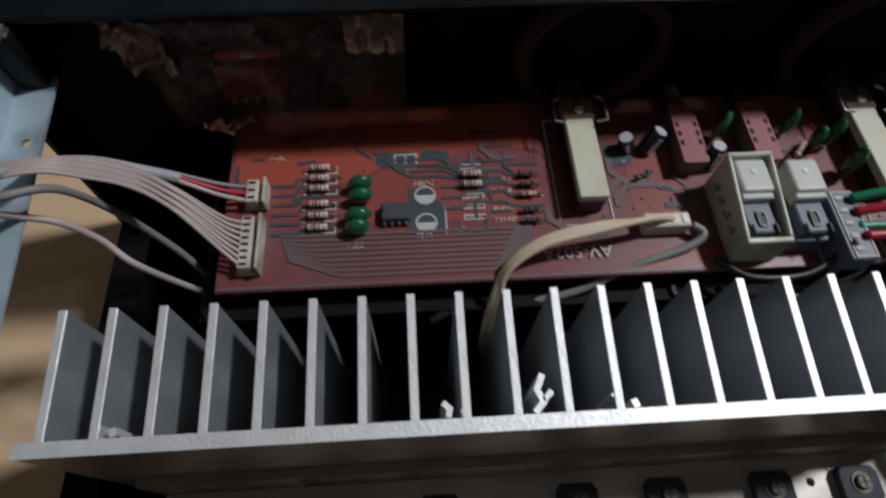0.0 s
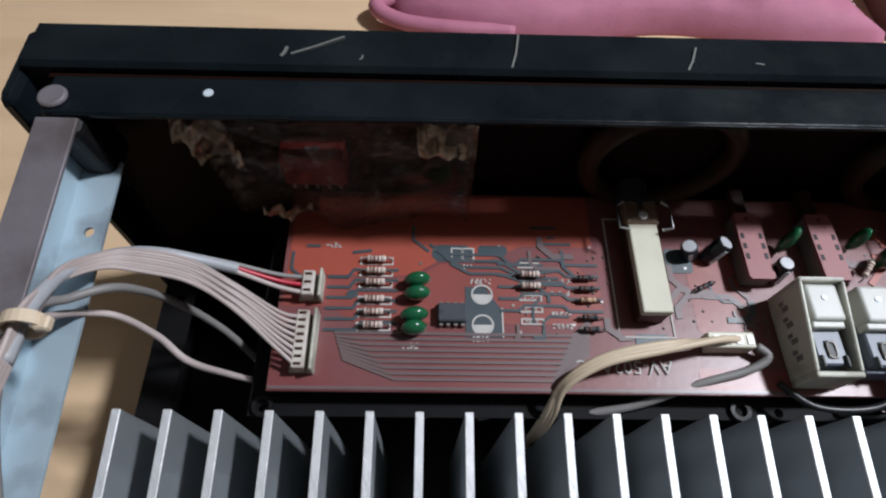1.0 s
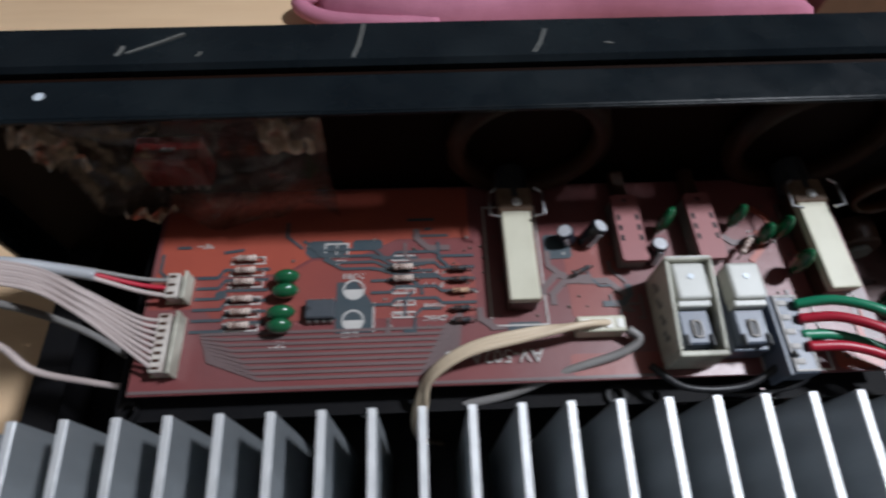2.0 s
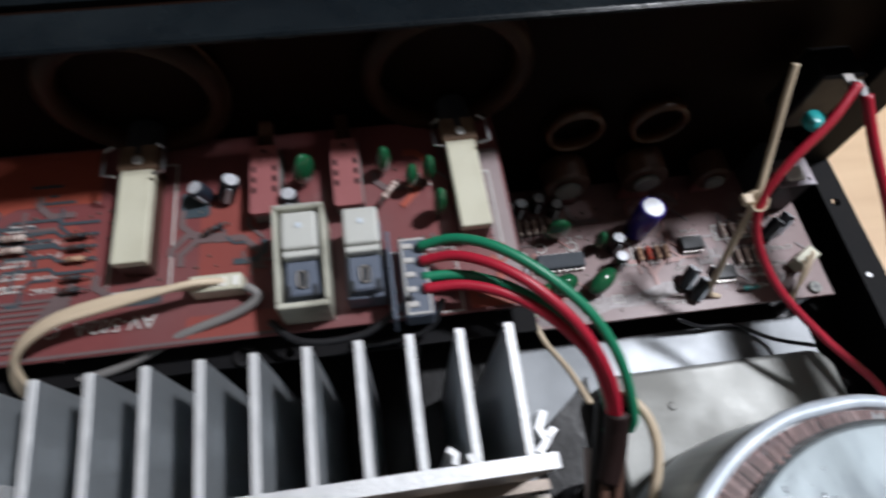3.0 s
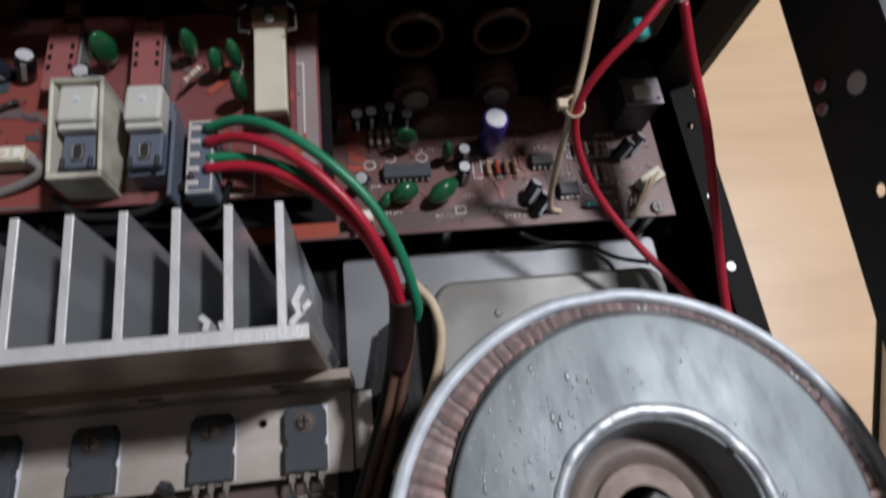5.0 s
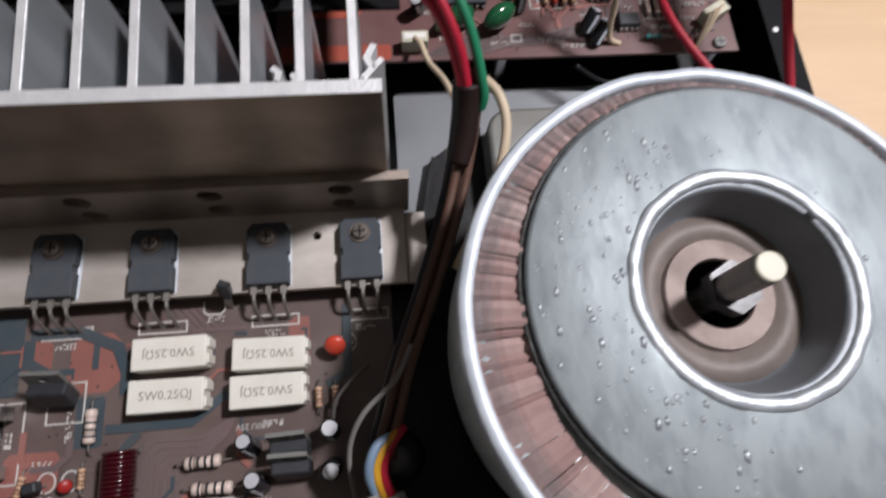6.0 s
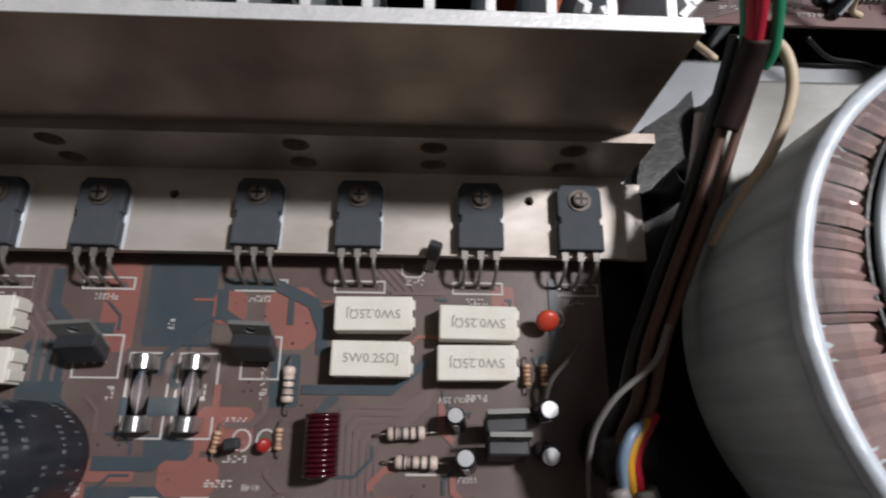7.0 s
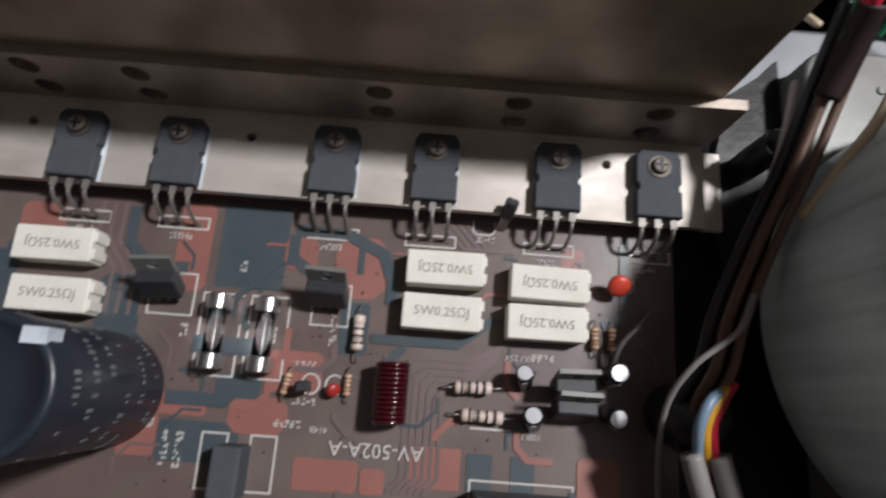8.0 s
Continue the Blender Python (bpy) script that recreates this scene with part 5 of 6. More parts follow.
bars(-0.0775, 0.1540, 0.004, 0.0018, 3, S0, S1, bm, rng)
for y in (0.1560, 0.1430, 0.1385, 0.1340):
    frame_lines(-0.0575, -0.0495, y - 0.0012, y + 0.0012, 0.0005, S0, S1, bm)
    bars(-0.0560, y - 0.0005, 0.005, 0.0010, 4, S0, S1, bm, rng)
for y in (0.1490, 0.1440, 0.1360, 0.1315):
    bars(-0.0465, y, 0.0075, 0.0018, 5, S0, S1, bm, rng)
for y in (0.1566, 0.1520, 0.1475, 0.1410, 0.1362, 0.1313):
    frame_lines(-0.1150, -0.1030, y - 0.0016, y + 0.0016, 0.0005, S0, S1, bm)
bars(-0.1280, 0.1620, 0.006, 0.0020, 4, S0, S1, bm, rng)
bars(-0.0990, 0.1235, 0.006, 0.0022, 4, S0, S1, bm, rng)
strip([(-0.0640, 0.1280), (-0.0640, 0.1390)], 0.0005, S0, S1, bm)
frame_lines(-0.0235, -0.0035, 0.1285, 0.1770, 0.0006, S0, S1, bm)
frame_lines(0.0660, 0.0900, 0.1080 + 0.0015, 0.1330, 0.0006, S0, S1, bm)
strip([(0.1065, 0.1290), (0.1065, 0.1620), (0.1040, 0.1620)], 0.0007, S0, S1, bm)
for x in (0.076, 0.080, 0.084):
    bars(x, 0.158, 0.006, 0.0015, 4, S0, S1, bm, rng, "y")
tagged(part("silkscreen", shifted(bm, UB), SILK, ub, "white printed outlines and marks"), kind="stuff")
writing("board_lettering", "AV-502A  C", 0.0066, Matrix.Translation(Vector((-0.0235, 0.1182, UZ + 0.0008)) - UB) @ pose(0, 0, 0, 0, 0, 180), SILK, ub, "white upside-down board lettering")
bm = bmesh.new()
for x, y in [(-0.1160, 0.1533), (-0.1020, 0.1533), (-0.1160, 0.1485), (-0.1020, 0.1370), (-0.0480, 0.1480), (-0.0600, 0.1400), (-0.0280, 0.1420), (-0.0390, 0.1500), (-0.0390, 0.1330), (0.0020, 0.1480), (0.0050, 0.1560),
             (-0.0880, 0.1620), (-0.0640, 0.1640), (-0.0300, 0.1640), (-0.0930, 0.1560), (-0.1200, 0.1300), (-0.0580, 0.1300)]:
    rod((x, y, UZ), (x, y, UZ + 0.0004), 0.0006, 8, bm)
tagged(part("solder_dots", shifted(bm, UB), LEAD, ub, "small grey solder dots"), kind="stuff")

for y in (0.1566, 0.1520, 0.1475, 0.1410, 0.1362, 0.1313):
    axial_resistor((-0.1090, y, UZ), 0, 0.0068, 0.00125, RESPALE, "small pale resistor with brown bands", bands=3)
for y in (0.1515, 0.1470):
    axial_resistor((-0.0535, y, UZ), 0, 0.0068, 0.00125, RESPALE, "small pale resistor with brown bands", bands=3)
for y, m in ((0.1505, EPOXY), (0.1462, EPOXY), (0.1418, RESTAN), (0.1352, EPOXY), (0.1308, EPOXY)):
    axial_resistor((-0.0335, y, UZ), 0, 0.0055, 0.0010, m, "small dark glass diode" if m is EPOXY else "small tan resistor with brown bands", bands=2)
for y, s in ((0.1478, 0.0085), (0.1425, 0.0085), (0.1345, 0.0090), (0.1298, 0.0080)):
    green_cap((-0.0945 + (0.0005 if y > 0.14 else -0.0004), y, UZ), s, 0.0078, 0.0052, 6, "bright green glossy film capacitor", "green film capacitors")
dip_chip((-0.0818, 0.1358, UZ), 0.0100, 0.0068, 4, "grey eight-pin chip on the red board")


def header(name, at, y0, y1, pins, label):
    """A white wire-to-board header with its plug, pins along y."""
    t = thing(name, at, label, "connector", "wire connectors")
    part("housing", box(-0.0036, 0.0006, y0, y1, 0.0004, 0.0066, 0.0004, 1), DIRTYWHITE, t)
    part("back_wall", box(0.0022, 0.0032, y0 - 0.0006, y1 + 0.0006, 0.0, 0.0074, 0.0003, 1), HOUSING, t)
    part("base", box(-0.0050, 0.0022, y0, y1, 0.0, 0.0012), CREAM, t)
    for i in range(pins):
        y = y0 + (y1 - y0) * (i + 0.5) / pins
        part("crimp", box(-0.0040, -0.0033, y - 0.0006, y + 0.0006, 0.0030, 0.0056), LEAD, t)
        part("window", box(-0.0028, -0.0004, y - 0.0005, y + 0.0005, 0.0060, 0.0067), RINGBROWN, t, "small dark window over a pin")
    return t


header("plug_connector", (-0.1302, 0.1450, UZ), -0.0046, 0.0046, 3, "white three-way plug connector on the red board")
header("plug_connector", (-0.1305, 0.1248, UZ), -0.0100, 0.0100, 8, "white eight-way plug connector on the red board")
cu = thing("plug_connector", (0.0125, 0.1255, UZ), "cream plug connector at the board's front edge", "connector", "wire connectors")
part("housing", box(-0.0080, 0.0080, -0.0020, 0.0035, 0.0, 0.0066, 0.0004, 1), CREAM, cu)
for i in range(4):
    part("crimp", box(-0.0062 + i * 0.0038, -0.0040 + i * 0.0038, -0.0010, 0.0022, 0.0063, 0.0070), WHITEPLASTIC, cu)


LUGBROWN = material("worn_tan_phenolic", (0.20, 0.125, 0.08), 0.55, second=(0.09, 0.05, 0.032), scale=160, amount=0.7)


def lever(x, lean=0.0):
    t = thing("slide_lever", (x, 0.1540, UZ), "aged cream plastic switch lever held by a wire clip", "switch lever", "cream levers", turn=lean)
    part("lower_body", box(-0.0050, 0.0050, -0.0200, 0.0200, 0.0014, 0.0085, 0.0004, 1), RINGBROWN, t, "dark brown lower body")
    part("cream_top", box(-0.0053, 0.0053, -0.0202, 0.0150, 0.0085, 0.0122, 0.0006), CREAM, t, "cream plastic top")
    part("hub", box(-0.0062, 0.0062, 0.0140, 0.0240, 0.0085, 0.0128, 0.0006, 1), LUGBROWN, t, "worn tan-brown end block")
    part("rivet", rod((0.0004, 0.0172, 0.0128), (0.0004, 0.0172, 0.0138), 0.0017, 12, bevel=0.0003), ALUEDGE, t, "bright rivet")
    part("wire_clip", wire([(-0.0070, 0.0220, 0.0150), (-0.0096, 0.0200, 0.0150), (-0.0096, 0.0110, 0.0148), (-0.0060, 0.0104, 0.0146)], 0.00055, 6, 1), STEEL, t, "bright bent wire clip")
    part("wire_clip", wire([(0.0070, 0.0220, 0.0150), (0.0096, 0.0200, 0.0150), (0.0096, 0.0110, 0.0148), (0.0060, 0.0104, 0.0146)], 0.00055, 6, 1), STEEL, t, "bright bent wire clip")
    part("shaft", rod((0, 0.0200, 0.0070), (0, 0.0345, 0.0070), 0.0060, 18), EPOXY, t)
    return t


l0 = lever(-0.0127)
l0.matrix_basis = pose(-0.0127, 0.1540, UZ - 0.0010)
copy_thing(l0, pose(0.0968, 0.1548, UZ - 0.0012, 0, 0, 1.0))


def slider(x, turn):
    t = thing("slide_switch", (x, 0.1580, UZ), "pink-brown phenolic slide switch with six dark slots", "switch", "slide switches", turn=turn)
    bm = plate(chamfered(-0.0047, 0.0047, -0.0098, 0.0175, 0.0008), [(0.0, 0.0150, 0.0009)], 0.0072, 0.0088)
    part("phenolic_plate", bm, PINK, t)
    part("metal_shell", box(-0.0044, 0.0052, -0.0086, 0.0170, 0.0, 0.0072, 0.0004, 1), PLINTHGREY, t, "dull grey metal shell")
    for k in (-1, 1):
        for y in (-0.0008, 0.0034, 0.0076):
            part("slot", box(k * 0.0034 - 0.0006, k * 0.0034 + 0.0006, y - 0.0011, y + 0.0011, 0.0086, 0.0090), BLACK, t)
    part("actuator", box(-0.0025, 0.0025, 0.0120, 0.0300, 0.0030, 0.0070, 0.0004, 1), RINGBROWN, t)
    return t


s0 = slider(0.0282, 0.0)
copy_thing(s0, pose(0.0558, 0.1580, UZ, 0, 0, 1.0))


def sloped_wall(x0, x1, y0, y1, h):
    """An upright wall whose top follows the housing's slope h(y)."""
    bm = box(x0, x1, y0, y1, 0.0, 1.0)
    for v in bm.verts:
        if v.co.z > 0.5:
            v.co.z = h(v.co.y)
    bmesh.ops.bevel(bm, geom=bm.edges[:], offset=0.0004, segments=1, affect="EDGES")
    return bm


def push_switch(x, housed):
    lab = "white push-button switch inside a worn cream plastic housing" if housed else "white push-button switch on a slate blue body"
    t = thing("push_switch", (x, 0.1275, UZ), lab, "switch", "push switches")
    h = 0.0185 if housed else 0.0175
    if housed:
        slope = lambda y: 0.0172 + y * 0.165
        for b in ((-0.0079, 0.0079, -0.0160, -0.0142), (-0.0079, 0.0079, 0.0150, 0.0165), (-0.0079, -0.0066, -0.0142, 0.0150), (0.0066, 0.0079, -0.0142, 0.0150)):
            part("housing_wall", sloped_wall(*b, slope), HOUSING, t, "thick aged cream housing wall")
        part("worn_rim", sloped_wall(-0.0074, 0.0074, 0.0156, 0.0161, lambda y: slope(y) + 0.0003), GREYWHITE, t, "pale worn edge")
        for i in range(4):
            part("side_mark", box(-0.00805, -0.0078, -0.009 + i * 0.0058, -0.0072 + i * 0.0058, 0.0070, 0.0104), PLINTHGREY, t)
            part("side_mark", box(-0.00803, -0.0078, -0.0066 + i * 0.0058, -0.0052 + i * 0.0058, 0.0060, 0.0086), PLINTHGREY, t)
    k = part("key", box(-0.0056, 0.0056, 0.0018, 0.0148, h - 0.0080, h - 0.0004, 0.0012, 3), GREYWHITE, t, "greyed white square key")
    part("dimple", rod((0, 0.0096, h - 0.0005), (0, 0.0096, h - 0.0001), 0.0010, 12), TAPEFILM, k)
    part("key_step", box(-0.0054, 0.0054, -0.0002, 0.0022, h - 0.0075, h - 0.0022, 0.0004, 1), GREYWHITE, t)
    part("plunger", box(-0.0050, 0.0050, -0.0118, 0.0002, 0.0, h - 0.0052, 0.0006, 1), SLATE, t, "slate blue plunger body")
    part("spring_slot", box(-0.0018, 0.0018, -0.0098, -0.0036, h - 0.0054, h - 0.0048, 0.0003, 1), EPOXY, t)
    part("contact", wire([(-0.0013, -0.0088, h - 0.0047), (-0.0013, -0.0050, h - 0.0044), (0.0, -0.0042, h - 0.0044), (0.0013, -0.0050, h - 0.0044), (0.0013, -0.0088, h - 0.0047), (0.0, -0.0096, h - 0.0047), (-0.0013, -0.0088, h - 0.0047)], 0.0003, 6, 4), DULLLEAD, t)
    part("latch", box(-0.0046, -0.0034, -0.0128, -0.0086, h - 0.0056, h - 0.0040, 0.0004, 1), EPOXY, t)
    part("latch", box(0.0034, 0.0046, -0.0128, -0.0086, h - 0.0056, h - 0.0040, 0.0004, 1), EPOXY, t)
    part("under_body", box(-0.0061, 0.0061, -0.0130, 0.0142, 0.0, 0.0085, 0.0004, 1), SLATE, t)
    return t


push_switch(0.0405, True)
push_switch(0.0594, False)
wp = thing("wire_plate", (0.0745, 0.1200, UZ), "slate blue terminal plate with five white solder pads", "terminal plate")
part("plate", box(-0.0040, 0.0050, -0.0135, 0.0135, 0.0, 0.0090, 0.0006, 1), SLATE, wp)
part("side_wall", box(-0.0078, -0.0066, -0.0150, 0.0150, 0.0, 0.0125, 0.0003, 1), SLATE, wp)
fl = frame_lines(-0.0034, 0.0044, -0.0130, 0.0130, 0.0006, 0.0090, 0.0093)
part("outline", fl, SILK, wp, "white printed outline")
for i in range(5):
    part("pad", box(-0.0028, 0.0004, -0.0107 + i * 0.0050, -0.0088 + i * 0.0050, 0.0090, 0.0097, 0.0003, 1), SILK, wp)

for x, y, w, h, tn in ((0.0415, 0.1640, 0.0085, 0.0165, 50), (0.0690, 0.1655, 0.0060, 0.0150, 60), (0.0780, 0.1585, 0.0068, 0.0130, 70), (0.0842, 0.1600, 0.0060, 0.0155, 80), (0.0862, 0.1460, 0.0065, 0.0165, 75)):
    green_cap((x, y, UZ), w, h, 0.0045, tn)
can_capacitor((0.0365, 0.1520, UZ), 0.0030, 0.0115, SLEEVE, "small black electrolytic capacitor with bright top", (-6, 0))
can_capacitor((0.0130, 0.1600, UZ), 0.0032, 0.0110, SLEEVE, "small black electrolytic capacitor lying against the lever", (-10, 24))
can_capacitor((0.0075, 0.1615, UZ), 0.0030, 0.0080, NAVYSLEEVE, "small slate blue electrolytic capacitor", (0, -20))
axial_resistor((0.0700, 0.1540, UZ + 0.004), 50, 0.0075, 0.0011, RESPALE, "small pale resistor with brown bands")
axial_resistor((0.0100, 0.1480, UZ), 25, 0.0065, 0.0010, EPOXY, "small dark glass diode", bands=2)

# ---- lower input board ----
LZ = 0.0208
lb = thing("input_circuit_board", (0.165, 0.150, -0.0065), "dusty mauve-brown microphone circuit board with white print", "circuit board")
LB = Vector((0.165, 0.150, -0.0065))
part("board", shifted(box(0.0640, 0.2660, 0.1175, 0.1870, LZ - 0.0016, LZ, 0.0002, 1), LB), PCBMAUVE, lb)
for x in (0.075, 0.16, 0.2575):
    part("standoff", shifted(rod((x, 0.1215, -0.0065), (x, 0.1215, LZ - 0.0016), 0.003, 10), LB), STEEL, lb)
    part("standoff", shifted(rod((x, 0.1800, -0.0065), (x, 0.1800, LZ - 0.0016), 0.003, 10), LB), STEEL, lb)
patches("copper_area", [chamfered(0.0660, 0.1120, 0.1185, 0.1260, 0.001), chamfered(0.0700, 0.1000, 0.1400, 0.1600, 0.002), chamfered(0.1180, 0.1260, 0.1500, 0.1800, 0.001)], LZ, 0.0001, COPPERORANGE, lb, LB, "bright orange-red lacquered area")
lines = []
for i in range(8):
    y = 0.1195 + i * 0.0012
    lines.append([(0.125 + i * 0.002, y), (0.150 + i * 0.004, y), (0.160 + i * 0.004, y + 0.004), (0.178 + i * 0.006, y + 0.004)])
for i in range(7):
    lines.append([(0.205 + i * 0.006, 0.126), (0.205 + i * 0.006, 0.132 + i * 0.001), (0.209 + i * 0.006, 0.137 + i * 0.001), (0.209 + i * 0.006, 0.150)])
tracks("copper_track", lines, 0.0009, LZ + 0.0001, TRACEGREY, lb, LB, "mauve-grey lacquered track")
scatter(lb, LB, 0.118, 0.262, 0.121, 0.178, LZ, 40, 54, (TRACEGREY, COPPERRED, TRACEGREY))
rng = random.Random(31)
bm = bmesh.new()
S0, S1 = LZ + 0.00005, LZ + 0.00042
for x, y in ((0.1275, 0.1525), (0.1370, 0.1555), (0.1515, 0.1550)):
    strip([(x + 0.0026 * math.cos(a * math.pi / 8), y + 0.0022 * math.sin(a * math.pi / 8)) for a in range(17)], 0.0006, S0, S1, bm)
for x0, x1, y0, y1 in ((0.1745, 0.1790, 0.1420, 0.1540), (0.1800, 0.1960, 0.1420, 0.1510), (0.2250, 0.2400, 0.1350, 0.1460), (0.2200, 0.2420, 0.1500, 0.1580), (0.2130, 0.2220, 0.1290, 0.1370), (0.1640, 0.1690, 0.1250, 0.1290)):
    frame_lines(x0, x1, y0, y1, 0.0006, S0, S1, bm)
for k in range(5):
    strip([(0.2260 + k * 0.0032, 0.1355), (0.2260 + k * 0.0032, 0.1455)], 0.0006, S0, S1, bm)
    strip([(0.2220 + k * 0.0042, 0.1505), (0.2220 + k * 0.0042, 0.1575)], 0.0006, S0, S1, bm)
for x, y, w, n in ((0.124, 0.1405, 0.008, 5), (0.168, 0.1330, 0.008, 5), (0.186, 0.1215, 0.012, 6), (0.205, 0.1560, 0.008, 5), (0.230, 0.1250, 0.010, 5), (0.246, 0.1420, 0.010, 5), (0.150, 0.1580, 0.008, 5), (0.133, 0.1270, 0.008, 5), (0.252, 0.1560, 0.008, 4), (0.236, 0.1610, 0.010, 5), (0.212, 0.1410, 0.009, 5), (0.228, 0.1300, 0.012, 6), (0.242, 0.1345, 0.008, 4), (0.248, 0.1280, 0.006, 3), (0.196, 0.1370, 0.010, 5), (0.176, 0.1250, 0.009, 5), (0.155, 0.1240, 0.008, 4)):
    bars(x, y, w, 0.0018, n, S0, S1, bm, rng)
tagged(part("silkscreen", shifted(bm, LB), SILK, lb, "white printed outlines and marks"), kind="stuff")
sc = part("mount_screw", shifted(rod((0.2575, 0.1215, LZ), (0.2575, 0.1215, LZ + 0.0018), 0.0029, 18, bevel=0.0006), LB), PLINTHGREY, lb, "bright cross-head mounting screw")
part("slot", shifted(box(0.2555, 0.2595, 0.1211, 0.1219, LZ + 0.0016, LZ + 0.00195), LB), EPOXY, sc)
part("slot", shifted(box(0.2571, 0.2579, 0.1195, 0.1235, LZ + 0.0016, LZ + 0.00196), LB), EPOXY, sc)

dip_chip((0.1440, 0.1470, LZ), 0.0215, 0.0072, 8, "grey sixteen-pin chip on the mauve board")
dip_chip((0.2070, 0.1490, LZ), 0.0105, 0.0066, 4, "small dark eight-pin chip", mat=EPOXY)
dip_chip((0.2170, 0.1330, LZ), 0.0095, 0.0066, 4, "small dark eight-pin chip", mat=EPOXY)
for x, y, w, h, tn in ((0.1420, 0.1345, 0.0120, 0.0120, 20), (0.1590, 0.1340, 0.0150, 0.0120, 35), (0.1440, 0.1600, 0.0110, 0.0175, 0), (0.1625, 0.1530, 0.0055, 0.0150, 80), (0.1340, 0.1330, 0.0080, 0.0070, 60)):
    green_cap((x, y, LZ), w, h, 0.0085 if w > 0.0115 else 0.0050, tn)
for x, y, ln in ((0.1255, 0.1440, (18, -10)), (0.1690, 0.1420, (-4, 0)), (0.1700, 0.1510, (-4, 0)), (0.1960, 0.1285, (-30, 30)), (0.1995, 0.1225, (-30, 30)), (0.2430, 0.1480, (-26, 36)), (0.2490, 0.1505, (-26, 36)),
                 (0.1300, 0.1740, (0, 0)), (0.1385, 0.1760, (0, 0)), (0.1460, 0.1720, (0, 0)), (0.1235, 0.1730, (0, 0))):
    can_capacitor((x, y, LZ), 0.0031, 0.0115, SLEEVE, "small black electrolytic capacitor with bright top", ln)
can_capacitor((0.1835, 0.1590, LZ), 0.0058, 0.0235, BLUESLEEVE, "taller violet-blue electrolytic capacitor with bright top", (0, 0), stripe=False)
for i in range(5):
    axial_resistor((0.1290 + i * 0.0036, 0.1655, LZ), 90, 0.0070, 0.0012, RESPALE, "small pale resistor with brown bands")
for i in range(4):
    axial_resistor((0.1815 + i * 0.0042, 0.1465, LZ), 90, 0.0065, 0.0012, ORANGEDISC if i == 1 else RESTAN, "small orange-red resistor with bands" if i == 1 else "small tan resistor with brown bands")
for i in range(3):
    axial_resistor((0.2270 + i * 0.0044, 0.1400, LZ), 90, 0.0070, 0.0012, RESPALE, "small pale resistor with brown bands")
    axial_resistor((0.2245 + i * 0.0050, 0.1540, LZ), 90, 0.0060, 0.0011, RESPALE, "small pale resistor with brown bands")
axial_resistor((0.2270, 0.1245, LZ), 0, 0.0065, 0.0012, TEAL, "small teal resistor with bands")
cl = thing("plug_connector", (0.2560, 0.1345, LZ), "cream plug connector with short bare wires", "connector", "wire connectors", turn=30)
part("housing", box(-0.0060, 0.0060, -0.0030, 0.0030, 0.0, 0.0070, 0.0004, 1), CREAM, cl)
for i in range(3):
    part("wire_tail", wire([(-0.004 + i * 0.004, 0, 0.0068), (-0.008 + i * 0.003, -0.002, 0.0090), (-0.014 + i * 0.002, -0.006, 0.0050), (-0.019, -0.010 + i * 0.001, 0.0010)], 0.0007, 6, 5), WIRECREAM, cl)
cd = thing("plug_connector", (0.1220, 0.1240, LZ), "small cream plug connector with a cream wire", "connector", "wire connectors")
part("housing", box(-0.0055, 0.0055, -0.0025, 0.0030, 0.0, 0.0075, 0.0004, 1), CREAM, cd)
part("crimp", box(-0.0045, 0.0045, -0.0012, 0.0016, 0.0073, 0.0079), WHITEPLASTIC, cd)
for x, z, r in ((0.1500, 0.0390, 0.0105), (0.1864, 0.0395, 0.0105), (0.2216, 0.0345, 0.0080)):
    p = thing("potentiometer", (x, 0.1790, LZ), "dusty brown rotary potentiometer behind the front panel", "potentiometer", "potentiometers")
    zc = z - LZ
    part("can", rod((0, 0.0085, zc), (0, -0.0040, zc), r, 28, bevel=0.0012), RINGBROWN, p)
    part("rear_cap", rod((0, -0.0040, zc), (0, -0.0065, zc), r * 0.55, 20, bevel=0.0008), PLINTHGREY, p)
    # Added rings whose colour gives the amber reflections above the potentiometers.
    if r > 0.009:
        cup = lathe([(0.0125, 0.0), (0.0125, 0.0050), (0.0108, 0.0062), (0.0100, 0.0050), (0.0100, 0.0)], 32, closed=True)
        bmesh.ops.transform(cup, matrix=pose(0, 0.0125, zc + 0.0255, 90), verts=cup.verts[:])
        part("amber_glimmer_ring", cup, AMBER, p, "ring added for an amber reflection behind the board", smooth=True)
    part("lug_board", box(-r * 0.7, r * 0.7, -0.0020, 0.0, 0.0, zc, 0.0003, 1), PCBRED, p)
jk = thing("jack_socket", (0.2520, 0.1690, LZ), "black jack socket with a bright metal top plate", "socket")
part("case", box(-0.0085, 0.0085, -0.0065, 0.0180, 0.0, 0.0235, 0.0006, 1), EPOXY, jk)
part("top_plate", plate(rect(-0.0088, 0.0088, -0.0072, 0.0068), [(-0.0066, -0.0045, 0.0009), (0.0066, -0.0045, 0.0009)], 0.0236, 0.0244), ZINC, jk, "bright top plate")
part("lens", box(-0.0045, 0.0040, -0.0050, 0.0020, 0.0244, 0.0262, 0.0006, 1), WHITEPLASTIC, jk, "pale raised square on the plate")

# ---- parts hanging at the front panel ----
fo = thing("crumpled_foil", (-0.125, 0.183, 0.0938), "crumpled brown metallic film taped behind the front panel", "foil")
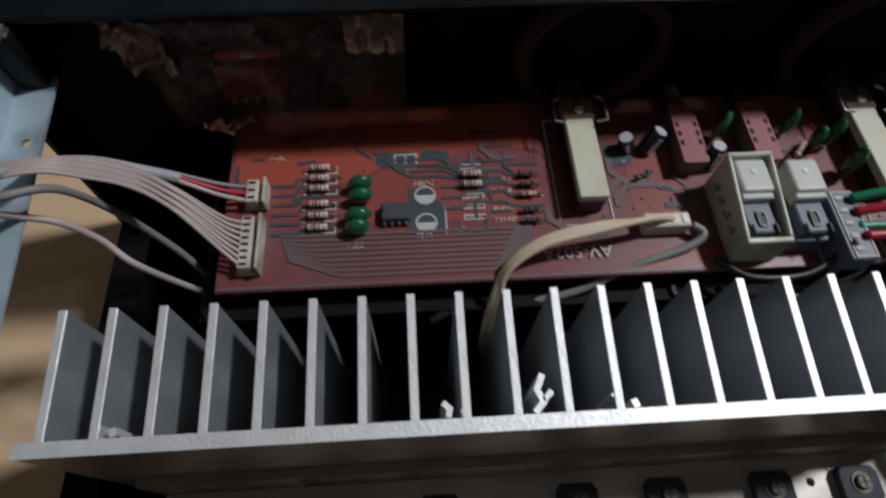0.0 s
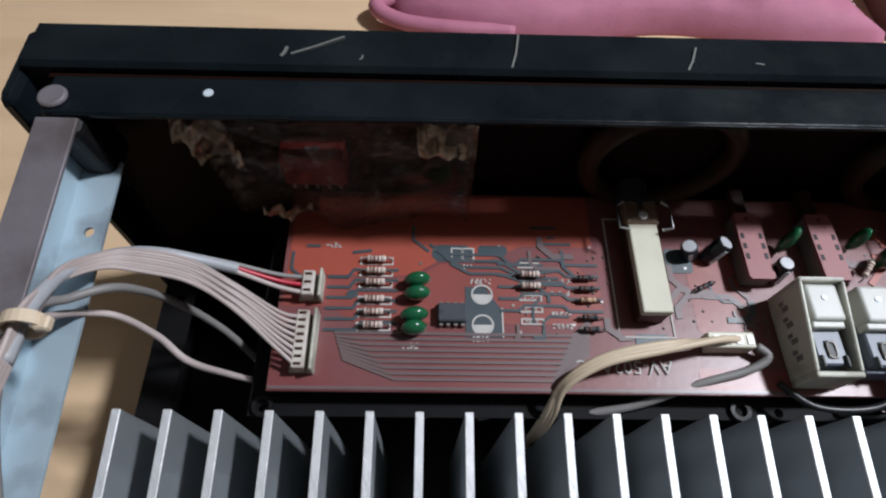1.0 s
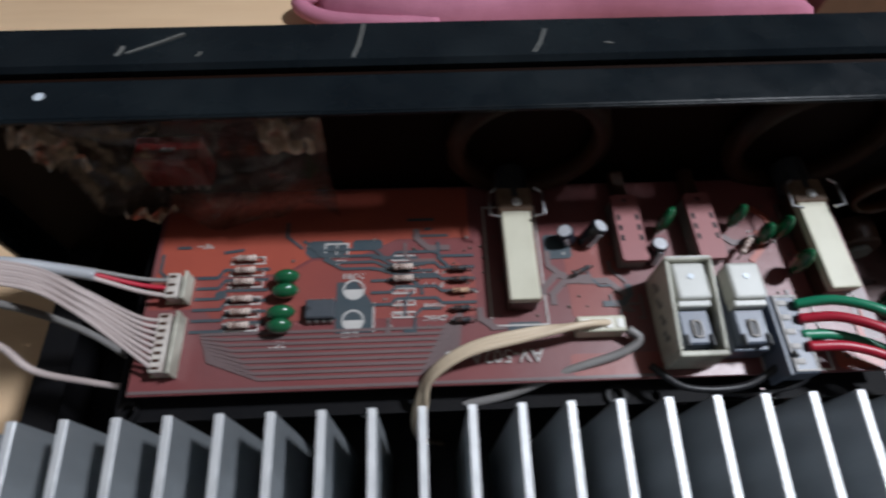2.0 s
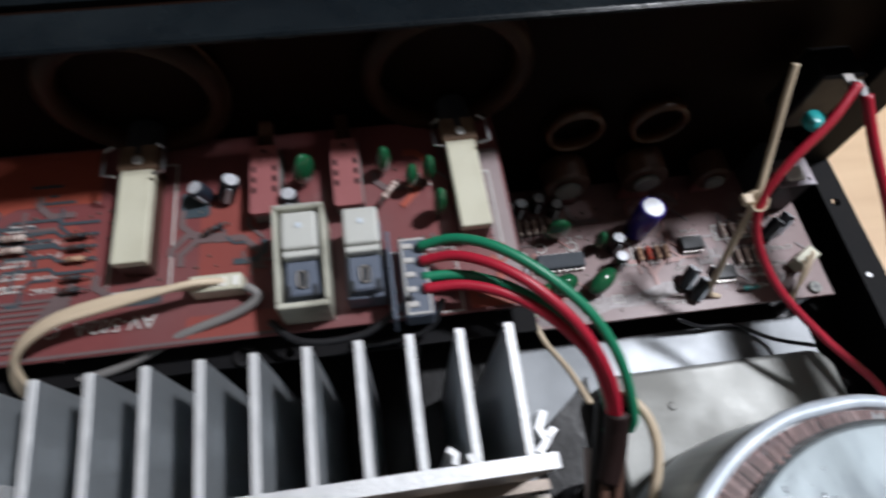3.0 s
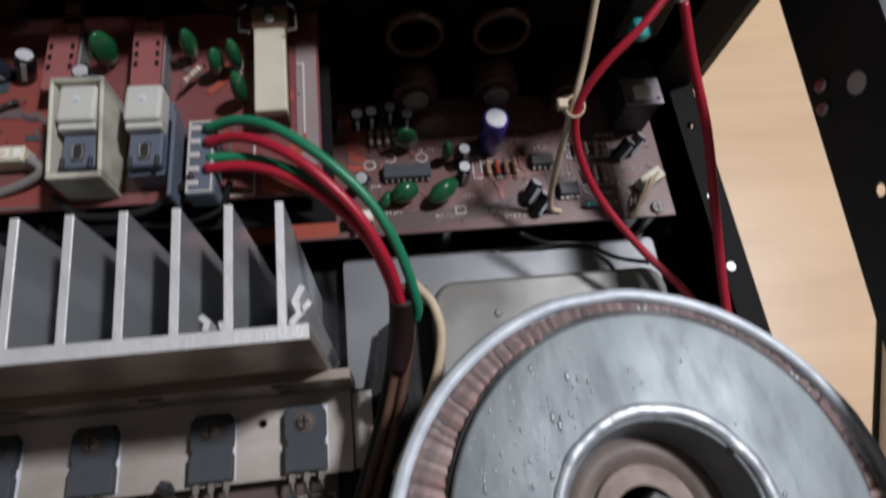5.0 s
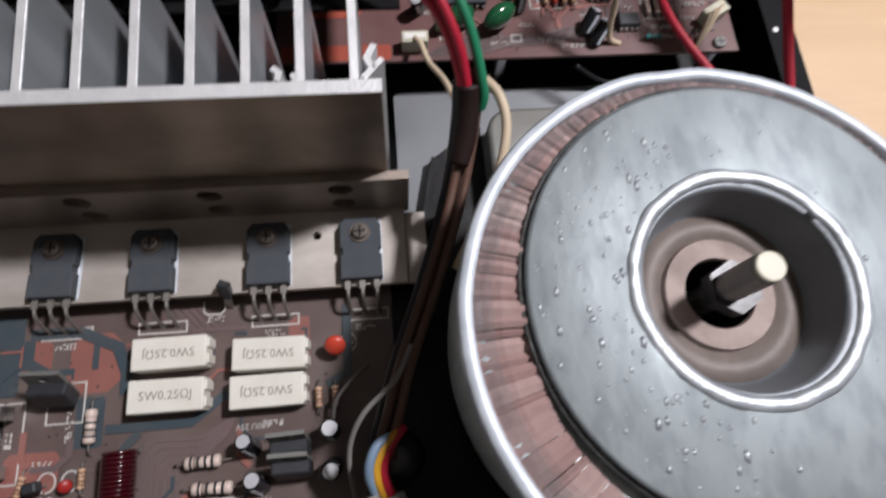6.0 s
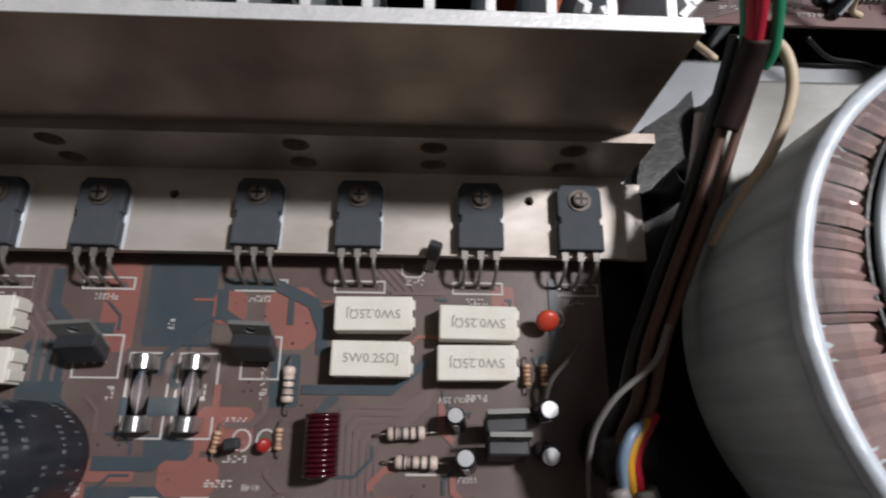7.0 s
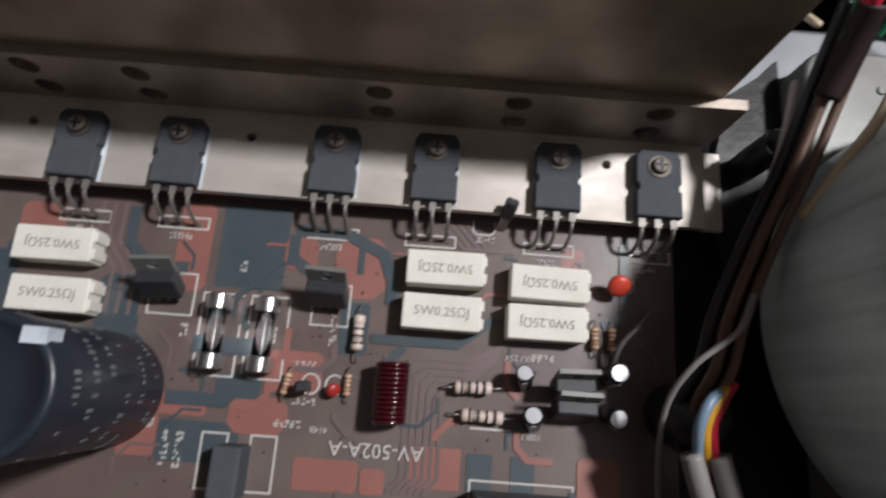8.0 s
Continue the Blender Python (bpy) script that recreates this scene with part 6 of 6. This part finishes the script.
def film_sheet(u0, u1, v0, v1, seed, rough, out=0.0):
    """A crinkled hanging sheet between two shares of the whole width and height."""
    bm = bmesh.new()
    nx, nz = 30, 22
    grid = []
    for j in range(nz + 1):
        row = []
        for i in range(nx + 1):
            u, v = u0 + (u1 - u0) * i / nx, v0 + (v1 - v0) * j / nz
            x = -0.171 + 0.095 * u + 0.012 * (1 - v) * (1 - u)
            z = 0.0815 + (0.1300 - 0.0815) * v + (0.005 * math.sin(u * 9) + 0.003 * math.sin(u * 23)) * (1 - v)
            y = 0.1760 - out - 0.005 * (1 - v) + 0.003 * noise.noise(Vector((x * 45, z * 40, seed))) + rough * abs(noise.noise(Vector((x * 110, z * 75, seed + 2)))) + 0.5 * rough * noise.noise(Vector((x * 330, z * 240, seed)))
            row.append(bm.verts.new((x + 0.125, min(y, 0.1900) - 0.183, z - 0.0900)))
        grid.append(row)
    for j in range(nz):
        for i in range(nx):
            bm.faces.new((grid[j][i], grid[j][i + 1], grid[j + 1][i + 1], grid[j + 1][i]))
    bmesh.ops.solidify(bm, geom=bm.faces[:], thickness=0.0003)
    return bm


part("smoky_film", film_sheet(0.03, 1.0, 0.0, 1.0, 3.0, 0.0022), SMOKEFILM, fo, "thin smoky clear film", smooth=True)
# Brighter metallic pieces put in where the single clear film glints.
part("golden_glint_piece", film_sheet(0.0, 0.17, 0.55, 1.0, 5.0, 0.0060, 0.0016), FOIL, fo, "crinkled piece put in for the corner's golden glints")
part("corner_glint_piece", film_sheet(0.80, 1.0, 0.72, 1.0, 9.0, 0.0050, 0.0016), FOIL, fo, "creased corner piece put in for a bright glint")
part("lower_glint_piece", film_sheet(0.14, 0.34, 0.0, 0.13, 12.0, 0.0060, 0.0016), FOIL, fo, "creased lower piece put in for a bright glint")
rb = thing("selector_block", (-0.1310, 0.1845, 0.0922), "red plastic selector block with a row of silver pins", "switch")
part("case", box(-0.0110, 0.0110, -0.0050, 0.0050, 0.0025, 0.0180, 0.0008), REDPLASTIC, rb)
for i in range(5):
    part("pin", rod((-0.0084 + i * 0.0042, -0.0042, 0.0), (-0.0084 + i * 0.0042, -0.0042, 0.0030), 0.0006, 8), STEEL, rb)
part("mark", box(-0.0020, 0.0025, -0.0015, 0.0000, 0.0180, 0.0183), SILK, rb)
part("knob_shaft", rod((0, 0.0050, 0.0110), (0, 0.0210, 0.0110), 0.0040, 14), RINGBROWN, rb)
sk = thing("mains_switch", (0.2380, 0.1740, 0.0860), "switch with soldered red wires behind the front panel", "switch")
part("case", box(-0.0090, 0.0090, -0.0010, 0.0145, -0.0120, 0.0170, 0.0008, 1), BLACK, sk)
for i, (dx, dz) in enumerate(((-0.002, 0.0190), (0.0045, 0.0150))):
    part("lug", box(dx - 0.0018, dx + 0.0018, -0.0090, -0.0020, dz, dz + 0.0010), LEAD, sk, "soldered lug")
    part("solder", rod((dx, -0.0085, dz), (dx, -0.0060, dz + 0.0020), 0.0022, 10, r2=0.0012), STEEL, sk)
part("suppressor", lathe([(0.0010, -0.0022), (0.0042, -0.0016), (0.0046, 0.0), (0.0042, 0.0016), (0.0010, 0.0022)], 20, centre=(-0.0055, -0.0085, 0.0020)), TEAL, sk, "teal disc suppressor", smooth=True)


# ---- wiring ----
def cable(name, pts, r, mat, label, group="loose wires"):
    t = thing(name, pts[0], label, "wire", group)
    o = Vector(pts[0])
    part("insulation", wire([Vector(p) - o for p in pts], r, 10, 10), mat, t, smooth=True)
    return t


SLEEVEPALE = material("pale_grey_sleeve", (0.36, 0.37, 0.39), 0.45, second=(0.26, 0.265, 0.28), scale=70, amount=0.6)
WIREGREYPINK = material("dirty_white_wire_pvc", (0.40, 0.33, 0.31), 0.5, second=(0.3, 0.25, 0.24), scale=70, amount=0.5)
for i in range(8):
    y = 0.1328 - i * 0.0025
    k = (i - 3.5)
    cable("ribbon_wire", [(-0.1320, y, UZ + 0.0045), (-0.1390, 0.1265 - k * 0.0017, 0.0895), (-0.1510, 0.1330 - k * 0.0011, 0.1005 + (i % 2) * 0.0012), (-0.1640, 0.1392 - k * 0.0010, 0.1050), (-0.1760, 0.1402 - k * 0.0010, 0.1095),
                           (-0.1852, 0.1382 - k * 0.0009, 0.1140 + k * 0.0003), (-0.1895, 0.1275 - k * 0.0006, 0.1255), (-0.1880, 0.1140, 0.1345 + k * 0.0006), (-0.1870, 0.0950 + k * 0.0005, 0.1375 + k * 0.0006), (-0.1930, 0.0300, 0.1390 + k * 0.0004)],
          0.00066, WIREPINKWHITE if i % 2 else WIREGREYPINK, "thin dusty white wire of a ribbon to the red board", "ribbon wires")
for i, m in enumerate((WIREPINKWHITE, WIRERED, WIREGREY)):
    cable("signal_wire", [(-0.1320, 0.1415 + i * 0.003, UZ + 0.0045), (-0.1420, 0.1425 + i * 0.0022, 0.0880), (-0.1560, 0.1450 + i * 0.0012, 0.0950), (-0.1650, 0.1455 + i * 0.001, 0.0990), (-0.1760, 0.1450 + i * 0.0008, 0.1050), (-0.1855, 0.1415, 0.1100), (-0.1900, 0.1300, 0.1220),
                          (-0.1870, 0.1000, 0.1370)], 0.0008, m, "thin white wire to the three-way plug" if m is WIREPINKWHITE else "thin red wire to the three-way plug" if m is WIRERED else "thin grey wire to the three-way plug", "signal wires")
cable("signal_sleeve", [(-0.1535, 0.1456, 0.0942), (-0.1640, 0.1462, 0.0985), (-0.1760, 0.1455, 0.1050), (-0.1855, 0.1420, 0.1100), (-0.1900, 0.1305, 0.1220), (-0.1885, 0.1150, 0.1330), (-0.1870, 0.1000, 0.1370)], 0.0020, SLEEVEPALE, "pale grey sleeve over three thin signal wires")
cable("grey_cable", [(-0.1340, 0.1150, 0.0440), (-0.1480, 0.1168, 0.0590), (-0.1560, 0.1150, 0.0770), (-0.1625, 0.1135, 0.0960), (-0.1715, 0.1198, 0.1000), (-0.1838, 0.1253, 0.1018), (-0.1905, 0.1232, 0.1095), (-0.1915, 0.1175, 0.1210), (-0.1880, 0.1100, 0.1345), (-0.1890, 0.0980, 0.1390)], 0.0011, WIREPINKWHITE, "pale cable sagging beside the heatsink")
cable("grey_cable", [(-0.1500, 0.1250, 0.0200), (-0.1610, 0.1330, 0.0560), (-0.1690, 0.1365, 0.0720), (-0.1745, 0.1350, 0.0930), (-0.1775, 0.1312, 0.1090), (-0.1810, 0.1280, 0.1165), (-0.1875, 0.1225, 0.1215), (-0.1905, 0.1150, 0.1290), (-0.1900, 0.0900, 0.1300), (-0.1880, 0.0500, 0.1000), (-0.1900, 0.0200, 0.0400), (-0.1860, 0.0000, 0.0040)], 0.0013, WIREGREY, "dusty grey cable running along the rail")
tie = thing("cable_tie", (-0.1850, 0.1090, 0.1350), "pale plastic cable tie round the wires", "cable tie", "cable ties")
tr = lathe([(0.0050, -0.0016), (0.0050, 0.0016), (0.0042, 0.0016), (0.0042, -0.0016)], 20, closed=True)
bmesh.ops.transform(tr, matrix=pose(0, 0, 0.0028, 84, 0, 6), verts=tr.verts[:])
part("band", tr, WIRECREAM, tie)
part("head", box(0.003, 0.0065, -0.0018, 0.0018, 0.0020, 0.0048, 0.0005, 1), WIRECREAM, tie)

for i in range(3):
    cable("plug_wire", [(0.0080 + i * 0.0035, 0.1255 + i * 0.0005, UZ + 0.0062), (0.0010 + i * 0.002, 0.1245, UZ + 0.0090 + i * 0.0008), (-0.0150, 0.1225 - i * 0.0012, UZ + 0.0110), (-0.0330, 0.1185 - i * 0.0012, UZ + 0.0100), (-0.0450, 0.1120 - i * 0.0010, UZ + 0.0040),
                        (-0.0500 + i * 0.0014, 0.1040, UZ - 0.0080), (-0.0510 + i * 0.0016, 0.1015, UZ - 0.0300), (-0.0490, 0.1030, 0.0200), (-0.0400, 0.1050, -0.0050)], 0.0012, WIRECREAM, "cream wire from the plug down past the heatsink", "cream plug wires")
cable("shield_cable", [(0.0215, 0.1245, UZ + 0.0050), (0.0250, 0.1210, UZ + 0.0040), (0.0180, 0.1170, UZ + 0.0020), (0.0000, 0.1125, UZ - 0.0010), (-0.0200, 0.1070, UZ - 0.0080), (-0.0420, 0.1050, UZ - 0.0130), (-0.0600, 0.1070, UZ - 0.0180), (-0.0700, 0.1080, UZ - 0.0320)], 0.0015, WIREGREY, "grey shielded cable under the board's front edge")
cable("black_wire", [(0.0280, 0.1130, UZ + 0.0010), (0.0380, 0.1050, UZ + 0.0020), (0.0560, 0.1045, UZ + 0.0030), (0.0680, 0.1100, UZ + 0.0060), (0.0730, 0.1130, UZ + 0.0095)], 0.0012, WIREBLACK, "black wire bowed round the push switches")
cable("black_wire", [(0.0830, 0.1130, UZ + 0.0040), (0.0780, 0.1060, UZ - 0.0020), (0.0640, 0.1040, UZ - 0.0060), (0.0520, 0.1055, UZ - 0.0090)], 0.0010, WIREBLACK, "black wire bowed round the push switches")
axial_resistor((0.0900, 0.1205, UZ + 0.0030), -10, 0.0100, 0.0012, RESTAN, "small tan resistor with brown bands")

for nm, m, pts in (("green_wire", WIREGREEN, [(0.0770, 0.1295, 0.0900), (0.0880, 0.1285, 0.0950), (0.1000, 0.1225, 0.0985), (0.1135, 0.1121, 0.0975), (0.1265, 0.0995, 0.0920), (0.1350, 0.0860, 0.0830), (0.1400, 0.0720, 0.0690), (0.1395, 0.0680, 0.0630)]),
                   ("red_wire", WIRERED, [(0.0770, 0.1245, 0.0895), (0.0880, 0.1230, 0.0940), (0.1000, 0.1165, 0.0970), (0.1120, 0.1070, 0.0960), (0.1235, 0.0950, 0.0900), (0.1315, 0.0820, 0.0800), (0.1345, 0.0730, 0.0700), (0.1350, 0.0690, 0.0640)]),
                   ("red_wire", WIRERED, [(0.0770, 0.1150, 0.0895), (0.0900, 0.1140, 0.0910), (0.1030, 0.1090, 0.0912), (0.1150, 0.1005, 0.0890), (0.1258, 0.0895, 0.0828), (0.1318, 0.0775, 0.0735), (0.1335, 0.0700, 0.0650)]),
                   ("green_wire", WIREGREEN, [(0.0770, 0.1195, 0.0880), (0.0900, 0.1185, 0.0885), (0.1055, 0.1122, 0.0880), (0.1190, 0.1018, 0.0845), (0.1290, 0.0885, 0.0765), (0.1338, 0.0740, 0.0650), (0.1335, 0.0685, 0.0590)])):
    cable(nm, pts, 0.0017, m, "thick green wire arching to the transformer bundle" if m is WIREGREEN else "thick red wire arching to the transformer bundle", "arching power wires")
for i, (m, r, dx, dz) in enumerate(((WIREBROWN, 0.0017, 0.0, 0.0), (WIREBROWN, 0.0015, 0.0040, 0.002), (WIREBLACK, 0.0019, -0.0022, -0.006), (WIREBROWN, 0.0015, 0.0018, -0.006))):
    cable("bundle_wire", [(0.1345 + dx * 0.8, 0.0770 + i * 0.001, 0.0690 + dz), (0.1345 + dx, 0.0680 + i * 0.001, 0.0600 + dz), (0.1310 + dx, 0.0520, 0.0500 + dz), (0.1255 + dx, 0.0340, 0.0440 + dz), (0.1170 + dx, 0.0120, 0.0380 + dz), (0.1080 + dx, -0.0100, 0.0360 + dz), (0.1030 + dx, -0.0260, 0.0360 + dz), (0.1000 + dx, -0.0360, 0.0300 + dz),
                          (0.1020 + dx, -0.0500, 0.0180)], r, m, "dark brown sleeved wire beside the transformer" if m is WIREBROWN else "black wire beside the transformer", "bundled wires")
cable("cream_wire", [(0.1220, 0.1235, LZ + 0.0070), (0.1240, 0.1170, 0.0320), (0.1265, 0.1080, 0.0330), (0.1310, 0.0950, 0.0400), (0.1330, 0.0800, 0.0500)], 0.0012, WIRECREAM, "cream wire from the small plug", "cream wires")
cable("cream_wire", [(0.1400, 0.0800, 0.0640), (0.1455, 0.0720, 0.0650), (0.1475, 0.0610, 0.0620), (0.1440, 0.0470, 0.0560), (0.1370, 0.0340, 0.0480), (0.1290, 0.0200, 0.0400)], 0.0017, WIRECREAM, "cream wire curling beside the transformer", "cream wires")
cable("grey_cable", [(0.1310, 0.0660, 0.0400), (0.1280, 0.0450, 0.0350), (0.1220, 0.0250, 0.0320), (0.1160, 0.0050, 0.0300)], 0.0015, WIREPINKWHITE, "dusty white wire in the transformer bundle")
# Black sheet laid where the transformer's shadow falls; its fold is invented.
card = thing("transformer_shadow_sheet", (0.128, 0.055, 0.0010), "black sheet put in for the transformer's cast shadow", "card")
part("card", shifted(prism([(0.1205, 0.0540), (0.1265, 0.0800), (0.1430, 0.0920), (0.1495, 0.0990), (0.1495, 0.0400), (0.1240, 0.0100), (0.1200, 0.0300)], 0.0010, 0.0025), (0.128, 0.055, 0.0010)), BLACK, card)
part("shadow_sheet_fold", shifted(strip([(0.1212, 0.0540), (0.1268, 0.0790)], 0.0010, 0.0025, 0.0075), (0.128, 0.055, 0.0010)), BLACK, card, "upturned edge added to the shadow sheet")
sl = thing("wire_sleeve", (0.1350, 0.0735, 0.0690), "dark red-brown plastic sleeve gathering the arching wires", "sleeve")
SB = Vector((0.1350, 0.0735, 0.0690))
part("sleeve", wire([Vector(p) - SB for p in ((0.1350, 0.0735, 0.0690), (0.1352, 0.0690, 0.0635), (0.1345, 0.0620, 0.0570), (0.1325, 0.0540, 0.0510))], 0.0040, 18, 8), SLEEVERED, sl, smooth=True)
flap = thing("rubber_flap", (0.1310, 0.0500, 0.0010), "black rubber sleeve round the wire bundle", "sleeve")
part("sleeve", lathe([(0.0052, 0.0), (0.0054, 0.012), (0.0050, 0.0280), (0.0044, 0.0280), (0.0044, 0.0)], 20, closed=True), WIREBLACK, flap, smooth=True)
for i, (m, r0) in enumerate(((BLUEWIRE, 0.0088), (YELLOW, 0.0078), (WIRERED, 0.0072))):
    a = [(0.1030 + i * 0.001, -0.0300 + i * 0.001, 0.0400), (0.0965 + i * 0.0022, -0.0330, 0.0440 - i * 0.001), (0.0935 + i * 0.0022, -0.0400, 0.0430 - i * 0.001), (0.0950 + i * 0.0022, -0.0470, 0.0380), (0.0985 + i * 0.002, -0.0530, 0.0300), (0.1040 + i * 0.001, -0.0620, 0.0200)]
    cable("mains_wire", [(x + 0.003, y - 0.002, z - 0.004) for x, y, z in a], 0.0016, m, {0: "pale blue wire bent into a loop", 1: "yellow wire bent into a loop", 2: "red wire bent into a loop"}[i], "looped mains wires")
for i in range(2):
    cable("grey_cable", [(0.0960 + i * 0.008, -0.0500, 0.0340), (0.1000 + i * 0.008, -0.0620, 0.0320), (0.1080 + i * 0.006, -0.0780, 0.0260), (0.1130 + i * 0.006, -0.1000, 0.0160), (0.1150 + i * 0.006, -0.1250, 0.0060)], 0.0032, WIREGREY, "thick grey mains cable")
cable("thin_grey_wire", [(0.1120, -0.0050, 0.0420), (0.1060, -0.0160, 0.0440), (0.0950, -0.0260, 0.0400), (0.0900, -0.0380, 0.0320), (0.0920, -0.0560, 0.0200), (0.0960, -0.0700, 0.0100)], 0.0009, WIREGREY, "thin grey wire looping over the board edge")
cable("thin_grey_wire", [(0.0960, -0.0060, 0.0060), (0.0900, -0.0120, 0.0120), (0.0840, -0.0190, 0.0110), (0.0820, -0.0280, 0.0060)], 0.0008, WIREGREY, "thin grey wire looping over the board edge")
wrap = thing("black_tape_wrap", (0.1045, -0.0400, 0.0000), "black insulating tape wrapped round wire joints", "tape")
part("wrap", lathe([(0.0100, 0.0), (0.0105, 0.0100), (0.0098, 0.0230), (0.0060, 0.0290), (0.0040, 0.0300)], 22), WIREBLACK, wrap, smooth=True)

cable("red_wire", [(0.2365, 0.1660, 0.1070), (0.2260, 0.1560, 0.1000), (0.2130, 0.1470, 0.0900), (0.2060, 0.1390, 0.0780), (0.2080, 0.1290, 0.0650), (0.2180, 0.1130, 0.0520), (0.2340, 0.0930, 0.0440), (0.2500, 0.0740, 0.0400), (0.2580, 0.0560, 0.0360)], 0.0016, WIRERED, "long red wire from the switch to the transformer", "long red wires")
cable("red_wire", [(0.2430, 0.1650, 0.1020), (0.2480, 0.1500, 0.0900), (0.2560, 0.1280, 0.0740), (0.2620, 0.1050, 0.0560), (0.2640, 0.0800, 0.0440), (0.2660, 0.0500, 0.0320), (0.2640, 0.0200, 0.0200)], 0.0019, WIRERED, "long red wire from the switch to the transformer", "long red wires")
cable("pale_wire", [(0.2108, 0.1715, 0.1140), (0.2095, 0.1650, 0.1060), (0.2075, 0.1515, 0.0895), (0.2045, 0.1402, 0.0775), (0.2040, 0.1330, 0.0560), (0.2045, 0.1270, 0.0360), (0.2065, 0.1240, 0.0240), (0.2120, 0.1230, 0.0206)], 0.0013, WIRECREAM, "pale wire tied to the red wire")
tie2 = thing("cable_tie", (0.2045, 0.1395, 0.0780), "pale plastic cable tie round the wires", "cable tie", "cable ties")
tr = lathe([(0.0042, -0.0014), (0.0042, 0.0014), (0.0035, 0.0014), (0.0035, -0.0014)], 20, closed=True)
bmesh.ops.transform(tr, matrix=pose(0, 0, 0, 30, 10, 0), verts=tr.verts[:])
part("band", tr, WIRECREAM, tie2)
part("head", box(-0.0068, -0.0030, -0.0020, 0.0020, 0.0, 0.0030, 0.0004, 1), WIRECREAM, tie2)
cable("black_wire", [(0.1930, 0.1165, 0.0150), (0.2080, 0.1140, 0.0060), (0.2250, 0.1130, 0.0040), (0.2400, 0.1040, 0.0060), (0.2480, 0.0960, 0.0190)], 0.0010, WIREBLACK, "black wire lying on the floor plate")

# ---- things on the bench beyond the amplifier ----
bag = thing("pink_bag", (0.060, 0.500, TABLE_Z), "soft pink cloth bag with a stitched edge on the table", "bag")
bm = bmesh.new()
bmesh.ops.create_grid(bm, x_segments=48, y_segments=32, size=1.0)
for v in bm.verts:
    u, w = v.co.x, v.co.y
    e = max(0.0, 1 - max(abs(u), abs(w)) ** 4)
    v.co = Vector((u * 0.185 + 0.012 * math.sin(w * 4), w * 0.100 + 0.008 * math.sin(u * 5 + 1), 0.002 + 0.030 * e ** 0.5 + (0.006 * noise.noise(Vector((u * 5, w * 5, 0))) + 0.003 * noise.noise(Vector((u * 14, w * 11, 4)))) * e))
r = bmesh.ops.extrude_face_region(bm, geom=bm.faces[:])
for v in [g for g in r["geom"] if isinstance(g, bmesh.types.BMVert)]:
    v.co.z = 0.0
bmesh.ops.recalc_face_normals(bm, faces=bm.faces[:])
part("cloth", bm, PINKCLOTH, bag, smooth=True)
part("strap", wire([(-0.175, -0.07, 0.010), (-0.190, -0.085, 0.012), (-0.170, -0.098, 0.010), (-0.130, -0.104, 0.010), (-0.090, -0.103, 0.008)], 0.006, 10, 8), PINKCLOTH, bag, smooth=True)
for i in range(40):
    a = 0.172 - i * 0.0003
    part("stitch", box(a - 0.0010, a + 0.0010, -0.098 + i * 0.0048, -0.0955 + i * 0.0048, 0.0125, 0.0145), WIREPINKWHITE, bag)
bb = thing("brown_box", (0.300, 0.470, TABLE_Z), "brown cardboard box beside the pink bag", "box")
part("carton", box(-0.045, 0.060, -0.060, 0.060, 0.0, 0.030, 0.002), WIREBROWN, bb)
part("flap", box(-0.043, 0.058, -0.058, 0.0, 0.030, 0.0315, 0.0005, 1), WIREBROWN, bb)
ph = thing("dark_notebook", (0.430, 0.035, TABLE_Z), "dark notebook with pale page edges on the table", "notebook", turn=-25)
part("pages", box(-0.048, 0.048, -0.072, 0.072, 0.0012, 0.0100, 0.0005, 1), WHITEPLASTIC, ph, "pale page block")
part("cover", box(-0.044, 0.052, -0.074, 0.074, 0.0100, 0.0116, 0.0004, 1), GREENBLACK, ph)
part("cover", box(-0.050, 0.052, -0.074, 0.074, 0.0, 0.0012, 0.0004, 1), GREENBLACK, ph)
